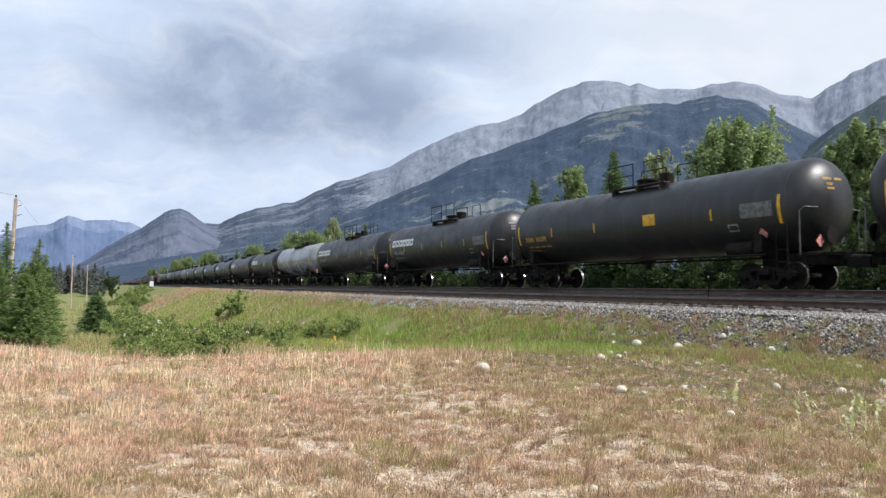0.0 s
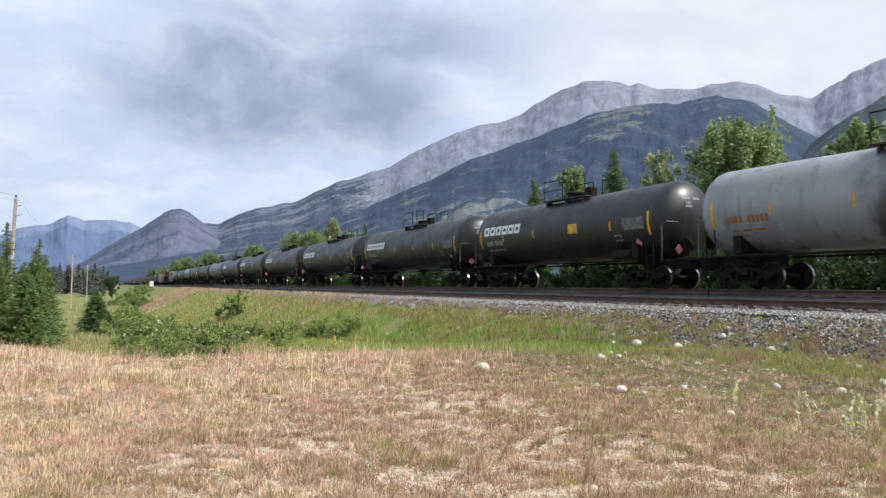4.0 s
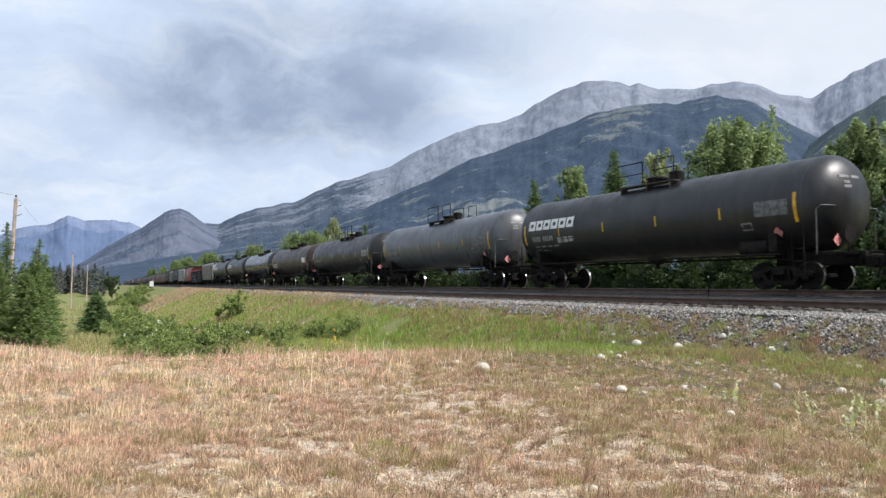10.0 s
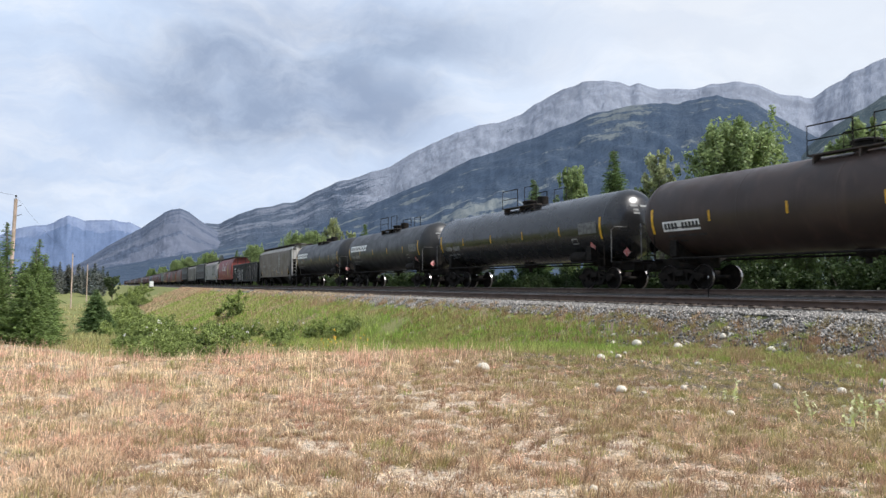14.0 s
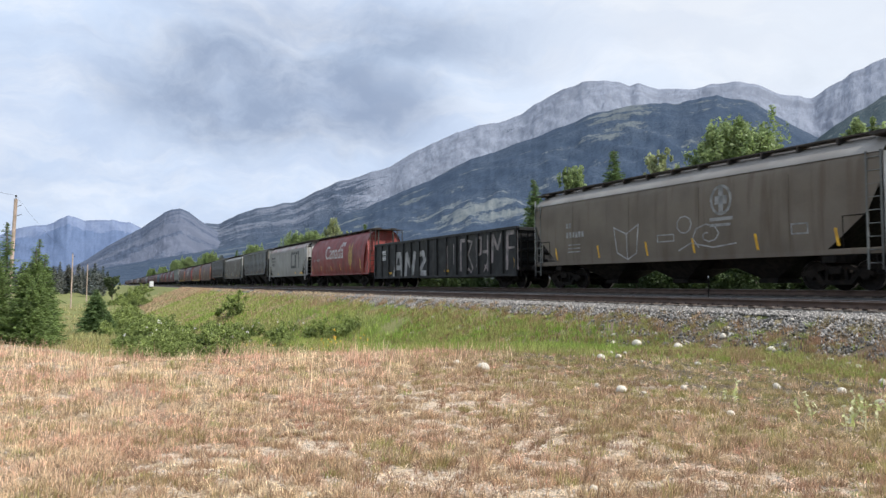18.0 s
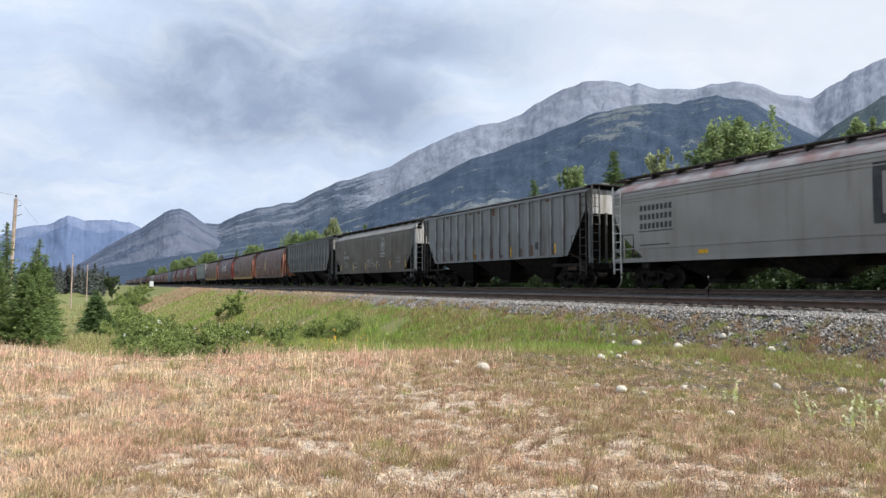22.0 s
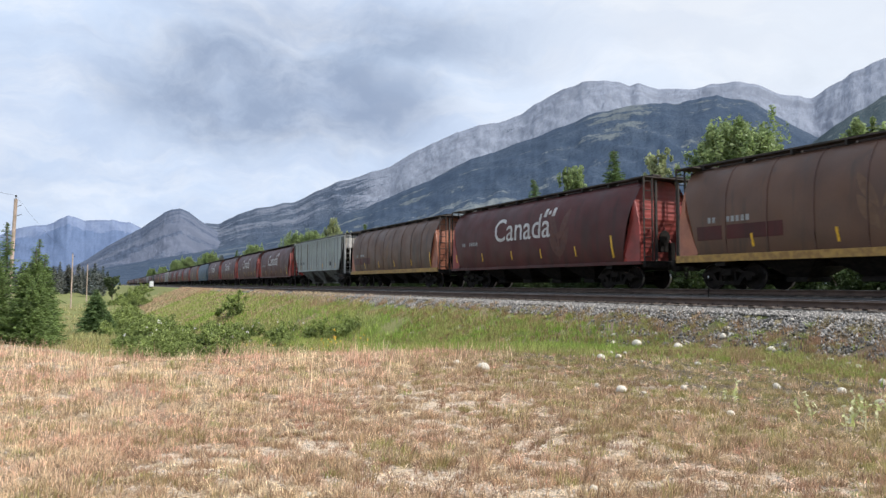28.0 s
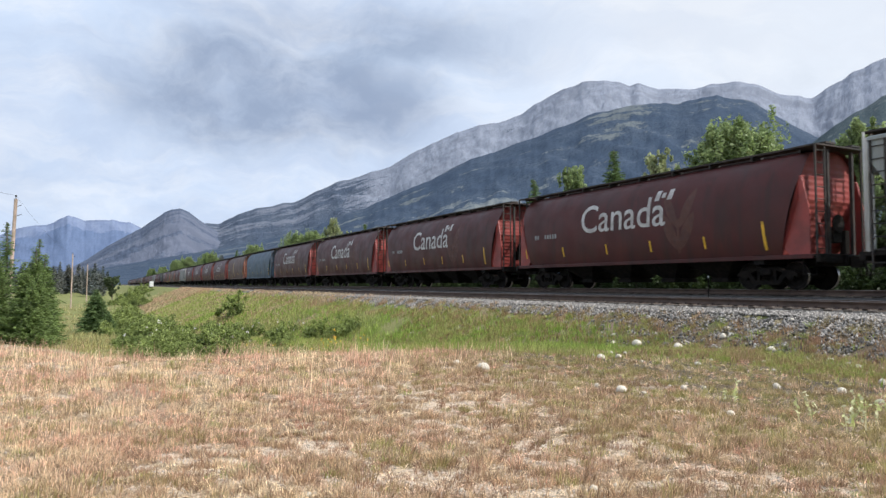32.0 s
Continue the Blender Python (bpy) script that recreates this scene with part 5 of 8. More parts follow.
def flow_hopper(length, paint, roof, ends, band=None, ladders=None):
    """Covered hopper with plain pressed sides, cut-away lower corners and a pale roof."""
    half = length / 2
    ladders = ladders or M_GRIME_SHADE
    car = hopper_basics(length, paint, M_STEEL, 2.45)

    def end_x(z):
        return half - 0.72 - max(0.0, (2.75 - z)) ** 1.15 * 1.05

    part("body", shell_mesh(FLOW, end_x, nx=12), paint, car, "smooth-sided hopper body")
    part("roof", shell_mesh(FLOW_ROOF, lambda z: half - 0.70), roof, car, "pale pressed-steel roof")
    for y in (-1, 1):
        part("side_sill", Geo().box(-half + 0.55, half - 0.55, min(y * 1.5, y * 1.42), max(y * 1.5, y * 1.42), 1.06, 1.24, 0.012), band or paint, car)
    for e in (-1, 1):
        part("end_sheet", end_sheet(FLOW, lambda z: half - 0.74 - max(0.0, 3.0 - z) * 1.15, e, 1.25, 3.95, 0), M_STEEL, car, "dark sloping end sheet")
        part("end_panel", Geo().box(min(e * (half - 0.68), e * (half - 0.73)), max(e * (half - 0.68), e * (half - 0.73)), -1.46, 1.46, 2.95, 3.96).prism([(e * (half - 0.73), 3.96), (e * (half - 0.68), 3.96), (e * (half - 0.68), 4.5), (e * (half - 0.73), 4.5)], -0.9, 0.9), ends, car, "worn white end panel")
        for y in (-1, 1):
            part("corner_post", Geo().box(min(e * (half - 0.58), e * (half - 0.70)), max(e * (half - 0.58), e * (half - 0.70)), min(y * 1.38, y * 1.5), max(y * 1.38, y * 1.5), 1.1, 3.96, 0.01), ends, car)
            part("end_ladder", ladder(e * (half - 0.53), y * 1.2, 1.1, 4.3, 0.42, "y", 9), ends, car, "end ladder")
            part("side_ladder", ladder(e * (half - 0.95), y * 1.55, 0.6, 4.0, 0.42, "x", 9), ladders, car, "side ladder")
            part("side_grab", Geo().tube([(e * (half - 1.9), y * 1.52, 1.25), (e * (half - 1.9), y * 1.56, 2.2), (e * (half - 1.2), y * 1.56, 2.2)], 0.02, 5), M_STEEL, car)
        part("roof_platform", Geo().box(min(e * (half - 0.4), e * (half - 1.2)), max(e * (half - 0.4), e * (half - 1.2)), -1.3, 1.3, 4.52, 4.56), M_GRATE, car)
    part("brake_gear", Geo().lathe([(0.27, half - 0.62), (0.29, half - 0.59), (0.29, half - 0.56)], "x", (0, -0.3, 2.2), 16).box(half - 0.9, half - 0.66, -0.4, 0.05, 1.3, 1.9, 0.02), M_STEEL, car)
    for y in (-0.725, 0.725):
        part("roof_walkway", Geo().box(-half + 0.4, half - 0.4, y - 0.225, y + 0.225, 4.64, 4.69), M_GRATE, car, "dark grated roof walkway")
    me = Geo().box(-0.03, 0.03, -1.0, 1.0, 4.46, 4.65).mesh("walkway_bracket", M_GRATE, False)
    for k in range(13):
        part("walkway_bracket", me, None, car, at=(-half + 1.0 + (length - 2.0) * k / 12, 0, 0))
    part("trough_hatch", Geo().box(-half + 1.2, half - 1.2, -0.32, 0.32, 4.56, 4.70, 0.03), roof, car)
    span = (length - 6.4) / 3
    for k in range(3):
        x0 = -half + 3.2 + span * k
        part("discharge_hopper", outlet(x0, x0 + span, 1.24, 0.38), M_STEEL, car)
    return car


BOX = [(1.50, 1.50), (1.50, 4.38), (1.46, 4.44), (0.7, 4.58), (0.0, 4.62)]


def ribbed_hopper(length, paint, ends, hoppers=None, ribs=15, rib_paint=None, rib_deep=0.10):
    """Covered hopper with flat, rib-stiffened sides and big cut-away ends."""
    half = length / 2
    car = hopper_basics(length, paint, M_STEEL, 2.45)
    posts = ends if hoppers is M_GRIME_SHADE else M_GRIME_SHADE
    rows = [(1.50, 1.50 + 2.88 * k / 12) for k in range(13)] + BOX[2:]

    def end_x(z):
        return half - 0.72 - max(0.0, 3.75 - z) * 0.66

    part("body", shell_mesh(rows, end_x), paint, car, "flat-sided hopper body")
    for y in (-1, 1):
        part("side_chord", Geo().box(-half + 0.7, half - 0.7, min(y * 1.50, y * 1.56), max(y * 1.50, y * 1.56), 4.30, 4.40, 0.01), paint, car)
        part("side_chord", Geo().box(-half + 2.5, half - 2.5, min(y * 1.50, y * 1.55), max(y * 1.50, y * 1.55), 1.46, 1.58, 0.01), paint, car)
    me = Geo().prism([(-0.05, 1.58), (0.05, 1.58), (0.05, 4.30), (-0.05, 4.30)], -1.50 - rib_deep, -1.50).mesh("rib", rib_paint or paint, False)
    me2 = Geo().prism([(-0.05, 1.58), (0.05, 1.58), (0.05, 4.30), (-0.05, 4.30)], 1.50, 1.50 + rib_deep).mesh("rib", rib_paint or paint, False)
    for k in range(ribs):
        x = -half + 2.45 + (length - 4.9) * k / (ribs - 1)
        part("rib", me, None, car, at=(x, 0, 0))
        part("rib", me2, None, car, at=(x, 0, 0))
    for e in (-1, 1):
        part("end_sheet", end_sheet(rows, lambda z: half - 0.76 - max(0.0, 3.75 - z) * 0.76, e, 1.5, 4.4), M_STEEL, car, "dark sloping end sheet")
        part("end_panel", Geo().box(min(e * (half - 0.68), e * (half - 0.74)), max(e * (half - 0.68), e * (half - 0.74)), -1.48, 1.48, 3.35, 4.42), ends, car, "worn pale end panel")
        for y in (-1, 1):
            part("corner_post", Geo().box(min(e * (half - 0.58), e * (half - 0.70)), max(e * (half - 0.58), e * (half - 0.70)), min(y * 1.42, y * 1.5), max(y * 1.42, y * 1.5), 1.1, 4.4, 0.01), posts, car)
            part("end_ladder", ladder(e * (half - 0.53), y * 1.2, 1.1, 4.6, 0.42, "y", 9), posts, car, "end ladder")
            part("side_ladder", ladder(e * (half - 1.0), y * 1.54, 0.6, 4.3, 0.42, "x", 10), M_GRATE, car, "side ladder")
            part("end_post", Geo().box(e * (half - 0.66) - 0.04, e * (half - 0.66) + 0.04, y * 0.5 - 0.04, y * 0.5 + 0.04, 1.1, 3.4), posts, car)
            part("slope_brace", Geo().tube([(e * (half - 0.9), y * 1.4, 1.15), (e * (half - 2.4), y * 1.45, 1.7)], 0.04, 5).tube([(e * (half - 1.9), y * 1.5, 1.1), (e * (half - 1.9), y * 1.5, 2.4), (e * (half - 1.2), y * 1.5, 2.4)], 0.022, 5), M_STEEL, car)
        part("roof_platform", Geo().box(min(e * (half - 0.4), e * (half - 1.2)), max(e * (half - 0.4), e * (half - 1.2)), -1.3, 1.3, 4.60, 4.64), M_GRATE, car)
    for y in (-1.46, 1.46):
        for x in (-half + 0.55, half - 3.4):
            part("side_sill", Geo().box(x, x + 2.85, y - 0.04, y + 0.04, 1.0, 1.14, 0.01), M_STEEL, car)
    for y in (-0.725, 0.725):
        part("roof_walkway", Geo().box(-half + 0.4, half - 0.4, y - 0.225, y + 0.225, 4.64, 4.69), M_RIBEDGE, car, "grated roof walkway")
    part("trough_hatch", Geo().box(-half + 1.2, half - 1.2, -0.3, 0.3, 4.58, 4.72, 0.03), paint, car)
    span = (length - 6.0) / 3
    for k in range(3):
        x0 = -half + 3.0 + span * k
        part("discharge_hopper", outlet(x0, x0 + span, 1.5, 0.42, 1.46, 0.45), hoppers or M_STEEL, car, "tapered discharge hopper")
    return car


def gondola(length):
    half = length / 2
    car = thing("gondola_car", "", "gondola car")
    running_gear(car, length, half - 2.3)
    part("centre_sill", Geo().box(-half + 0.3, half - 0.3, -0.3, 0.3, 0.72, 1.08, 0.02), M_STEEL, car)
    part("floor", Geo().box(-half + 0.7, half - 0.7, -1.42, 1.42, 1.06, 1.14), M_STEEL, car)
    for y in (-1, 1):
        part("side", Geo().box(-half + 0.65, half - 0.65, min(y * 1.42, y * 1.48), max(y * 1.42, y * 1.48), 0.62, 3.06), M_GON, car, "black riveted side sheet")
        part("top_chord", Geo().box(-half + 0.62, half - 0.62, min(y * 1.38, y * 1.56), max(y * 1.38, y * 1.56), 3.04, 3.20, 0.015), M_GON, car)
        part("bottom_chord", Geo().box(-half + 0.65, half - 0.65, min(y * 1.48, y * 1.55), max(y * 1.48, y * 1.55), 0.60, 0.74, 0.012), M_GON, car)
        me = Geo().prism([(-0.09, 0.74), (0.09, 0.74), (0.07, 3.04), (-0.07, 3.04)], min(y * 1.48, y * 1.56), max(y * 1.48, y * 1.56)).mesh("rib", M_GON, False)
        for k in range(16):
            part("rib", me, None, car, at=(-half + 0.75 + (length - 1.5) * k / 15, 0, 0))
    for e in (-1, 1):
        g = Geo().box(min(e * (half - 0.62), e * (half - 0.70)), max(e * (half - 0.62), e * (half - 0.70)), -1.46, 1.46, 0.9, 3.15)
        for z in (1.4, 1.95, 2.5, 3.05):
            g.box(min(e * (half - 0.50), e * (half - 0.64)), max(e * (half - 0.50), e * (half - 0.64)), -1.46, 1.46, z - 0.09, z + 0.09, 0.02)
        part("end", g, M_GON, car, "corrugated end")
        part("end_ladder", ladder(e * (half - 0.42), -1.2, 0.6, 2.9, 0.42, "y", 6), M_STEEL, car)
        part("end_platform", Geo().box(min(e * (half - 0.35), e * (half - 0.7)), max(e * (half - 0.35), e * (half - 0.7)), -1.48, 1.48, 0.9, 1.08, 0.015), M_STEEL, car)
    return car

# ---- the train, car by car ----
# Where each car's rear coupling lies along the line when the clip starts.
COUPLED = [12.45, 30.99, 47.73, 66.3, 82.77, 98.9, 117.29, 135.65, 154.2, 172.6, 191.2, 210.0, 228.25, 246.2, 264.6, 281.9, 298.75, 317.7, 338.9, 356.8,
           375.4, 393.8, 412.2, 430.1, 448.3, 466.5, 484.56, 502.7, 521.3, 539.2, 557.2, 575.3, 593.4, 611.4, 629.9, 648.0, 666.2, 683.9, 702.0]
while len(COUPLED) < 78:
    COUPLED.append(COUPLED[-1] + 18.1)


def travelled(t):
    """Metres that the train has run by t; it slows a little."""
    return 16.044 * t + 0.0057 * t * t - 0.000317 * t ** 3 - 0.6 + 0.005 * t


def canada_marks(car, length, wheat=0):
    half = length / 2
    x = -half + (5.75 if wheat else 5.7)
    part("lettering", ME_CANADA, None, car, "white word on the hopper side", at=(x, 0, 0))
    part("flag_mark", ME_FLAG, None, car, "small white flag mark", at=(x, 0, 0))
    tagged(part("painted_number", ME_NUM, None, car, at=(-half + 2.2, 0, 0)), kind="stuff")
    for x in (1.4, 4.4, 7.4, 10.0, 12.7):
        part("reflector_strip", ME_STRIP, None, car, "yellow reflective strip", at=(-half + x, 0, 0))
    part("reflector_strip", ME_LONGSTRIP, None, car, "yellow reflective strip", at=(half - 2.3, 0, 0))
    if wheat == 0:
        part("wheat_mark", ME_WHEAT_GHOST, None, car, "faint worn wheat-ear mark", at=(half - 6.0, 0, 0))
    if wheat:
        part("wheat_mark", ME_WHEAT, None, car, "gold wheat-ear mark", at=(half - 4.75, 0, 0))


def leaf_shape(x0, z0, x1, z1, w):
    """A pointed leaf from its foot to its tip."""
    d = math.hypot(x1 - x0, z1 - z0)
    ux, uz = (x1 - x0) / d, (z1 - z0) / d
    right, left = [], []
    for k in range(9):
        t = k / 8
        q = w * math.sin(math.pi * t) ** 0.75
        right.append((x0 + ux * d * t + uz * q, z0 + uz * d * t - ux * q))
        left.append((x0 + ux * d * t - uz * q, z0 + uz * d * t + ux * q))
    return right + left[-2:0:-1]


def wheat(z=1.75, h=1.9, w=0.2, wide_by=1.0):
    """A wheat ear: two pairs of upright pointed leaves."""
    sh = []
    for lo, hi, reach, wide in ((0.0, 0.62, 0.40, w), (0.36, 1.0, 0.42, w * 0.85)):
        for sx in (-1, 1):
            p = leaf_shape(0.05 * sx, z + lo * h, reach * wide_by * sx, z + hi * h, wide)
            sh.append(p if sx > 0 else p[::-1])
    return sh


ME_CANADA = word_mesh("Canada", 0, 2.46, 1.72, cyl_y, M_WORDWHITE, 0.008)
ME_FLAG = lay_on("flag_mark", [rect(4.50, 3.44, 0.24, 0.40, 0.25), rect(4.86, 3.54, 0.19, 0.19, 0.25), rect(5.16, 3.44, 0.24, 0.40, 0.25)], cyl_y, M_WORDWHITE)
ME_NUM = lay_on("painted_number", [rect(k * 0.2, 2.35, 0.13, 0.2) for k in (0, 1, 4, 5, 6, 7, 8)], cyl_y, M_DULL)
ME_STRIP = lay_on("reflector_strip", [rect(0, 1.45, 0.09, 0.45, -0.1)], cyl_y, M_YELLOW)
ME_LONGSTRIP = lay_on("reflector_strip", [rect(0, 1.30, 0.11, 0.95, -0.1)], cyl_y, M_YELLOW)
ME_WHEAT = lay_on("wheat_mark", wheat(1.6, 2.1, 0.22), cyl_y, M_GOLD)
ME_WHEAT_GHOST = lay_on("wheat_mark", wheat(1.45, 2.3, 0.24, 1.9) + [rect(-0.07, 1.35, 0.14, 1.3)], cyl_y, M_GHOST, 0.004)
ME_WHEAT_TAN = lay_on("wheat_mark", wheat(1.75, 1.7, 0.2, 1.7), cyl_y, M_TANGHOST, 0.004)
ME_WHEAT_PALE = lay_on("wheat_mark", wheat(1.75, 1.9, 0.2), cyl_y, M_WORNGOLD)

ME_PATCH = lay_on("repaint_patch", [rect(0, 1.75, 1.1, 0.5), rect(1.3, 1.75, 2.2, 0.5)], cyl_y, M_MAROON, 0.005)
TEMPLATES = {}


def place_template(key, make):
    """Each kind of car is built once; the train takes copies."""
    if key not in TEMPLATES:
        TEMPLATES[key] = make()
        return TEMPLATES[key], True
    return copy_thing(TEMPLATES[key], Matrix.Identity(4)), False


def build_tank(i, L, paint, label, **marks):
    key = ("tank", L, paint.name, tuple(sorted((k, str(v)) for k, v in marks.items())))

    def make():
        return tank_markings(tank_car(L, paint, ""), L, **marks)
    car, _ = place_template(key, make)
    return tagged(car, label, "tank car", "cars of the freight train")


def build_round(i, L, paint, ends, label, marks="canada", sill=None, ribs=False, wheat_on=0):
    key = ("round", L, paint.name, ends.name, marks, wheat_on, ribs)

    def make():
        car = round_hopper(L, paint, ends, sill, ribs)
        if marks == "canada":
            canada_marks(car, L, wheat_on)
        else:
            if sill:
                part("repaint_patch", ME_PATCH, None, car, "dark maroon repainted patch", at=(-L / 2 + 1.7, 0, 0))
                part("wheat_mark", ME_WHEAT_TAN, None, car, "faint worn wheat-ear mark", at=(-L / 2 + 8.3, 0, 0))
            if wheat_on:
                part("wheat_mark", ME_WHEAT_PALE, None, car, "pale wheat-ear mark", at=(-L / 2 + 7.4, 0, 0))
            tagged(part("painted_number", ME_NUM, None, car, at=(-L / 2 + 2.2, 0, 0)), kind="stuff")
            for k in range(4):
                part("reflector_strip", ME_STRIP, None, car, "yellow reflective strip", at=(-L / 2 + (4.0 if sill else 2.6) + k * (L - 5.6) / 4, 0, 0))
            part("reflector_strip", ME_LONGSTRIP, None, car, "yellow reflective strip", at=(L / 2 - 1.6, 0, 0))
        return car
    car, _ = place_template(key, make)
    return tagged(car, label, "hopper car", "cars of the freight train")


def build_flow(i, L, cn):
    key = ("flow", L, cn, i == 17)

    def make():
        car = flow_hopper(L, M_CNGREY if cn else M_ICGREY if i == 17 else M_ICDARK, M_CNROOF if cn else M_ICROOF, M_WORNWHITE, M_CNGREY if cn else None, M_WORNWHITE if cn else None)
        h = L / 2
        if cn:
            big = ring(h - 6.7, 1.9, 1.85, 1.75, 0.27) + [rect(h - 4.8, 1.9, 0.27, 1.75), rect(h - 4.53, 3.38, 1.0, 0.27), rect(h - 3.53, 1.9, 0.27, 1.75)]
            part("company_mark", lay_on("company_mark", big, flow_y, M_DARKLET), None, car, "large dark painted company mark of plain bars")
            bars = [rect(-h + 2.3 + k * 0.22, 3.1 - j * 0.36, 0.15, 0.22) for j in range(3) for k in range(8)] + [rect(-h + 2.25, 2.26, 1.8, 0.04), rect(-h + 2.25, 1.72, 1.6, 0.04)]
            tagged(part("name_print", lay_on("name_print", bars, flow_y, M_DARKLET), None, car, "dark painted bars"), kind="stuff")
            part("patch", lay_on("patch", [rect(h - 5.2, 1.26, 0.5, 0.22), rect(h - 3.1, 1.26, 1.1, 0.22), rect(-h + 5.2, 1.3, 0.45, 0.15)], flow_y, M_YELLOW), None, car, "yellow reflective patch")
            for z in (3.80, 3.68, 3.56, 1.62):
                part("crimp", Geo().box(-h + 0.75, h - 0.75, -flow_y(z) - 0.025, -flow_y(z), z - 0.02, z + 0.02), M_CNGREY, car)
        else:
            cx = -h + 12.0
            disc = [(cx + 0.42 * math.cos(k * math.pi / 8), 3.15 + 0.50 * math.sin(k * math.pi / 8)) for k in range(17)]
            dots = stroke(disc, 0.10) + [rect(cx - 0.10, 2.72, 0.2, 0.86), rect(cx - 0.26, 3.0, 0.52, 0.3), rect(cx - 0.5, 2.42, 1.0, 0.12), rect(cx - 0.5, 2.22, 0.9, 0.1)]
            part("company_mark", lay_on("company_mark", dots, flow_y, M_DULL), None, car, "faded pale company mark of plain shapes")
            bars = [rect(-h + 3.2 + k * 0.2, 2.75, 0.14, 0.22) for k in range(2)] + [rect(-h + 3.2 + k * 0.22, 2.3, 0.16, 0.26) for k in range(6)] + [rect(-h + 3.3, 1.95 - k * 0.16, 0.9, 0.05) for k in range(3)]
            tagged(part("painted_number", lay_on("painted_number", bars, flow_y, M_DULL), None, car), kind="stuff")
            for x in (2.4, 5.4, 8.3, 10.7, 13.4, 16.2):
                part("reflector_strip", lay_on("reflector_strip", [rect(-h + x, 1.32, 0.1, 0.55, -0.15)], flow_y, M_YELLOW), None, car, "yellow reflective strip")
            if i == 17:
                scrawl = stroke([(-h + 6.6, 1.5), (-h + 6.45, 2.55), (-h + 7.2, 2.25), (-h + 7.9, 2.6), (-h + 7.75, 1.45), (-h + 7.2, 1.2), (-h + 6.6, 1.5)], 0.06) + stroke([(-h + 7.2, 1.25), (-h + 7.2, 2.25)], 0.05)
                scrawl += stroke([(-h + 10.3 + 0.35 * math.cos(q * 0.7), 2.4 + 0.32 * math.sin(q * 0.7)) for q in range(10)], 0.05) + stroke([(-h + 11.4 + 0.06 * q * math.cos(q * 0.8), 1.95 + 0.04 * q * math.sin(q * 0.8)) for q in range(2, 14)], 0.05) + stroke([(-h + 10.0, 1.45), (-h + 10.6, 1.7), (-h + 11.6, 1.5), (-h + 12.6, 1.6)], 0.05)
            else:
                scrawl = ring(-h + 5.3, 1.55, 1.1, 0.4, 0.05, 0.1) + ring(-h + 8.6, 1.6, 0.6, 0.4, 0.05, 0.3) + stroke([(-h + 9.4, 1.5), (-h + 9.9, 1.95), (-h + 10.3, 1.5), (-h + 10.9, 1.95), (-h + 11.4, 1.55)], 0.06)
            part("sprayed_line", lay_on("sprayed_line", scrawl, flow_y, M_GRAF), None, car, "pale sprayed outlines")
            part("data_frame", lay_on("data_frame", ring(h - 3.6, 1.75, 0.6, 0.36, 0.05) + ring(-h + 8.9, 1.8, 0.9, 0.3, 0.05), flow_y, M_DULL), None, car)
            seam = Geo()
            for k in range(1, 5):
                x = -h + k * L / 5
                seam.tube([(x, -flow_y(z) - 0.004, z) for z in (1.3, 1.9, 2.5, 3.1, 3.7)], 0.014, 4)
            part("weld_seam", seam, M_ICGREY, car)
        return car
    car, _ = place_template(key, make)
    lab = "light grey covered hopper with a large dark mark" if cn else "dusty grey covered hopper with a pale roof edge"
    return tagged(car, lab, "hopper car", "cars of the freight train")


def build_ribbed(i, L, kind):
    key = ("ribbed", L, kind)

    def make():
        paint = {"grey": M_RIBGREY, "dark": M_RIBDARK, "pale": M_RIBPALE}[kind]
        # the pale car's discharge hoppers get their shade from darker paint
        car = ribbed_hopper(L, paint, M_WORNWHITE, M_GRIME_SHADE if kind == "pale" else M_STEEL, 17 if kind == "pale" else 15, None if kind == "pale" else M_RIBEDGE, 0.045 if kind == "pale" else 0.09)
        h = L / 2
        box1 = lambda z: 1.502
        for k in range(4):
            x = -h + 3.3 + k * (L - 6.5) / 3
            part("reflector_strip", lay_on("reflector_strip", [rect(x, 1.62, 0.11, 0.5)], box1, M_YELLOW), None, car, "yellow reflective strip")
        tagged(part("painted_number", lay_on("painted_number", [rect(-h + 3.0 + k * 0.26, 2.2, 0.16, 0.22) for k in range(7)], box1, M_DARKLET if kind == "pale" else M_DULL), None, car), kind="stuff")
        runs = [rect(-h + 2.05, 1.6, 0.18, 2.7), rect(-h + 3.35, 1.6, 0.18, 2.7), rect(-h + 5.65, 1.65, 0.34, 2.6), rect(-h + 9.25, 2.0, 0.09, 2.3)] + [rect(-h + 2.5 + 0.8156 * k, 4.02 - 0.07 * (k * 5 % 4), 0.09, 0.18 + 0.07 * (k * 5 % 4)) for k in range(3, 16)] if kind == "pale" else [rect(-h + 4.2, 3.7, 0.16, 0.6), rect(-h + 9.2, 3.9, 0.3, 0.4)] + [rect(-h + 2.55 + 0.943 * k, 1.6, 0.10 + 0.05 * (k * 7 % 3), 0.14 + 0.13 * (k * 5 % 4)) for k in range(14)] + [rect(-h + 2.9 + 0.943 * k, 4.16, 0.3, 0.13) for k in (1, 4, 5, 9, 12)]
        part("rust_run", lay_on("rust_run", runs, box1, M_RUST, 0.005), None, car, "streak of rust")
        part("data_frame", lay_on("data_frame", [rect(h - 4.8, 1.9, 0.5, 0.35)], box1, M_DARKLET), None, car)
        return car
    car, _ = place_template(key, make)
    lab = {"grey": "blue-grey ribbed covered hopper with pale ends", "dark": "dark grey ribbed covered hopper with pale ends", "pale": "pale green-grey ribbed hopper with rust runs"}[kind]
    return tagged(car, lab, "hopper car", "cars of the freight train")


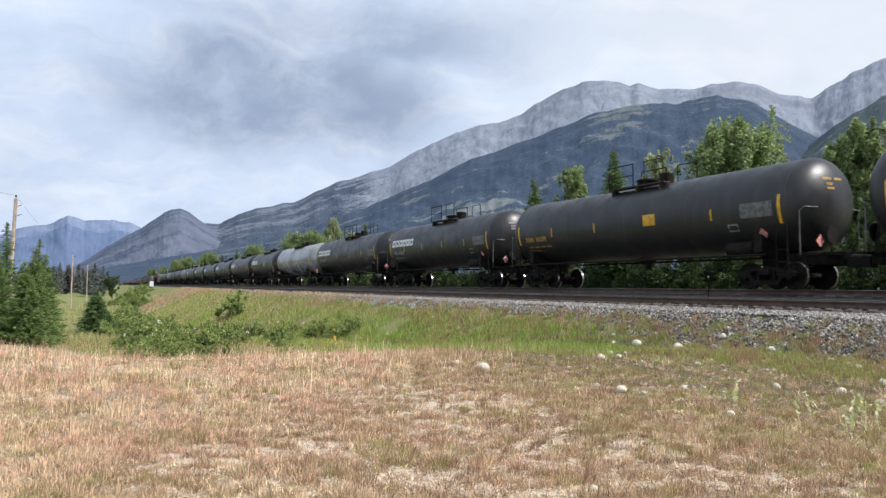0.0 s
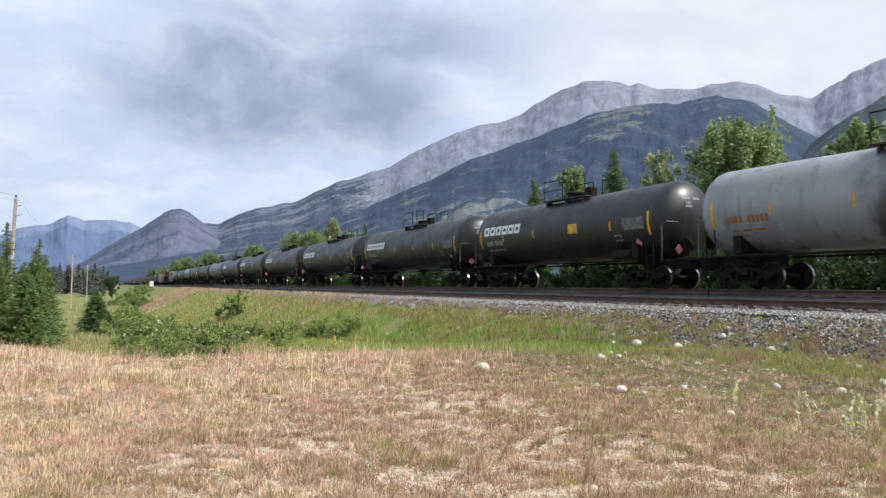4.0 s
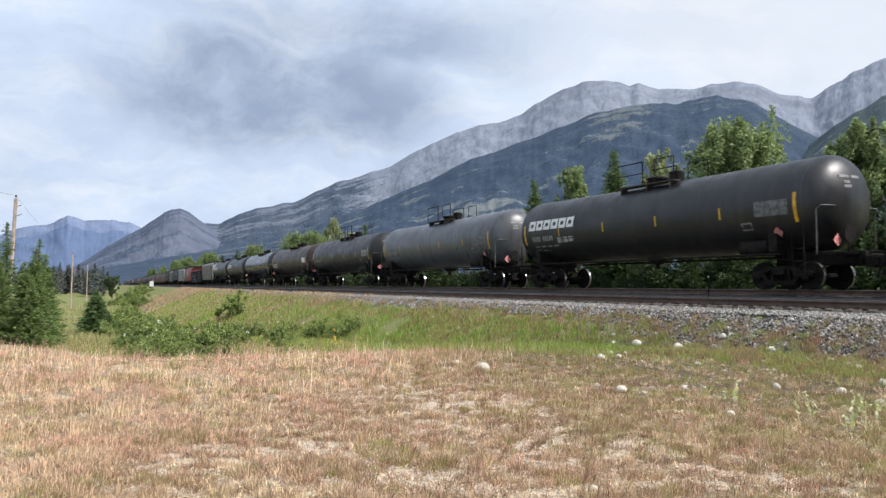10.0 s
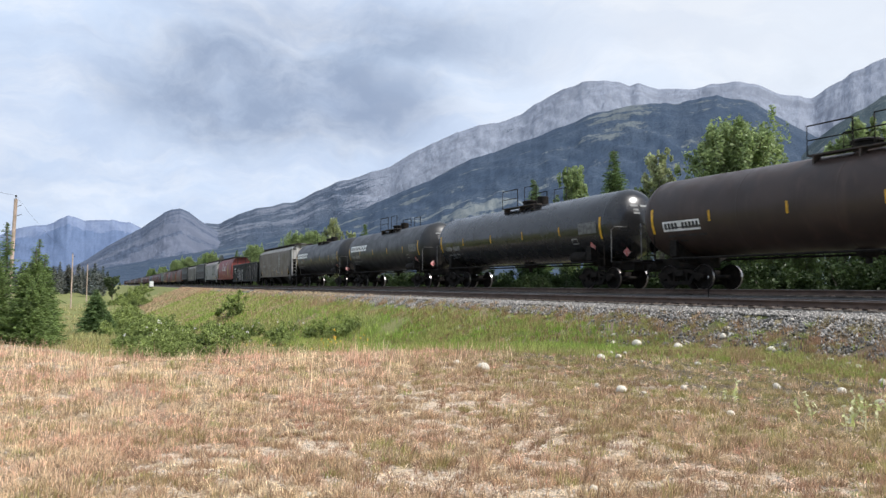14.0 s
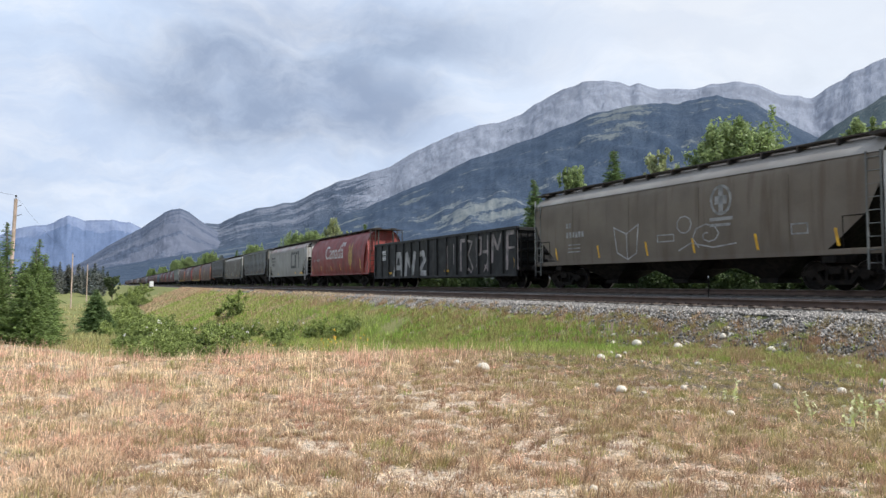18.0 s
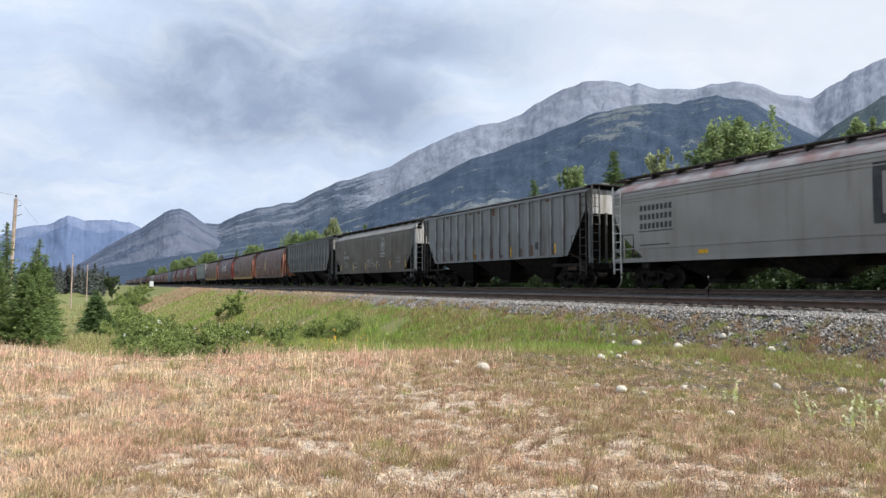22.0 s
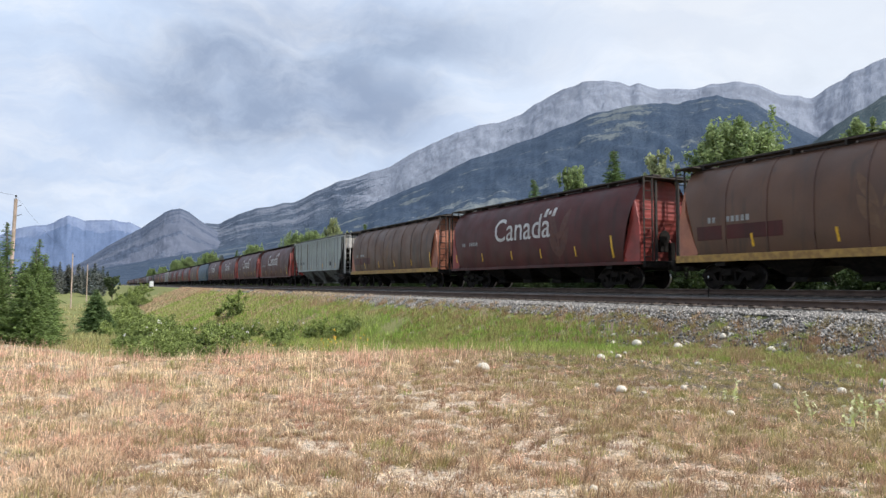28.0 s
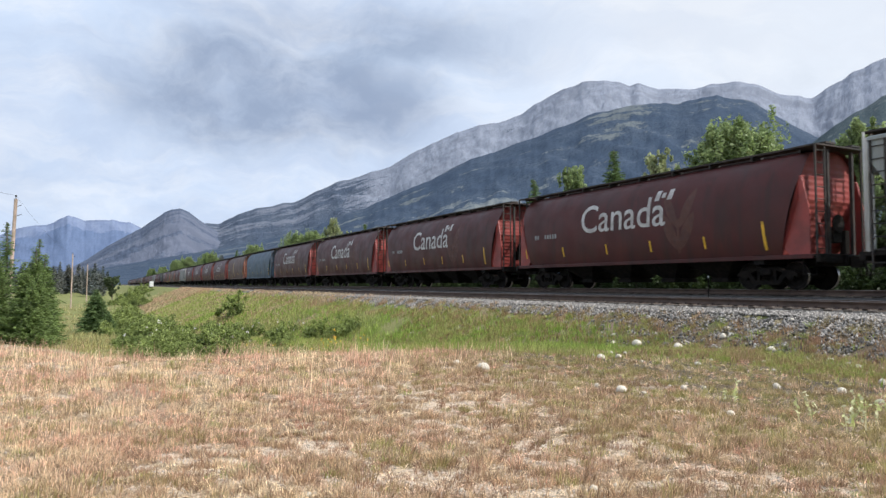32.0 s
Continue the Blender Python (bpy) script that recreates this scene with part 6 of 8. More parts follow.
def build_gondola(L):
    car = gondola(L)
    h = L / 2
    flat = lambda z: 1.482
    # broad filled shapes near the rear, thin tall outlines towards the front
    for q in stroke([(-6.2, 0.75), (-5.7, 2.25), (-5.15, 2.25), (-4.75, 0.75)], 0.42) + stroke([(-5.9, 1.35), (-4.95, 1.35)], 0.34) + \
            stroke([(-4.2, 0.75), (-4.0, 2.25), (-3.0, 0.95), (-2.65, 2.3)], 0.42) + stroke([(-2.05, 2.15), (-1.35, 2.25), (-1.1, 1.8), (-1.95, 0.95), (-0.95, 0.9)], 0.36):
        part("sprayed_patch", lay_on("sprayed_patch", [q], flat, M_GRAF, 0.012), None, car, "large pale sprayed paint")
    for q in stroke([(2.1, 1.1), (2.1, 2.5)], 0.12) + stroke([(2.95, 1.4), (2.95, 2.6)], 0.10) + stroke([(3.85, 1.0), (3.85, 2.75), (4.3, 2.75)], 0.2) + \
            stroke([(4.5, 2.75), (5.2, 2.6), (4.75, 1.9), (5.3, 1.1)], 0.14) + stroke([(5.75, 1.2), (5.75, 2.8), (6.25, 2.8), (6.2, 1.9), (5.8, 1.8)], 0.16) + \
            stroke([(6.45, 2.0), (7.0, 2.0)], 0.16) + stroke([(7.0, 1.0), (7.0, 2.85)], 0.2) + stroke([(7.45, 1.4), (7.5, 2.85), (8.0, 2.1), (8.45, 2.9), (8.5, 1.3)], 0.22) + \
            stroke([(8.95, 1.0), (9.0, 2.9), (9.9, 2.9), (9.95, 1.0)], 0.24) + stroke([(9.1, 2.1), (9.8, 2.1)], 0.12) + stroke([(6.55, 0.9), (6.9, 1.35), (7.05, 0.9), (6.65, 1.25)], 0.09) + stroke([(4.55, 0.85), (4.8, 1.1), (5.1, 0.85), (5.3, 1.1)], 0.08):
        part("sprayed_patch", lay_on("sprayed_patch", [q], flat, M_GRAFPINK, 0.012), None, car, "faded sprayed paint")
    part("number_panel", lay_on("number_panel", ring(-h + 2.0, 2.35, 0.8, 0.3, 0.04) + ring(-h + 2.0, 1.95, 0.8, 0.3, 0.04) + [rect(-h + 2.1 + k * 0.13, 2.42, 0.08, 0.16) for k in range(5)] + [rect(-h + 2.1 + k * 0.11, 2.02, 0.07, 0.16) for k in range(6)], flat, M_WHITE, 0.012), None, car, "white-framed painted bars")
    part("reflector_strip", lay_on("reflector_strip", [rect(-h + 3.5, 0.92, 0.5, 0.12), rect(h - 8.9, 0.95, 0.6, 0.13), rect(h - 0.95, 1.0, 0.13, 0.6), rect(-h + 0.7, 0.9, 0.13, 0.5)], flat, M_YELLOW, 0.014), None, car, "yellow reflective strips")
    return tagged(car, "black ribbed gondola with faded sprayed paint", "gondola car", "cars of the freight train")


def build_train():
    cars = []
    logo = dict(logo=M_WHITE, letters=M_DULL)
    for i in range(len(COUPLED)):
        if i == 0:
            c = build_tank(i, 18.3, M_BLACK, "plain black tank car on rails", letters=M_DULL)
        elif i == 1:
            c = build_tank(i, 18.3, M_BLACK, "black tank car with gold lettering bars and yellow square", square=True, letters=M_GOLD, head=M_GOLD)
        elif i in (2, 15, 16):
            c = build_tank(i, 16.9, M_BLACK, "short black tank car with white name blocks", **logo)
        elif i == 5:
            c = build_tank(i, 16.3, M_BLACK, "short black tank car with white blocks and yellow square", square=True, **logo)
        elif i == 4:
            c = build_tank(i, 16.5, M_WHITE_TANK, "dirty white tank car with a dark stain round its middle", letters=M_RUSTLET, panel=M_DULL)
        elif i == 10:
            c = build_tank(i, 18.3, M_BLACK, "black tank car with white blocks and sprayed patches", tag=True, **logo)
        elif i == 11:
            c = build_tank(i, 18.3, M_GREY_TANK, "grey tank car with dark streaks", letters=M_DULL)
        elif i == 12:
            c = build_tank(i, 18.3, M_BLACK, "plain black tank car", letters=M_DULL, panel=M_DULL)
        elif i == 13:
            c = build_tank(i, 18.3, M_BROWN_TANK, "dark brown tank car with white panels", letters=M_DARKLET, plate=True, panel=M_WHITE, head=M_WHITE)
        elif i == 14:
            c = build_tank(i, 18.3, M_GLOSSBLACK, "glossy black tank car", letters=M_DULL, letters_z=2.2)
        elif i < 17:
            c = build_tank(i, 18.3, M_BLACK, "black tank car with white name blocks", **logo)
        elif i in (17, 22):
            c = build_flow(i, 18.3, False)
        elif i == 18:
            c = build_gondola(21.2)
        elif i == 19:
            c = build_round(i, 17.5, M_RED, M_ENDRED, "bright red grain hopper with white word and gold wheat mark", wheat_on=1)
        elif i in (20, 39, 47, 55):
            c = build_flow(i, 18.3, True)
        elif i in (21, 44):
            c = build_ribbed(i, 18.1, "grey")
        elif i in (23, 60):
            c = build_ribbed(i, 18.1, "dark")
        elif i == 28:
            c = build_ribbed(i, 18.1, "pale")
        elif i in (24, 34, 41, 50, 64):
            c = build_round(i, 17.5, M_BROWN, M_ENDTAN, "brown grain hopper with pale wheat mark", "plain", wheat_on=1)
        elif i in (25, 27, 42, 52, 53):
            c = build_round(i, 17.5, M_TAN, M_ENDTAN, "tan grain hopper with a dull yellow sill", "plain", sill=M_GOLD, ribs=True)
        elif i == 33:
            c = build_round(i, 17.5, M_BLUE, M_BLUE, "faded blue grain hopper", "plain")
        else:
            c = build_round(i, 17.5, M_MAROON, M_ENDRED, "maroon grain hopper with white word and red end")
        cars.append(c)
    return cars


TRAIN = build_train()

# ---- plants: materials ----
M_BARK = mat("grey_bark", (0.20, 0.17, 0.14), 0.9, second=(0.10, 0.08, 0.065), scale=4, bump=0.6, bump_scale=12)
M_PALEBARK = mat("pale_poplar_bark", (0.42, 0.38, 0.30), 0.85, second=(0.22, 0.19, 0.15), scale=3, bump=0.4, bump_scale=12)
M_POPLAR = mat("poplar_leaves", (0.33, 0.405, 0.18), 0.5, second=(0.23, 0.295, 0.125), scale=0.9, per_island=0.45, spec=0.22, through_light=0.45)
M_YELLOWLEAF = mat("yellowish_leaves", (0.44, 0.47, 0.26), 0.5, second=(0.30, 0.34, 0.17), scale=0.9, per_island=0.45, spec=0.22, through_light=0.45)
M_SPRUCE = mat("spruce_needles", (0.16, 0.23, 0.085), 0.6, second=(0.10, 0.155, 0.06), scale=1.2, per_island=0.4, spec=0.22, through_light=0.3)
M_PINE = mat("pine_needles", (0.23, 0.31, 0.105), 0.6, second=(0.135, 0.19, 0.065), scale=1.0, per_island=0.4, spec=0.22, through_light=0.35)
M_SHRUB = mat("shrub_leaves", (0.28, 0.335, 0.105), 0.55, second=(0.17, 0.215, 0.068), scale=1.3, per_island=0.45, spec=0.22, through_light=0.3)
M_DARKLEAF = mat("dark_tree_leaves", (0.14, 0.18, 0.085), 0.6, second=(0.085, 0.115, 0.055), scale=0.8, per_island=0.4, spec=0.22, through_light=0.25)
# shrub green darkened: the shade beyond the train is put into this colour
M_SHADED_LEAF = mat("shaded_thicket_leaves", (0.050, 0.076, 0.024), 0.55, second=(0.030, 0.050, 0.016), scale=0.8, per_island=0.45, spec=0.22, through_light=0.25)
# conifer green lifted towards grey: distance haze is put into the colour
M_FARWOOD = mat("hazed_conifers", (0.085, 0.103, 0.092), 0.8, second=(0.105, 0.108, 0.092), scale=0.05, per_island=0.35)
M_STRAW = mat("dry_straw", (0.86, 0.70, 0.46), 0.7, second=(0.80, 0.54, 0.39), scale=0.9, spread=(0.42, 0.6), per_island=0.6, spec=0.22, through_light=0.3)
M_TUFT = mat("dry_tuft", (0.62, 0.475, 0.30), 0.75, second=(0.44, 0.295, 0.18), scale=4.0, spread=(0.42, 0.58), per_island=0.65, spec=0.22, through_light=0.25)
M_BROWNTUFT = mat("brown_tuft", (0.43, 0.265, 0.175), 0.75, second=(0.32, 0.205, 0.13), scale=3.0, per_island=0.5, spec=0.22, through_light=0.2)
M_BANKSTRAW = mat("bank_dry_grass", (0.54, 0.42, 0.26), 0.7, second=(0.52, 0.33, 0.22), scale=0.25, per_island=0.4, spec=0.22, through_light=0.3)
M_REDGRASS = mat("reddish_stalks", (0.66, 0.36, 0.25), 0.7, second=(0.72, 0.46, 0.33), scale=2.0, per_island=0.4, spec=0.22, through_light=0.3)
M_GREENGRASS = mat("green_grass", (0.30, 0.41, 0.085), 0.6, second=(0.40, 0.41, 0.14), scale=0.35, per_island=0.35, spec=0.22, through_light=0.35)
M_MEADOW = mat("meadow_grass_blades", (0.37, 0.37, 0.15), 0.65, second=(0.45, 0.37, 0.20), scale=0.12, per_island=0.35, spec=0.22, through_light=0.3)
M_OLIVEGRASS = mat("olive_grass", (0.40, 0.375, 0.14), 0.7, second=(0.36, 0.265, 0.14), scale=1.2, per_island=0.55, spec=0.22, through_light=0.3)
M_RUSSET = mat("russet_weed", (0.45, 0.29, 0.17), 0.7, second=(0.36, 0.30, 0.14), scale=1.5, per_island=0.4, spec=0.22, through_light=0.3)
M_WEED = mat("pale_weed", (0.58, 0.62, 0.26), 0.6, second=(0.80, 0.78, 0.55), scale=9, per_island=0.3, spec=0.22, through_light=0.3)
M_PETAL = mat("white_petals", (0.80, 0.74, 0.72), 0.6, per_island=0.15)
M_YPETAL = mat("yellow_petals", (0.80, 0.50, 0.03), 0.6, per_island=0.2)
M_ROCK = mat("pale_field_stone", (0.74, 0.68, 0.57), 0.85, second=(0.56, 0.50, 0.40), scale=7, per_object=0.15, bump=0.4, bump_scale=18, fine=0.12)
M_CHIP = mat("pale_gravel", (0.62, 0.54, 0.45), 0.9, second=(0.42, 0.37, 0.31), scale=20, per_island=0.4)
M_PLASTICWHITE = mat("white_cabinet_paint", (0.80, 0.80, 0.78), 0.5, second=(0.62, 0.62, 0.60), scale=4)
M_POLE = mat("weathered_pole", (0.56, 0.42, 0.35), 0.85, second=(0.40, 0.31, 0.24), scale=3, streak=(0.25, 0.19, 0.14), fine=0.2)


def quads(centres, size, r, stretch=1.6, up=0.35):
    """Small leaf-shaped quads in random attitudes."""
    n = len(centres)
    a = r.normal(size=(n, 3))
    a[:, 2] *= up * 2
    a /= np.linalg.norm(a, axis=1)[:, None]
    b = r.normal(size=(n, 3))
    b -= a * (a * b).sum(1)[:, None]
    b /= np.linalg.norm(b, axis=1)[:, None]
    s = size * r.uniform(0.6, 1.3, (n, 1))
    a, b = a * s * stretch * 0.5, b * s * 0.5
    v = np.stack([centres - a, centres + b * 0.9 - a * 0.1, centres + a, centres - b * 0.9 - a * 0.1], 1)
    return v.reshape(-1, 3)


def quad_faces(n):
    return (np.arange(n)[:, None] * 4 + np.arange(4)[None]).astype(int)


def leafy(name, label, h, w, seed, leaves, bark, clumps=70, per=110, leaf=0.13, base=0.12, tall=1.0, lean=0.0, stems=1, puff=1.0, rise=(0.8, 1.7)):
    """A broad-leaved tree: tapered trunk, rising limbs, and a crown of separate leaf clumps with gaps between."""
    r = np.random.RandomState(seed)
    t = thing(name, label, "tree" if h > 3 else "shrub")
    g = Geo()
    tips = []
    for st in range(stems):
        sx, sy = r.uniform(-0.12, 0.12, 2) * w * (stems > 1) * 1.5
        bend = r.uniform(-0.04, 0.04, 2) * h
        trunk = [(sx * k / 6 + bend[0] * math.sin(k / 6 * 2.5) + lean * h * k / 6, sy * k / 6 + bend[1] * math.sin(k / 6 * 2), h * 0.93 * k / 6 - 0.15 * (k == 0)) for k in range(7)]
        rad = [0.022 * h * (1 - k / 6.6) / math.sqrt(stems) for k in range(7)]
        g.tube(trunk, rad, 7)
        limbs = max(6, int(clumps / 4 / stems))
        for k in range(limbs):
            f = base + (0.95 - base) * (k + r.uniform(0, 1)) / limbs
            i = min(5, int(f * 6))
            p = np.array(trunk[i]) * (1 - (f * 6 - i)) + np.array(trunk[i + 1]) * (f * 6 - i)
            ang = r.uniform(0, 2 * np.pi)
            prof = math.sin(math.pi * min(1, max(0.05, (f - base * 0.6) / (1.02 - base * 0.6))) ** 0.75) ** 0.7
            reach = w * prof * r.uniform(0.55, 1.05)
            q = p + np.array([reach * math.cos(ang), reach * math.sin(ang), reach * r.uniform(*rise)])
            m = (p + q) / 2 + np.array([0, 0, reach * 0.06])
            g.tube([tuple(p), tuple(m), tuple(q)], [0.35 * rad[i] + 0.006, 0.22 * rad[i] + 0.005, 0.006], 5)
            tips += [(p * (1 - u) + q * u) for u in (0.45, 0.75, 1.0, 1.12)]
        tips.append(np.array(trunk[-1]))
    part("trunk", g, bark, t)
    tips = np.array(tips)
    pick = tips[r.choice(len(tips), clumps, replace=len(tips) < clumps)] + r.normal(size=(clumps, 3)) * w * 0.09
    size = (r.uniform(0.07, 0.16, clumps) * w + 0.03 * w) * puff
    c = np.repeat(pick, per, 0)
    d = r.normal(size=(clumps * per, 3))
    d /= np.linalg.norm(d, axis=1)[:, None]
    d *= (r.uniform(0, 1, (clumps * per, 1)) ** 0.45) * np.repeat(size, per)[:, None]
    d[:, 2] *= 1.25 * tall
    c = c + d
    c = c[c[:, 2] > 0.03 * h]
    part("crown", array_mesh("crown", quads(c, leaf, r), quad_faces(len(c)), leaves), None, t, "leafy crown of separate clumps")
    return t


def shrub(name, label, h, w, seed, leaves, clumps, per, leaf, lean=0.0):
    """A low dense shrub: a ragged dome of leaf clumps on thin stems, leafy to the ground."""
    r = np.random.RandomState(seed)
    t = thing(name, label, "shrub")
    g = Geo()
    ang = r.uniform(0, 2 * np.pi, clumps)
    rad = w * r.uniform(0.1, 1, clumps) ** 0.6
    top = h * np.sqrt(np.clip(1 - (rad / w) ** 2, 0.05, 1)) * (0.8 + 0.3 * np.sin(3 * ang + seed))
    z = top * r.uniform(0.15, 1, clumps) ** 0.7
    pick = np.stack([rad * np.cos(ang) + lean * z, rad * np.sin(ang), z], 1)
    for k in range(0, clumps, 4):
        p = pick[k]
        g.tube([(p[0] * 0.15, p[1] * 0.15, -0.1), (p[0] * 0.6, p[1] * 0.6, p[2] * 0.6), tuple(p)], [0.02, 0.012, 0.005], 4)
    part("stems", g, M_BARK, t)
    size = r.uniform(0.10, 0.24, clumps) * w
    c = np.repeat(pick, per, 0)
    d = r.normal(size=(clumps * per, 3))
    d /= np.linalg.norm(d, axis=1)[:, None]
    d *= (r.uniform(0, 1, (clumps * per, 1)) ** 0.5) * np.repeat(size, per)[:, None] * np.array([1, 1, 1.15])
    c = c + d
    c = c[c[:, 2] > 0]
    part("foliage", array_mesh("foliage", quads(c, leaf, r), quad_faces(len(c)), leaves), None, t, "ragged leafy mass")
    return t


def conifer(name, label, h, w, seed, needles, levels=34, arms=9, spray=7, droop=0.25, open_=0.0):
    """A conifer: straight trunk and whorls of boughs that carry needle sprays."""
    r = np.random.RandomState(seed)
    t = thing(name, label, "tree")
    part("trunk", Geo().tube([(0, 0, -0.2), (0.01 * h, 0, h * 0.5), (0, 0, h * 0.98)], [0.018 * h, 0.011 * h, 0.004 * h], 7), M_BARK, t)
    cs, dirs, sz = [], [], []
    boughs = Geo()
    for k in range(levels):
        f = (k + 0.4) / levels
        z0 = h * (0.03 + 0.95 * f)
        reach0 = w * (1 - f) ** 0.85 * (0.9 + 0.1 * math.sin(k * 1.7)) + 0.03 * w
        for j in range(arms if f < 0.85 else 5):
            if r.rand() < open_:
                continue
            ang = r.uniform(0, 2 * np.pi)
            reach = reach0 * r.uniform(0.6, 1.18)
            rise = 0.15 - droop + 0.5 * f
            steps = max(3, int(spray * (0.4 + (1 - f))))
            if j % 3 == 0 and f < 0.8:
                boughs.tube([(0, 0, z0), (reach * 0.8 * math.cos(ang), reach * 0.8 * math.sin(ang), z0 + reach * 0.8 * rise)], [0.008 * h * (1 - f) + 0.006, 0.004], 3)
            for q in range(steps):
                u = (q + 0.6) / steps
                p = np.array([reach * u * math.cos(ang), reach * u * math.sin(ang), z0 + reach * u * rise - 0.10 * reach * u * u])
                for _ in range(3):
                    cs.append(p + r.normal(size=3) * 0.035 * w)
                    side = ang + r.uniform(-1.1, 1.1)
                    dirs.append((math.cos(side), math.sin(side), r.uniform(-0.35, 0.3)))
                    sz.append((0.16 + 0.10 * (1 - u)) * w * (0.35 + 0.65 * (1 - f)) * r.uniform(0.7, 1.2) + 0.03 * w)
    cs, a, sz = np.array(cs), np.array(dirs), np.array(sz)[:, None]
    n = len(cs)
    a /= np.linalg.norm(a, axis=1)[:, None]
    b = r.normal(size=(n, 3))
    b -= a * (a * b).sum(1)[:, None]
    b /= np.linalg.norm(b, axis=1)[:, None]
    a, b = a * sz * 0.80, b * sz * 0.12
    v = np.stack([cs - a * 0.5, cs + b, cs + a, cs - b], 1).reshape(-1, 3)
    part("branchwork", boughs, M_BARK, t)
    part("needles", array_mesh("needles", v, quad_faces(n), needles), None, t, "dense needle sprays")
    return t


def stand(ob, x, y, turn=0.0, scale=1.0, sink=0.05, label=""):
    ob.matrix_basis = Matrix.Translation((x, y, float(ground_z(x, y)) - sink)) @ Matrix.Rotation(turn, 4, "Z") @ Matrix.Scale(scale, 4)
    return tagged(ob, label)


def again(ob, x, y, turn, scale, label=""):
    c = copy_thing(ob, Matrix.Identity(4))
    return stand(c, x, y, turn, scale, label=label)


# trees beyond the line
poplar = stand(leafy("poplar_tree", "broad green poplar with a full leafy crown", 11.3, 2.8, 3, M_POPLAR, M_BARK, 950, 46, 0.15, 0.02, tall=1.9, stems=5, puff=0.72, rise=(0.7, 1.5)), 17.3, 41.3)
again(poplar, 18.9, 37.7, 1.2, 0.62, "young green poplar between taller trees")
again(poplar, 24.5, 33.0, 5.0, 0.8, "tall green poplar beyond the tracks")
again(poplar, 28.0, 31.0, 0.5, 0.9, "tall green poplar beyond the tracks")
thin = stand(leafy("thin_poplar", "thin yellowish poplar showing its pale trunk", 11.6, 1.45, 5, M_YELLOWLEAF, M_PALEBARK, 300, 36, 0.15, 0.05, tall=1.6, puff=0.8, rise=(1.1, 2.2)), 13.9, 44.0, scale=0.9)
narrow = stand(leafy("aspen_tree", "narrow grey-green aspen beyond the tracks", 12.2, 1.5, 6, M_POPLAR, M_BARK, 460, 40, 0.16, 0.02, tall=1.8, puff=0.8, rise=(1.1, 2.4)), 9.8, 54.1, scale=0.9)
for x, y, q, turn in ((19.7, 34.8, 0.74, 2.0), (21.3, 34.6, 0.84, 4.0), (22.6, 34.9, 0.78, 1.0), (21.9, 33.6, 0.55, 5.0)):
    again(narrow, x, y, turn, q, "slender green poplar beyond the tracks")
again(narrow, 12.5, 45.2, 1.0, 0.66, "low aspen thicket beside a taller tree")
again(narrow, 15.3, 42.9, 2.2, 0.62, "low aspen thicket beside a taller tree")
again(narrow, 11.0, 50.5, 3.2, 0.55, "low aspen thicket beside a taller tree")
spruce = stand(conifer("spruce_tree", "slender dark green spruce", 11.0, 2.5, 7, M_SPRUCE, 46, 13, 9), 11.8, 48.1)
again(spruce, 7.4, 56.7, 1.3, 0.93, "slim dark green spruce")
again(spruce, -11.3, 101.4, 0.4, 0.98, "slim dark green spruce far down the line")
again(poplar, -23.4, 126.8, 0.7, 1.0, "green poplar far down the line")
again(poplar, -29.8, 144.6, 2.9, 1.08, "green poplar far down the line")
again(thin, -18.6, 121.0, 1.9, 1.18, "yellowish poplar far down the line")
again(thin, -15.6, 116.0, 4.0, 0.95, "yellowish poplar far down the line")
again(poplar, -51.2, 190.5, 1.1, 1.10, "green poplar far down the line")
again(poplar, -46.0, 186.5, 3.3, 0.92, "green poplar far down the line")
for s0, back, turn, q in ((470, 18, 0.4, 1.5), (440, 17, 2.4, 1.35), (420, 20, 4.0, 1.5), (340, 18, 1.0, 0.95), (300, 16, 3.0, 0.9), (270, 17, 5.0, 0.85)):
    x, y, _ = on_line(s0, -back)
    again(poplar, float(x), float(y), turn, q, "green poplar far down the line")
rt = random.Random(12)
for k in range(26):
    s = 215 + k * 24 + rt.uniform(-8, 8)
    x, y, _ = on_line(s, -14 - rt.uniform(0, 16))
    again(poplar if rt.random() < 0.5 else spruce, float(x), float(y), rt.uniform(0, 6), rt.uniform(0.85, 1.5), "green tree in the wood beside the line")

# conifers below the verge
pine = stand(conifer("young_pine", "bushy yellow-green young pine", 5.3, 1.35, 8, M_PINE, 32, 15, 8, -0.15), -20.3, 35.0, sink=0.2)
again(pine, -19.4, 32.6, 2.0, 0.80, "bushy yellow-green young pine")
again(pine, -18.7, 32.0, 4.0, 0.62, "small bushy young pine")
again(pine, -20.9, 32.0, 1.0, 0.86, "bushy yellow-green young pine")
again(pine, -22.8, 33.0, 5.2, 0.95, "bushy yellow-green young pine")
again(pine, -21.6, 34.0, 0.3, 0.98, "bushy yellow-green young pine")
again(pine, -19.6, 34.0, 3.3, 0.72, "bushy yellow-green young pine")
again(pine, -22.4, 39.5, 5.2, 1.0, "bushy yellow-green young pine")
dark = stand(conifer("dark_spruce", "dark pointed spruce behind younger pines", 6.9, 1.35, 9, M_SPRUCE), -22.6, 36.3, sink=0.2)
again(dark, -23.6, 41.0, 2.0, 0.92, "dark pointed spruce behind younger pines")
small = stand(conifer("small_spruce", "small full spruce in the meadow", 4.3, 1.95, 10, M_SPRUCE, 34, 20, 9), -29.05, 59.0, scale=0.88, sink=0.1)
again(small, -26.6, 56.0, 2.0, 0.42, "very small spruce in the meadow")
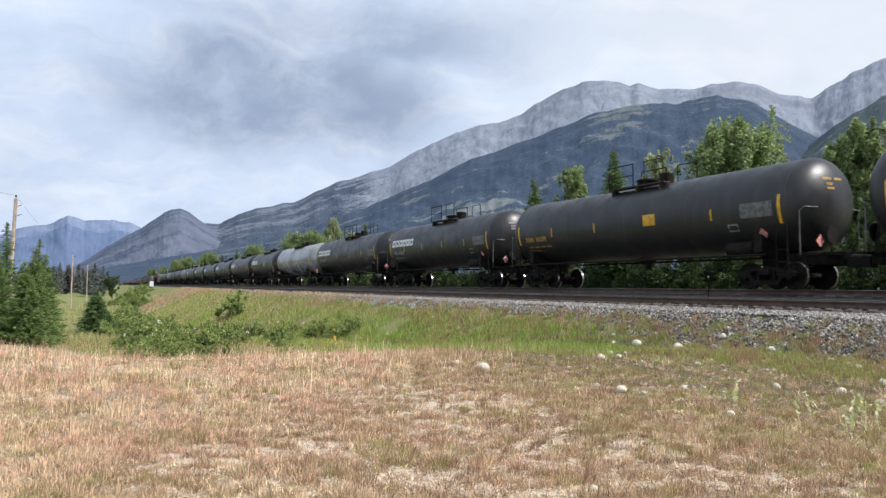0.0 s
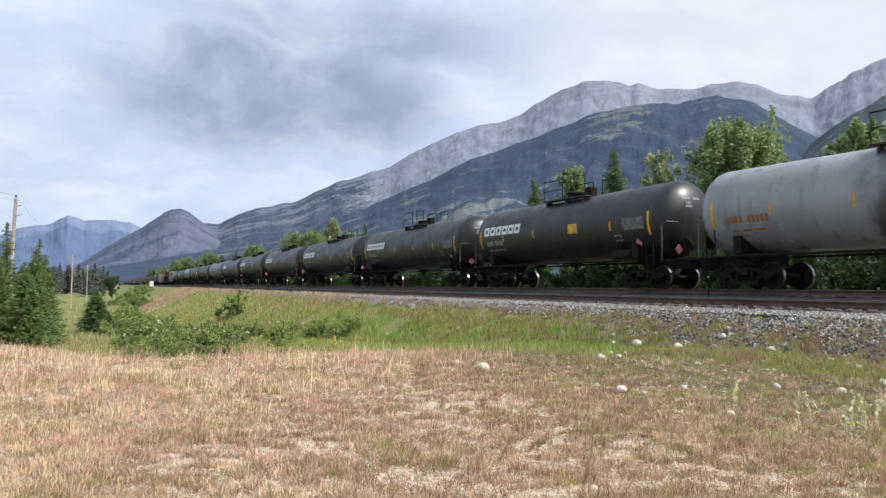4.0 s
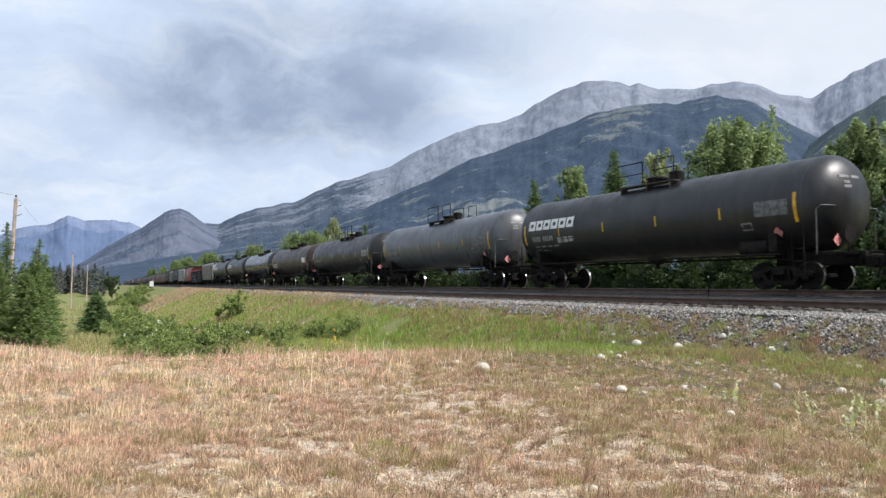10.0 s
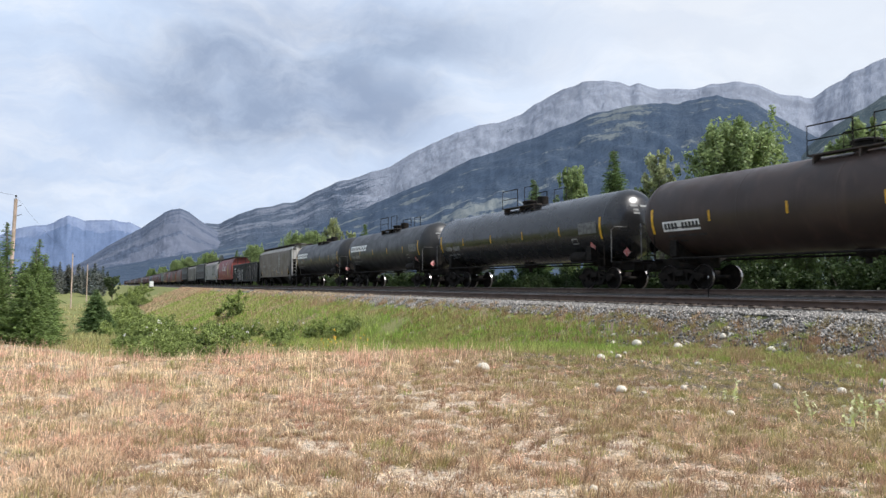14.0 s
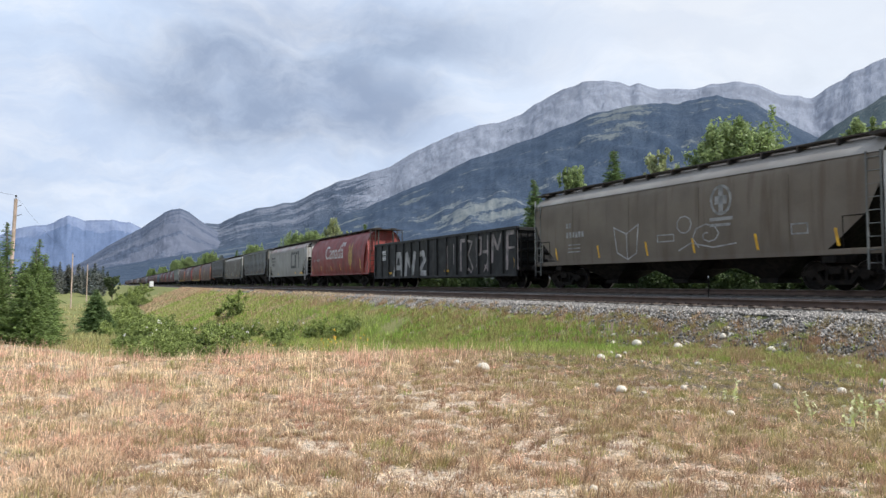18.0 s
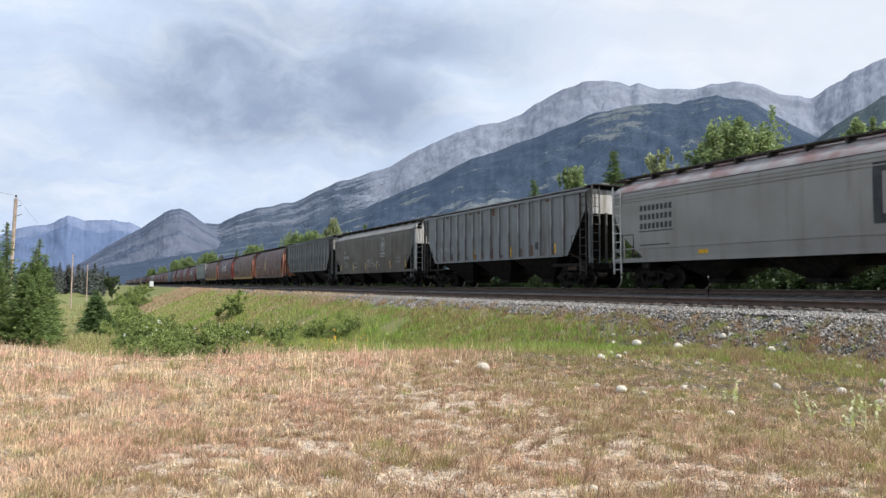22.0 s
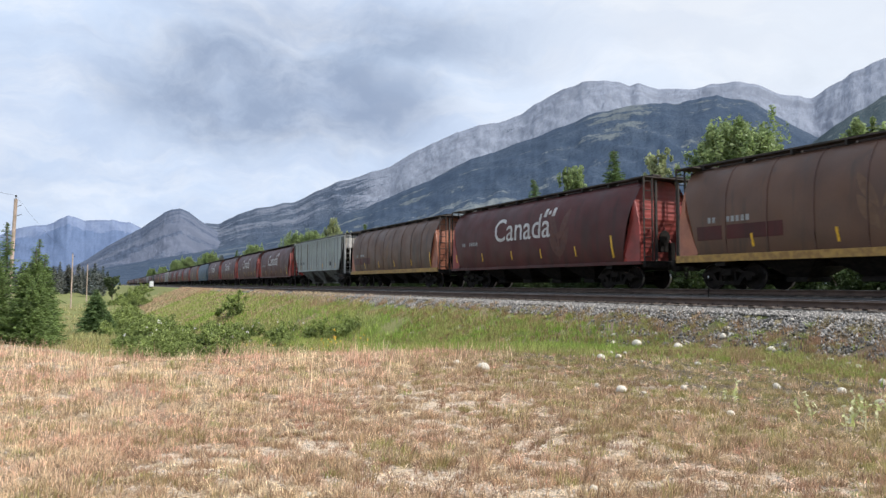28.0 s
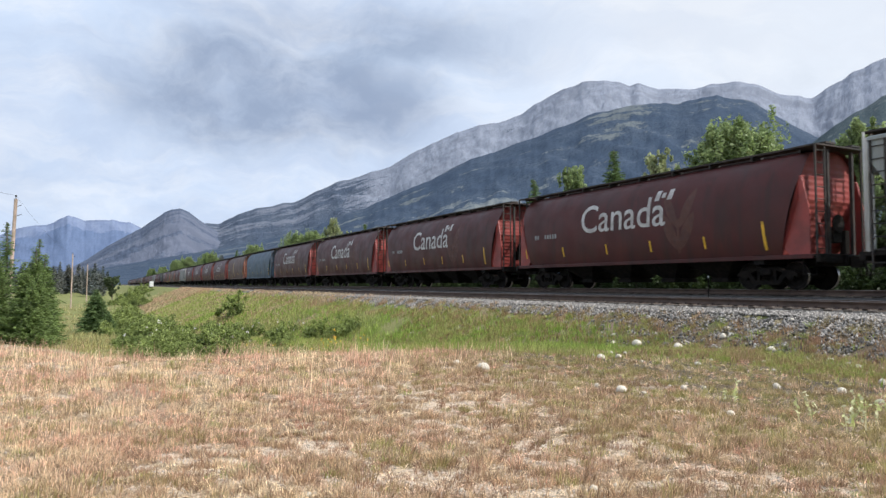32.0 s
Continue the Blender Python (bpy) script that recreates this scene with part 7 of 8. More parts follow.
stand(leafy("meadow_tree", "small dark round-headed tree on a short trunk", 4.6, 1.75, 11, M_DARKLEAF, M_BARK, 110, 90, 0.16, 0.25), -88.4, 188.0, scale=1.2)

# shrubs along the ditch and bank
bush_a = stand(shrub("bank_shrub", "green willow shrub on the track bank", 1.85, 0.95, 21, M_SHRUB, 46, 90, 0.085, lean=0.35), -16.3, 54.2, scale=1.3)
bush_b = stand(shrub("ditch_shrub", "low spreading green shrub in the ditch", 1.15, 1.25, 22, M_SHRUB, 70, 80, 0.08), -12.2, 30.0)
under = stand(shrub("alder_thicket", "green thicket beyond the tracks, leaves darkened for shade", 1.3, 1.1, 23, M_SHADED_LEAF, 70, 110, 0.062), 6.0, 44.0)
DITCH = [(-4.5, 33.4, 0.85), (-13.2, 31.6, 1.1), (-11.2, 28.6, 0.9), (-9.8, 30.0, 1.0), (-12.8, 39.9, 1.15), (-10.2, 33.5, 1.0), (-11.4, 42.1, 1.1), (-15.2, 36.0, 1.2),
         (-17.0, 40.5, 1.3), (-21.0, 49.0, 1.4), (-24.7, 53.2, 1.3), (-19.0, 44.5, 1.2), (-8.0, 34.5, 0.8), (-6.3, 36.0, 0.75), (-8.6, 38.5, 0.85), (-14.5, 33.5, 1.0),
         (-30.5, 68.0, 1.5), (-34.8, 78.0, 1.8), (-28.0, 62.0, 1.5), (-39.5, 88.0, 1.6), (-52.0, 122.0, 2.0), (-24.5, 60.5, 1.2),
         (-12.9, 30.6, 1.1), (-12.6, 33.2, 1.1), (-14.6, 34.2, 1.2), (-10.8, 31.0, 0.9), (-11.8, 36.0, 1.0), (-18.5, 47.0, 1.3), (-20.5, 52.0, 1.4), (-24.0, 57.0, 1.5), (-7.0, 30.5, 0.6), (-14.0, 44.0, 0.9), (-9.5, 26.5, 0.6), (-7.4, 21.6, 0.55), (-8.6, 22.5, 0.7), (-6.2, 22.4, 0.5), (-9.6, 23.6, 0.75), (-10.4, 25.2, 0.8), (-7.6, 24.6, 0.7), (-5.0, 24.0, 0.5), (-76.4, 173.4, 2.8), (-68.4, 149.7, 2.3), (-78.7, 185.2, 2.6), (-60.0, 136.0, 1.9), (-46.6, 104.0, 1.5), (-42.5, 95.0, 1.3)]
for k, (x, y, sc) in enumerate(DITCH):
    again(bush_b, x, y, k * 1.7, sc * 0.85, "low spreading green shrub in the ditch")
again(bush_a, -6.0, 34.5, 2.0, 0.6, "small leaning green shrub")
# undergrowth behind the train, its shade painted into the leaf colour
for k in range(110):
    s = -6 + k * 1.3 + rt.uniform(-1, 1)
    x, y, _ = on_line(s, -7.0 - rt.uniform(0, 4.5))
    again(under, float(x), float(y), rt.uniform(0, 6), rt.uniform(1.3, 2.3), "green thicket beyond the tracks, leaves darkened for shade")


def spots_on(name, label, places, material, size, seed, count, spread):
    """Blossoms on a plant: tiny petals in small heads."""
    r = np.random.RandomState(seed)
    c = []
    for x, y, z in places:
        for _ in range(count):
            p = np.array([x, y, float(ground_z(x, y)) + z]) + r.normal(size=3) * np.array([spread, spread, spread * 0.5])
            c += [p + r.normal(size=3) * size * 0.5 for _ in range(5)]
    c = np.array(c)
    return tagged(new(name, array_mesh(name, quads(c, size, r, 1.0), quad_faces(len(c)), material)), label, "flowers", kind="stuff")


spots_on("white_blossom", "white wild-rose blossom on ditch shrubs", [(-8.4, 38.2, 0.7), (-8.8, 38.6, 0.75), (-12.5, 30.0, 1.0), (-12.2, 29.4, 0.8), (-11.0, 28.4, 0.9), (-9.5, 29.8, 0.8), (-8.2, 30.5, 0.7)], M_PETAL, 0.055, 3, 5, 0.45)
spots_on("yellow_flowers", "yellow flowers among red-brown grass", [(-3.3, 18.6, 0.45), (-2.9, 18.9, 0.5), (-3.0, 18.4, 0.45), (-4.6, 17.6, 0.4), (-2.0, 17.8, 0.4), (-6.3, 19.0, 0.4)], M_YPETAL, 0.034, 4, 5, 0.22)


# ---- grass ----
def blades(name, label, x, y, h, w, material, seed, lean=0.35, thing_kind="stuff", z=None, out=None):
    """Grass: each blade a tapered, bent strip that stands on the ground."""
    r = np.random.RandomState(seed)
    n = len(x)
    z = ground_z(x, y) if z is None else z
    p = np.stack([x, y, z - 0.01], 1)
    t = r.uniform(0, 2 * np.pi, n) if out is None else out + r.normal(0, 0.4, n)
    face = r.uniform(0, 2 * np.pi, n)
    d = np.stack([np.cos(t), np.sin(t), 0 * t], 1) * (h * np.abs(r.normal(0, lean, n)))[:, None]
    d[:, 0] += 0.05 * h
    s = np.stack([np.cos(face), np.sin(face), 0 * t], 1) * (w / 2)[:, None]
    up = np.zeros((n, 3))
    up[:, 2] = h
    v = np.stack([p - s, p + s, p + d * 0.35 + up * 0.55 - s * 0.75, p + d * 0.35 + up * 0.55 + s * 0.75, p + d + up * 0.95], 1).reshape(-1, 3)
    f = np.array([(0, 1, 3), (0, 3, 2), (2, 3, 4)])
    f = (f[None] + 5 * np.arange(n)[:, None, None]).reshape(-1, 3)
    return tagged(new(name, array_mesh(name, v, f, material)), label, "grass", kind=thing_kind)


def scatter(r, n, y0, y1, half, power=1.0):
    """Ground places in the wedge before the camera, denser near by."""
    y = y0 * (y1 / y0) ** (r.uniform(0, 1, n) ** power)
    x = y * r.uniform(-half, half, n)
    return x, y


def grasses():
    r = np.random.RandomState(77)
    # tall pale straw, thick towards the edge of the verge
    x, y = scatter(r, 110000, 4.3, 18.5, 0.70, 0.8)
    s, a = line_coords(x, y)
    left = smooth(0.2, -3.0, x - 0.30 * (y - 9))
    dens = left * (0.20 + 0.62 * smooth(6, 11, y)) + 0.10 * smooth(3.0, 1.0, x)
    dens = dens * (0.10 + 0.90 * smooth(-0.25, 0.45, wave(x, y, 51, 1.1, 3))) * (1 - 0.18 * smooth(12, 8, y)) * smooth(19, 16.5, y + 2.4 * np.exp(-((x + 6.6) / 2.8) ** 2))
    k = (r.rand(len(x)) < dens * (1 - 0.85 * smooth(0.36, 0.48, cover_at(x, y)[1]))) & (a > 10.5)
    x, y = x[k], y[k]
    h = (0.07 + 0.11 * r.exponential(1.0, len(x)).clip(0, 3.2)) * (0.65 + 0.35 * smooth(7, 12, y)) * (0.8 + 0.4 * smooth(-0.2, 0.5, wave(x, y, 52, 4)))
    red = wave(x, y, 60, 2.6, 3) + 0.45 * smooth(12, 16, y) + 0.9 * np.exp(-((x + 0.41 * y) / 0.38) ** 2) * smooth(11, 9, y) > 0.42
    w = 0.0032 + 0.00038 * y
    blades("dry_grass", "tall dry straw-coloured grass on the verge", x[~red], y[~red], h[~red], w[~red], M_STRAW, 1, 0.45)
    blades("reddish_grass", "patches of reddish dry grass stalks", x[red], y[red], h[red] * 1.15, w[red] * 0.9, M_REDGRASS, 11, 0.35)

    def tufts(name, label, n, m, lo, hi, keep, material, seed, y1=18.0, lean=0.7, grow=1.0):
        """Round tufts whose blades splay from one foot."""
        tx, ty = scatter(r, n, 4.2, y1, 0.72, 0.85)
        q = keep(tx, ty) & (line_coords(tx, ty)[1] > 9.6)
        tx, ty = tx[q], ty[q]
        size = lo + (hi - lo) * r.uniform(0, 1, len(tx)) ** 1.8
        ang = r.uniform(0, 2 * np.pi, len(tx) * m)
        rad = np.repeat(size, m) * 0.45 * np.sqrt(r.uniform(0, 1, len(ang)))
        x, y = np.repeat(tx, m) + rad * np.cos(ang), np.repeat(ty, m) + rad * np.sin(ang)
        h = np.repeat(size, m) * r.uniform(0.22, 0.60, len(x)) * grow
        blades(name, label, x, y, h, 0.0028 + 0.00034 * y, material, seed, lean, out=ang)

    def dry_here(tx, ty):
        s, a = line_coords(tx, ty)
        bare = cover_at(tx, ty)[1]
        return (r.rand(len(tx)) < (0.30 + 0.70 * smooth(-3.0, 0.0, tx)) * (1.0 - 0.30 * open_soil(tx, ty)) * (1.0 - 0.85 * smooth(0.42, 0.54, bare))) & (r.rand(len(tx)) > 0.85 * smooth(16.5, 13.5, a) * smooth(0.0, 2.0, tx))

    tufts("dry_tufts", "short brown grass tufts on bare gravelly soil", 6400, 50, 0.11, 0.29, dry_here, M_TUFT, 2)
    tufts("straw_tufts", "low straw-coloured grass tufts", 5200, 36, 0.09, 0.24, lambda tx, ty: (r.rand(len(tx)) < 0.25 + 0.75 * smooth(1.5, -2, tx)) & (cover_at(tx, ty)[1] < 0.42), M_STRAW, 12)
    tufts("olive_tufts", "olive green grass tufts in the verge", 3000, 50, 0.12, 0.30, lambda tx, ty: (wave(tx, ty, 57, 2.2, 3) > 0.16 + 0.04 * smooth(8, 5, ty)) & (r.rand(len(tx)) > 0.55 * open_soil(tx, ty)), M_OLIVEGRASS, 6, 17, 0.5)
    tufts("reddish_tufts", "low reddish-brown grass tufts", 1300, 40, 0.08, 0.22, lambda tx, ty: (wave(tx, ty, 63, 1.8, 3) > 0.12) & (cover_at(tx, ty)[1] < 0.42), M_REDGRASS, 13)
    tufts("ditch_tufts", "olive and brown tufts in the shallow ditch", 4200, 40, 0.08, 0.24, lambda tx, ty: (tx > -1) & (line_coords(tx, ty)[1] < 16.5 + wave(tx, ty, 65, 3.0)), M_OLIVEGRASS, 15, 19, 0.6)
    tufts("green_tufts", "few fresh green grass tufts", 420, 30, 0.08, 0.18, lambda tx, ty: wave(tx, ty, 64, 3.0, 2) > 0.25, M_GREENGRASS, 14, 16, 0.4)
    tufts("brown_tufts", "small dark brown tufts on pale gravel", 3400, 38, 0.10, 0.21, lambda tx, ty: (tx > -3.2) & (tx < 4.5 - 0.1 * ty) & (ty < 14) & (r.rand(len(tx)) < 0.75), M_BROWNTUFT, 18, 14, 0.6)
    # the verge goes on beside and behind the camera
    q = r.uniform(0.6, 2 * np.pi - 0.6, 2600)
    d = 1.5 + 16 * np.sqrt(r.uniform(0, 1, 2600))
    tx, ty = d * np.sin(q), d * np.cos(q)
    k = line_coords(tx, ty)[1] > 10
    tx, ty = np.repeat(tx[k], 24), np.repeat(ty[k], 24)
    ang = r.uniform(0, 2 * np.pi, len(tx))
    rad = 0.08 * np.sqrt(r.uniform(0, 1, len(tx)))
    blades("verge_grass", "dry grass tufts on the open verge", tx + rad * np.cos(ang), ty + rad * np.sin(ang), r.uniform(0.04, 0.16, len(tx)), np.full(len(tx), 0.006), M_TUFT, 16, 0.6, out=ang)
    # dry upper edge of the far bank
    n = 60000
    s = r.uniform(30, 140, n)
    a = 6.6 + r.uniform(0, 1, n) ** 1.4 * 8.0
    x, y, _ = on_line(s, a)
    k = r.rand(n) < smooth(-0.55, 0.15, wave(x, y, 58, 9.0)) * smooth(30, 45, s)
    x, y = x[k], y[k]
    blades("bank_straw", "dry pinkish grass along the upper bank", x, y, r.uniform(0.12, 0.34, len(x)), 0.0006 * y, M_BANKSTRAW, 7, 0.5)
    # low red-brown weeds where ballast and bank meet
    n = 2300
    ts = 5 + 55 * r.uniform(0, 1, n) ** 1.7
    ta = 7.15 + r.uniform(0, 1, n) * np.where(ts < 13, 2.9, 1.5)
    tx, ty, _ = on_line(ts, ta)
    keep = wave(tx, ty, 59, 1.1, 3) > 0.05
    tx, ty = tx[keep], ty[keep]
    x = np.repeat(tx, 30) + r.normal(size=len(tx) * 30) * 0.10
    y = np.repeat(ty, 30) + r.normal(size=len(tx) * 30) * 0.10
    blades("russet_weeds", "low red-brown weeds at the ballast edge", x, y, r.uniform(0.05, 0.2, len(x)), 0.004 + 0.0004 * y, M_RUSSET, 8, 0.5)
    # sod and weeds creeping up the lower shoulder of the ballast
    for name, label, n, material, seed, cut in (("shoulder_sod", "olive grass sod over the lower ballast shoulder", 1500, M_OLIVEGRASS, 21, 0.0),
                                                ("shoulder_brown", "brown tufts over the lower ballast shoulder", 800, M_BROWNTUFT, 22, 0.05),
                                                ("shoulder_green", "fresh green tufts over the lower ballast shoulder", 1500, M_GREENGRASS, 23, 0.10)):
        ts = 3.5 + 24 * r.uniform(0, 1, n) ** 1.25
        ta = SIDING + 2.95 + r.uniform(0, 1, n) ** 0.8 * 3.0
        tx, ty, _ = on_line(ts, ta)
        keep = wave(tx, ty, seed + 60, 1.0, 3) + 0.45 * smooth(SIDING + 3.0, SIDING + 4.4, ta) - 0.2 > cut
        tx, ty, ta = tx[keep], ty[keep], ta[keep]
        tz = np.maximum(np.interp(ta, [SIDING + 1.75, SIDING + 3.4, SIDING + 3.41], [-0.56, -1.07, -9]) + RAIL_TOP, ground_z(tx, ty))
        m = 34
        ang = r.uniform(0, 2 * np.pi, len(tx) * m)
        rad = 0.10 * np.sqrt(r.uniform(0, 1, len(ang)))
        x, y = np.repeat(tx, m) + rad * np.cos(ang), np.repeat(ty, m) + rad * np.sin(ang)
        blades(name, label, x, y, r.uniform(0.05, 0.17, len(x)), 0.004 + 0.0004 * y, material, seed, 0.6, z=np.repeat(tz, m), out=ang)
    # lush green strip on the bank
    n = 90000
    s = 6 + 94 * r.uniform(0, 1, n) ** 1.7
    a = 7.4 + 0.5 * smooth(45, 25, s) + r.uniform(0, 1, n) ** 0.8 * np.interp(s, [6, 14, 30, 100], [3.0, 4.6, 6.0, 8.0])
    x, y, _ = on_line(s, a)
    g = wave(x, y, 54, 5.0, 3) + 0.6 * smooth(9.0, 14, s) + 0.35 * smooth(45, 25, s) - 0.25
    k = (r.rand(n) < smooth(-0.45, 0.45, g)) & (y > 3)
    x, y = x[k], y[k]
    k = r.rand(len(x)) < 0.04 + 0.96 * np.maximum(smooth(9.5, 16, line_coords(x, y)[0]), smooth(0.2, 0.4, wave(x, y, 81, 1.3, 2)) * smooth(10.0, 9.0, line_coords(x, y)[1]))
    x, y = x[k], y[k]
    blades("green_grass", "lush green grass on the track bank", x, y, r.uniform(0.12, 0.36, len(x)) * (0.6 + 0.4 * smooth(11, 19, line_coords(x, y)[0])), 0.006 + 0.0005 * y, M_GREENGRASS, 3, 0.32)
    # olive and brown grass in the swale and along the ditch
    n = 150000
    x, y = scatter(r, n, 6.5, 60, 0.70, 0.8)
    s, a = line_coords(x, y)
    dens = np.where(y < 19, 0.45 * smooth(-2.0, 2.0, x) * smooth(18, 14, a) * smooth(8.2, 9.5, a), 0.75 * smooth(17, 22, y) * (a > 10))
    k = r.rand(n) < dens * (0.4 + 0.6 * smooth(-0.3, 0.4, wave(x, y, 55, 2.2)))
    x, y = x[k], y[k]
    blades("olive_grass", "olive and brown grass in the shallow ditch", x, y, r.uniform(0.04, 0.13, len(x)) * (1 + 1.6 * smooth(18, 30, y)), 0.004 + 0.0005 * y, M_OLIVEGRASS, 4, 0.5)
    # meadow further down
    n = 40000
    x, y = scatter(r, n, 40, 150, 0.68, 0.9)
    s, a = line_coords(x, y)
    k = a > 9
    x, y = x[k], y[k]
    blades("meadow_grass", "green meadow grass on the valley floor", x, y, r.uniform(0.2, 0.5, len(x)), 0.0009 * y, M_MEADOW, 5, 0.4)


grasses()


def weeds():
    """Pale flowering weeds with stacked small leaves."""
    r = np.random.RandomState(61)
    stem, leaf = Geo(), []
    for cx, cy in ((3.9, 9.3), (4.15, 8.2), (4.65, 8.0), (4.9, 8.3), (5.25, 8.0), (5.5, 8.7), (5.0, 7.4), (4.4, 7.5)):
        for _ in range(3):
            x, y = cx + r.normal() * 0.10, cy + r.normal() * 0.10
            z, h = float(ground_z(x, y)), r.uniform(0.16, 0.34)
            dx, dy = r.normal(size=2) * 0.03
            stem.tube([(x, y, z), (x + dx, y + dy, z + h)], [0.004, 0.002], 4)
            for k in range(9):
                u = 0.3 + 0.7 * k / 8
                leaf.append((x + dx * u + r.normal() * 0.018, y + dy * u + r.normal() * 0.018, z + h * u))
    t = thing("weed_clump", "pale green flowering weeds at the ditch edge", "weeds", kind="stuff")
    tagged(part("stems", stem, M_WEED, t), kind="stuff")
    c = np.array(leaf)
    tagged(part("leaves", array_mesh("leaves", quads(c, 0.042, r, 1.8), quad_faces(len(c)), M_WEED), None, t), kind="stuff")


weeds()


def gravel():
    """Pale chips of gravel on the bare patches of the verge."""
    r = np.random.RandomState(19)
    x, y = scatter(r, 60000, 4.2, 16, 0.72, 0.9)
    g, b, d = cover_at(x, y)
    s, a = line_coords(x, y)
    k = (r.rand(len(x)) < 0.06 + 0.94 * smooth(0.42, 0.60, b)) & (a > 10)
    x, y = x[k], y[k]
    n = len(x)
    size = 0.004 + 0.016 * r.uniform(0, 1, n) ** 2.5
    base = np.array([(1, 0, 0), (-1, 0, 0), (0, 1, 0), (0, -1, 0), (0, 0, 0.7), (0, 0, -0.5)], float)
    v = base[None] * size[:, None, None] * r.uniform(0.6, 1.3, (n, 6, 1)) + np.stack([x, y, ground_z(x, y) + 0.003], 1)[:, None]
    f = np.array([(0, 2, 4), (2, 1, 4), (1, 3, 4), (3, 0, 4), (2, 0, 5), (1, 2, 5), (3, 1, 5), (0, 3, 5)])
    f = (f[None] + 6 * np.arange(n)[:, None, None]).reshape(-1, 3)
    tagged(new("gravel_chips", array_mesh("gravel_chips", v.reshape(-1, 3), f, M_CHIP)), "pale gravel chips on bare soil", "gravel", kind="stuff")
    # dead stalks lie about between the tufts
    x, y = scatter(r, 26000, 4.2, 16, 0.72, 0.9)
    s, a = line_coords(x, y)
    x, y = x[a > 9.8], y[a > 9.8]
    n = len(x)
    t = r.uniform(0, 2 * np.pi, n)
    ln = r.uniform(0.03, 0.12, n)
    p = np.stack([x, y, ground_z(x, y) + 0.006], 1)
    d = np.stack([np.cos(t) * ln, np.sin(t) * ln, r.uniform(0, 0.25, n) * ln], 1)
    w = np.stack([-np.sin(t), np.cos(t), 0 * t], 1) * (0.0015 + 0.0002 * y)[:, None]
    v = np.stack([p - w, p + w, p + d + w, p + d - w], 1).reshape(-1, 3)
    tagged(new("dead_stalks", array_mesh("dead_stalks", v, quad_faces(n), M_STRAW)), "dead grass stalks lying on the soil", "litter", kind="stuff")


gravel()


# ---- stones, poles, cabinet, far woods ----
def stone_mesh(seed):
    r = random.Random(seed)
    bm = bmesh.new()
    bmesh.ops.create_icosphere(bm, subdivisions=2, radius=1)
    ax = (r.uniform(0.8, 1.2), r.uniform(0.7, 1.0), r.uniform(0.55, 0.8))
    off = Vector((seed * 3.1, seed * 1.7, 0))
    for v in bm.verts:
        k = 1 + 0.22 * noise.noise(v.co * 1.3 + off)
        v.co = (v.co.x * ax[0] * k, v.co.y * ax[1] * k, max(v.co.z, -0.35) * ax[2] * k)
    me = bpy.data.meshes.new("stone")
    bm.to_mesh(me)
    bm.free()
    me.materials.append(M_ROCK)
    me.polygons.foreach_set("use_smooth", [True] * len(me.polygons))
    return me


STONES = [stone_mesh(k) for k in range(5)]
FIELD = [(0.73, 12.83, 0.105), (5.76, 17.3, 0.13), (2.54, 10.09, 0.075), (4.97, 10.55, 0.065), (5.77, 10.25, 0.075), (3.45, 8.51, 0.045), (2.29, 10.54, 0.045), (0.26, 13.51, 0.07),
         (3.33, 14.91, 0.09), (3.74, 15.04, 0.07), (5.09, 18.5, 0.12), (6.69, 16.86, 0.08), (7.07, 15.21, 0.09), (4.63, 19.21, 0.08), (7.5, 13.68, 0.08), (7.49, 12.74, 0.075),
         (1.32, 5.44, 0.028), (2.81, 9.91, 0.03), (3.5, 10.29, 0.05), (3.8, 10.32, 0.045), (1.13, 5.36, 0.03), (5.83, 9.43, 0.045)]
rs = random.Random(5)
for k in range(150):
    s, a = rs.uniform(6, 28), 7.0 + rs.random() ** 1.2 * 5.0
    x, y, _ = on_line(s, a)
    FIELD.append((float(x), float(y), 0.015 + 0.045 * rs.random() ** 2))
for k in range(60):
    y = rs.uniform(4.5, 12)
    FIELD.append((y * rs.uniform(-0.25, 0.62), y, rs.uniform(0.008, 0.022)))
for k, (x, y, sz) in enumerate(FIELD):
    ob = new("stone", STONES[k % 5])
    ob.matrix_basis = Matrix.Translation((x, y, float(ground_z(x, y)) + 0.35 * sz)) @ Matrix.Rotation(k * 2.4, 4, "Z") @ Matrix.Diagonal((sz * 1.1, sz * 1.1, sz * 1.45, 1))
    tagged(ob, "pale rounded field stone lying in the grass", "stone", "stones in the verge")


def pole(x, y, top, lean):
    base = float(ground_z(x - lean, y))
    t = thing("utility_pole", "weathered wooden utility pole in the valley", "utility pole", "poles along the valley")
    part("shaft", Geo().tube([(x - lean, y, base - 0.3), (x - lean / 2, y, (base + top) / 2), (x, y, top)], [0.13, 0.12, 0.10], 10), M_POLE, t)
    part("pin", Geo().tube([(x, y, top - 0.02), (x, y, top + 0.16)], 0.02, 6).lathe([(0.05, top + 0.12), (0.06, top + 0.18), (0.03, top + 0.24)], "z", (x, y, 0), 8), M_STEEL, t)
    for k in (0.5, 1.1):
        part("bracket", Geo().tube([(x + 0.08, y, top - k), (x + 0.4, y, top - k + 0.1)], 0.02, 5), M_STEEL, t)


POLES = [(-27.5, 45.0, 7.05, 0.35), (-65.96, 125.0, 6.92, 0.15), (-97.7, 193.0, 7.04, 0.1)]
for p in POLES:
    pole(*p)
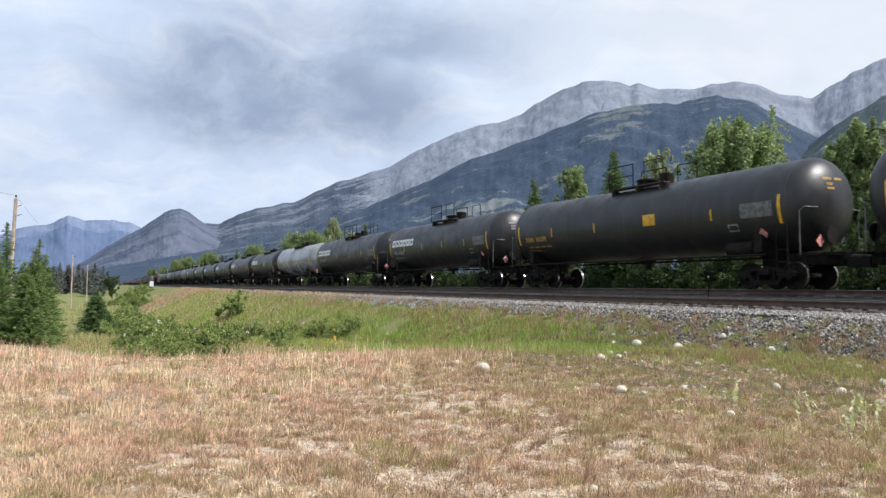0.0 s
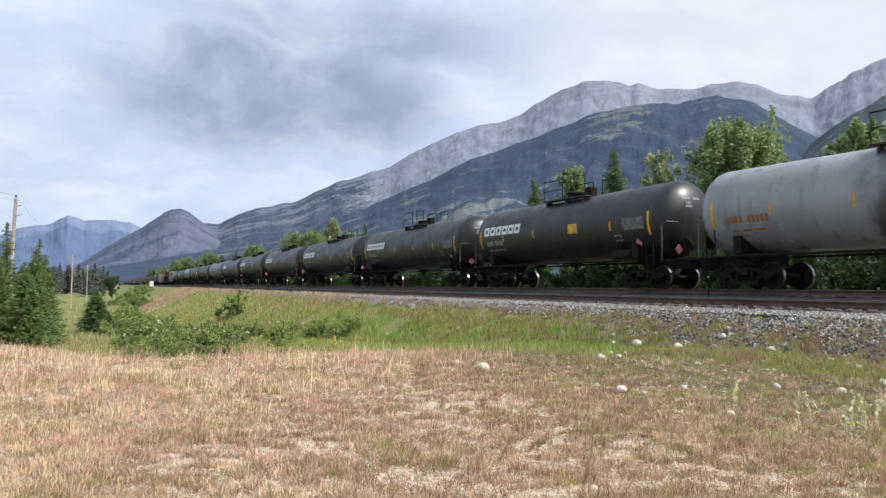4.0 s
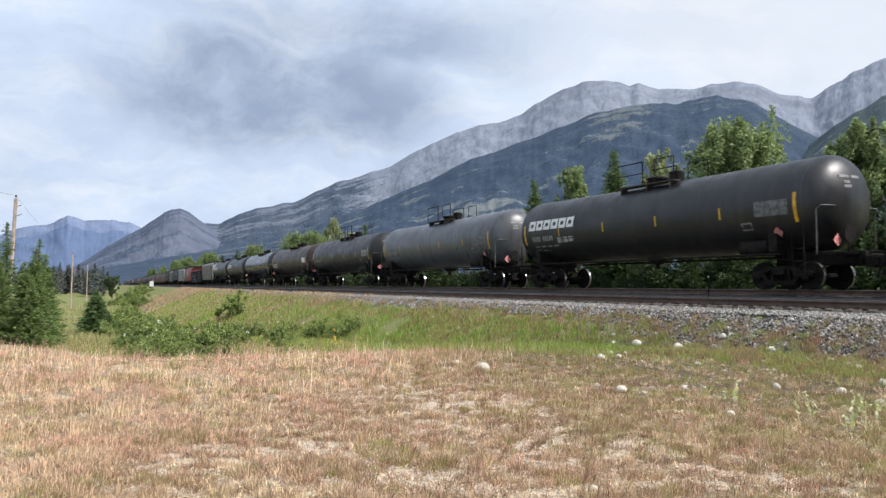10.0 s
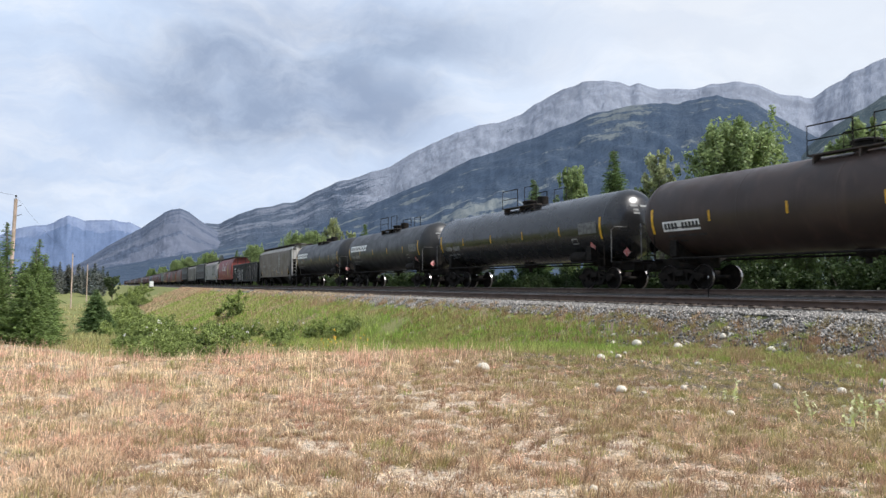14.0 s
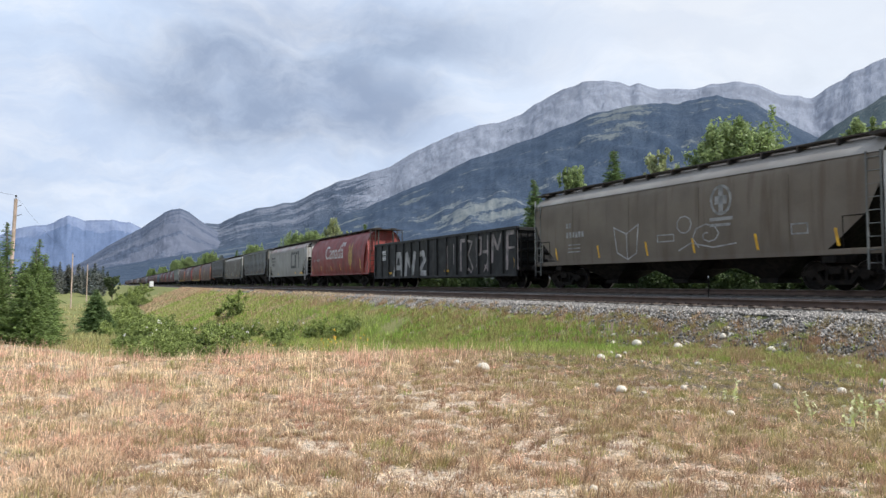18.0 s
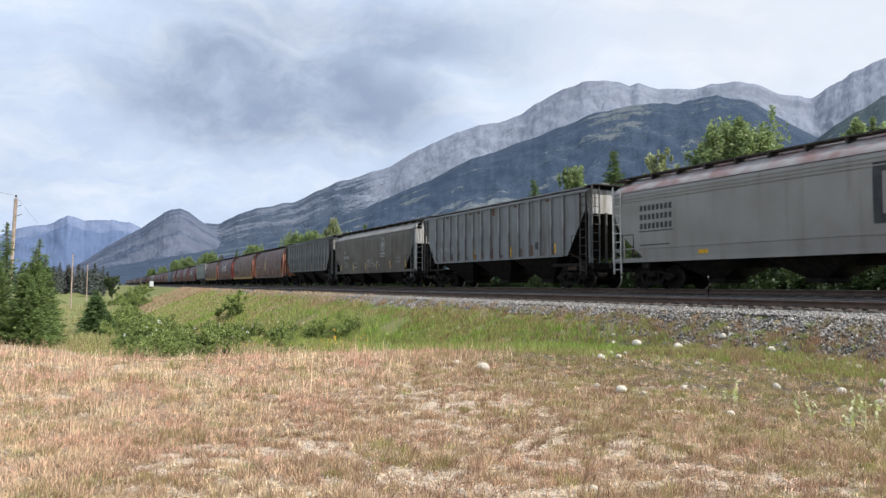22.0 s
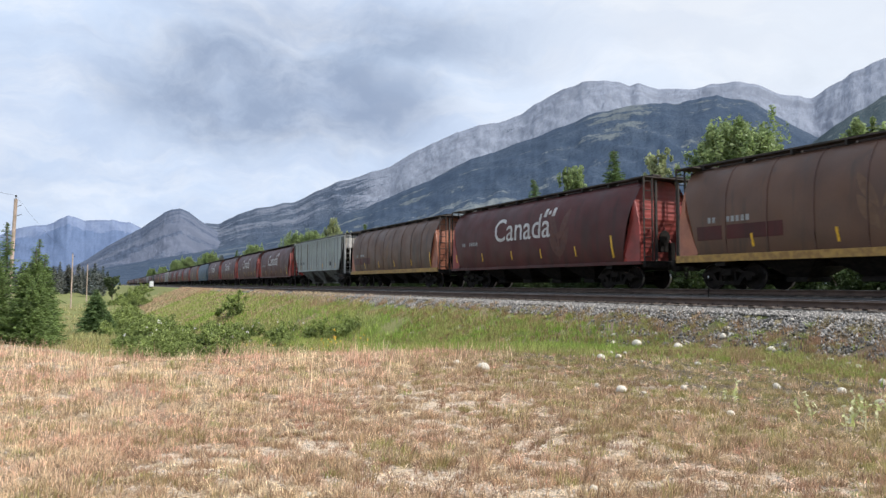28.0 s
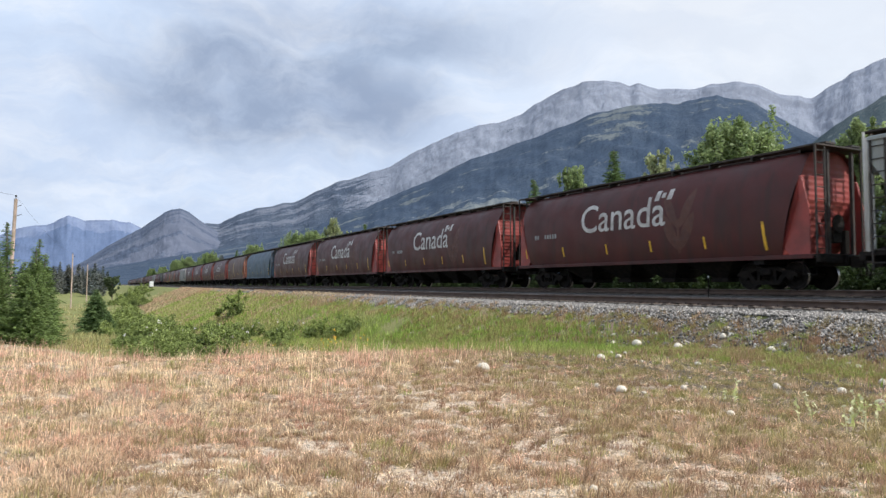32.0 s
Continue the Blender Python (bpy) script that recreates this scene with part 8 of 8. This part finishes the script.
for (x0, y0, z0, _), (x1, y1, z1, _) in zip([(-14.0, 6.0, 7.2, 0)] + POLES[:-1], POLES):
    pts = [(x0 + (x1 - x0) * k / 12, y0 + (y1 - y0) * k / 12, z0 + (z1 - z0) * k / 12 + 0.2 - 3.2 * (k / 12) * (1 - k / 12)) for k in range(13)]
    tagged(part("overhead_wire", Geo().tube(pts, 0.006, 4), M_STEEL), "thin sagging overhead wire between poles", "wire")


def cabinet(x, y, w, h):
    z = float(ground_z(x, y))
    t = thing("trackside_cabinet", "white metal cabinet beside the line", "cabinet", m=pose(x, y, z, 0, 0, 28))
    part("body", Geo().box(-w / 2, w / 2, -w / 2, w / 2, 0.1, h, 0.02), M_PLASTICWHITE, t)
    part("lid", Geo().box(-w / 2 - 0.05, w / 2 + 0.05, -w / 2 - 0.05, w / 2 + 0.05, h, h + 0.08, 0.02), M_PLASTICWHITE, t)
    part("base", Geo().box(-w / 2 + 0.05, w / 2 - 0.05, -w / 2 + 0.05, w / 2 - 0.05, -0.3, 0.1), M_STEEL, t)
    part("door", Geo().box(-w / 2 + 0.08, w / 2 - 0.08, -w / 2 - 0.02, -w / 2, 0.2, h - 0.1, 0.008), M_PLASTICWHITE, t)


cabinet(-93.6, 225.7, 1.15, 1.75)


def stake(x, y, h, foot):
    t = thing("marker_stake", "thin grey steel marker stake in the ballast", "stake")
    part("rod", Geo().tube([(x, y, foot - 0.2), (x, y, foot + h)], 0.016, 6), M_STEEL, t)
    part("cap", Geo().lathe([(0.024, foot + h - 0.02), (0.024, foot + h + 0.03), (0.01, foot + h + 0.045)], "z", (x, y, 0), 8), M_PLASTICWHITE, t)


SX, SY, _ = on_line(17.07, 2.3)
stake(float(SX), float(SY), 0.83, RAIL_TOP - 0.40)


def far_wood(name, label, places, material, seed):
    """A distant wood: many slim conifers, each a ragged spire of needle sprays."""
    r = np.random.RandomState(seed)
    n = 240
    f = r.uniform(0, 1, n) ** 0.8
    ang = r.uniform(0, 2 * np.pi, n)
    reach = 0.15 * (1 - f) ** 0.8 * r.uniform(0.3, 1.1, n) + 0.01
    c = np.stack([reach * np.cos(ang), reach * np.sin(ang), 0.05 + 0.93 * f], 1)
    a = np.stack([np.cos(ang), np.sin(ang), r.uniform(-0.5, 0.1, n)], 1) * (0.045 + 0.04 * (1 - f))[:, None]
    b = np.cross(a, r.normal(size=(n, 3)))
    b /= np.linalg.norm(b, axis=1)[:, None]
    b *= (0.012 + 0.012 * (1 - f))[:, None]
    spire = np.stack([c - a, c + b, c + a, c - b], 1).reshape(-1, 3)
    p = np.array(places)
    z = ground_z(p[:, 0], p[:, 1])
    t = r.uniform(0, 2 * np.pi, len(p))
    cs, sn = np.cos(t)[:, None], np.sin(t)[:, None]
    h, w = p[:, 2][:, None], p[:, 2][:, None] * r.uniform(0.7, 1.25, (len(p), 1))
    x = (spire[None, :, 0] * cs - spire[None, :, 1] * sn) * w + p[:, 0][:, None]
    y = (spire[None, :, 0] * sn + spire[None, :, 1] * cs) * w + p[:, 1][:, None]
    v = np.stack([x, y, spire[None, :, 2] * h + z[:, None]], -1).reshape(-1, 3)
    return tagged(new(name, array_mesh(name, v, quad_faces(n * len(p)), material)), label, "wood", kind="stuff")


wr = np.random.RandomState(15)
row = []
for k in range(420):
    y = wr.uniform(270, 620)
    row.append((y * wr.uniform(-0.78, -0.475), y, wr.uniform(8, 14)))
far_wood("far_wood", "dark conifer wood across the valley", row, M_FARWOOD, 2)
row = []
for k in range(520):
    s = wr.uniform(260, 1500)
    x, y, _ = on_line(s, -25 - wr.uniform(0, 160))
    row.append((float(x), float(y), wr.uniform(9, 16)))
for k in range(300):
    s = wr.uniform(230, 620)
    x, y, _ = on_line(s, -14 - wr.uniform(0, 26))
    row.append((float(x), float(y), wr.uniform(5, 9.5)))
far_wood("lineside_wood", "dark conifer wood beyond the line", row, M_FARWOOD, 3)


# ---- what moves ----
def motions():
    """The train runs towards and past the camera; its wheels turn."""
    for i, car in enumerate(TRAIN):
        rear = COUPLED[i]
        front = COUPLED[i - 1] if i else rear - 18.4
        rows = []
        for k in range(17):
            t = 2.0 * k
            s = (front + rear) / 2 - travelled(t)
            x, y, h = on_line(s)
            rows.append((t, pose(float(x), float(y), RAIL_TOP, 0, 0, math.degrees(TURN - float(h)) - 90)))
        walk(car, rows)
    first = {}
    for ob in list(scene.objects):
        if ob.type == "MESH" and ob.data == ME_WHEELSET:
            key = ob.location.x > 0
            if key not in first:
                base = ob.location.copy()
                walk(ob, [(f / FPS, pose(base.x, base.y, base.z, 0, math.degrees(travelled(f / FPS) / 0.46) % 360, 0)) for f in range(0, 961)])
                first[key] = ob.animation_data
            else:
                ob.rotation_mode = "QUATERNION"
                keys = ob.animation_data_create()
                keys.action = first[key].action
                keys.action_slot = first[key].action_slot


motions()
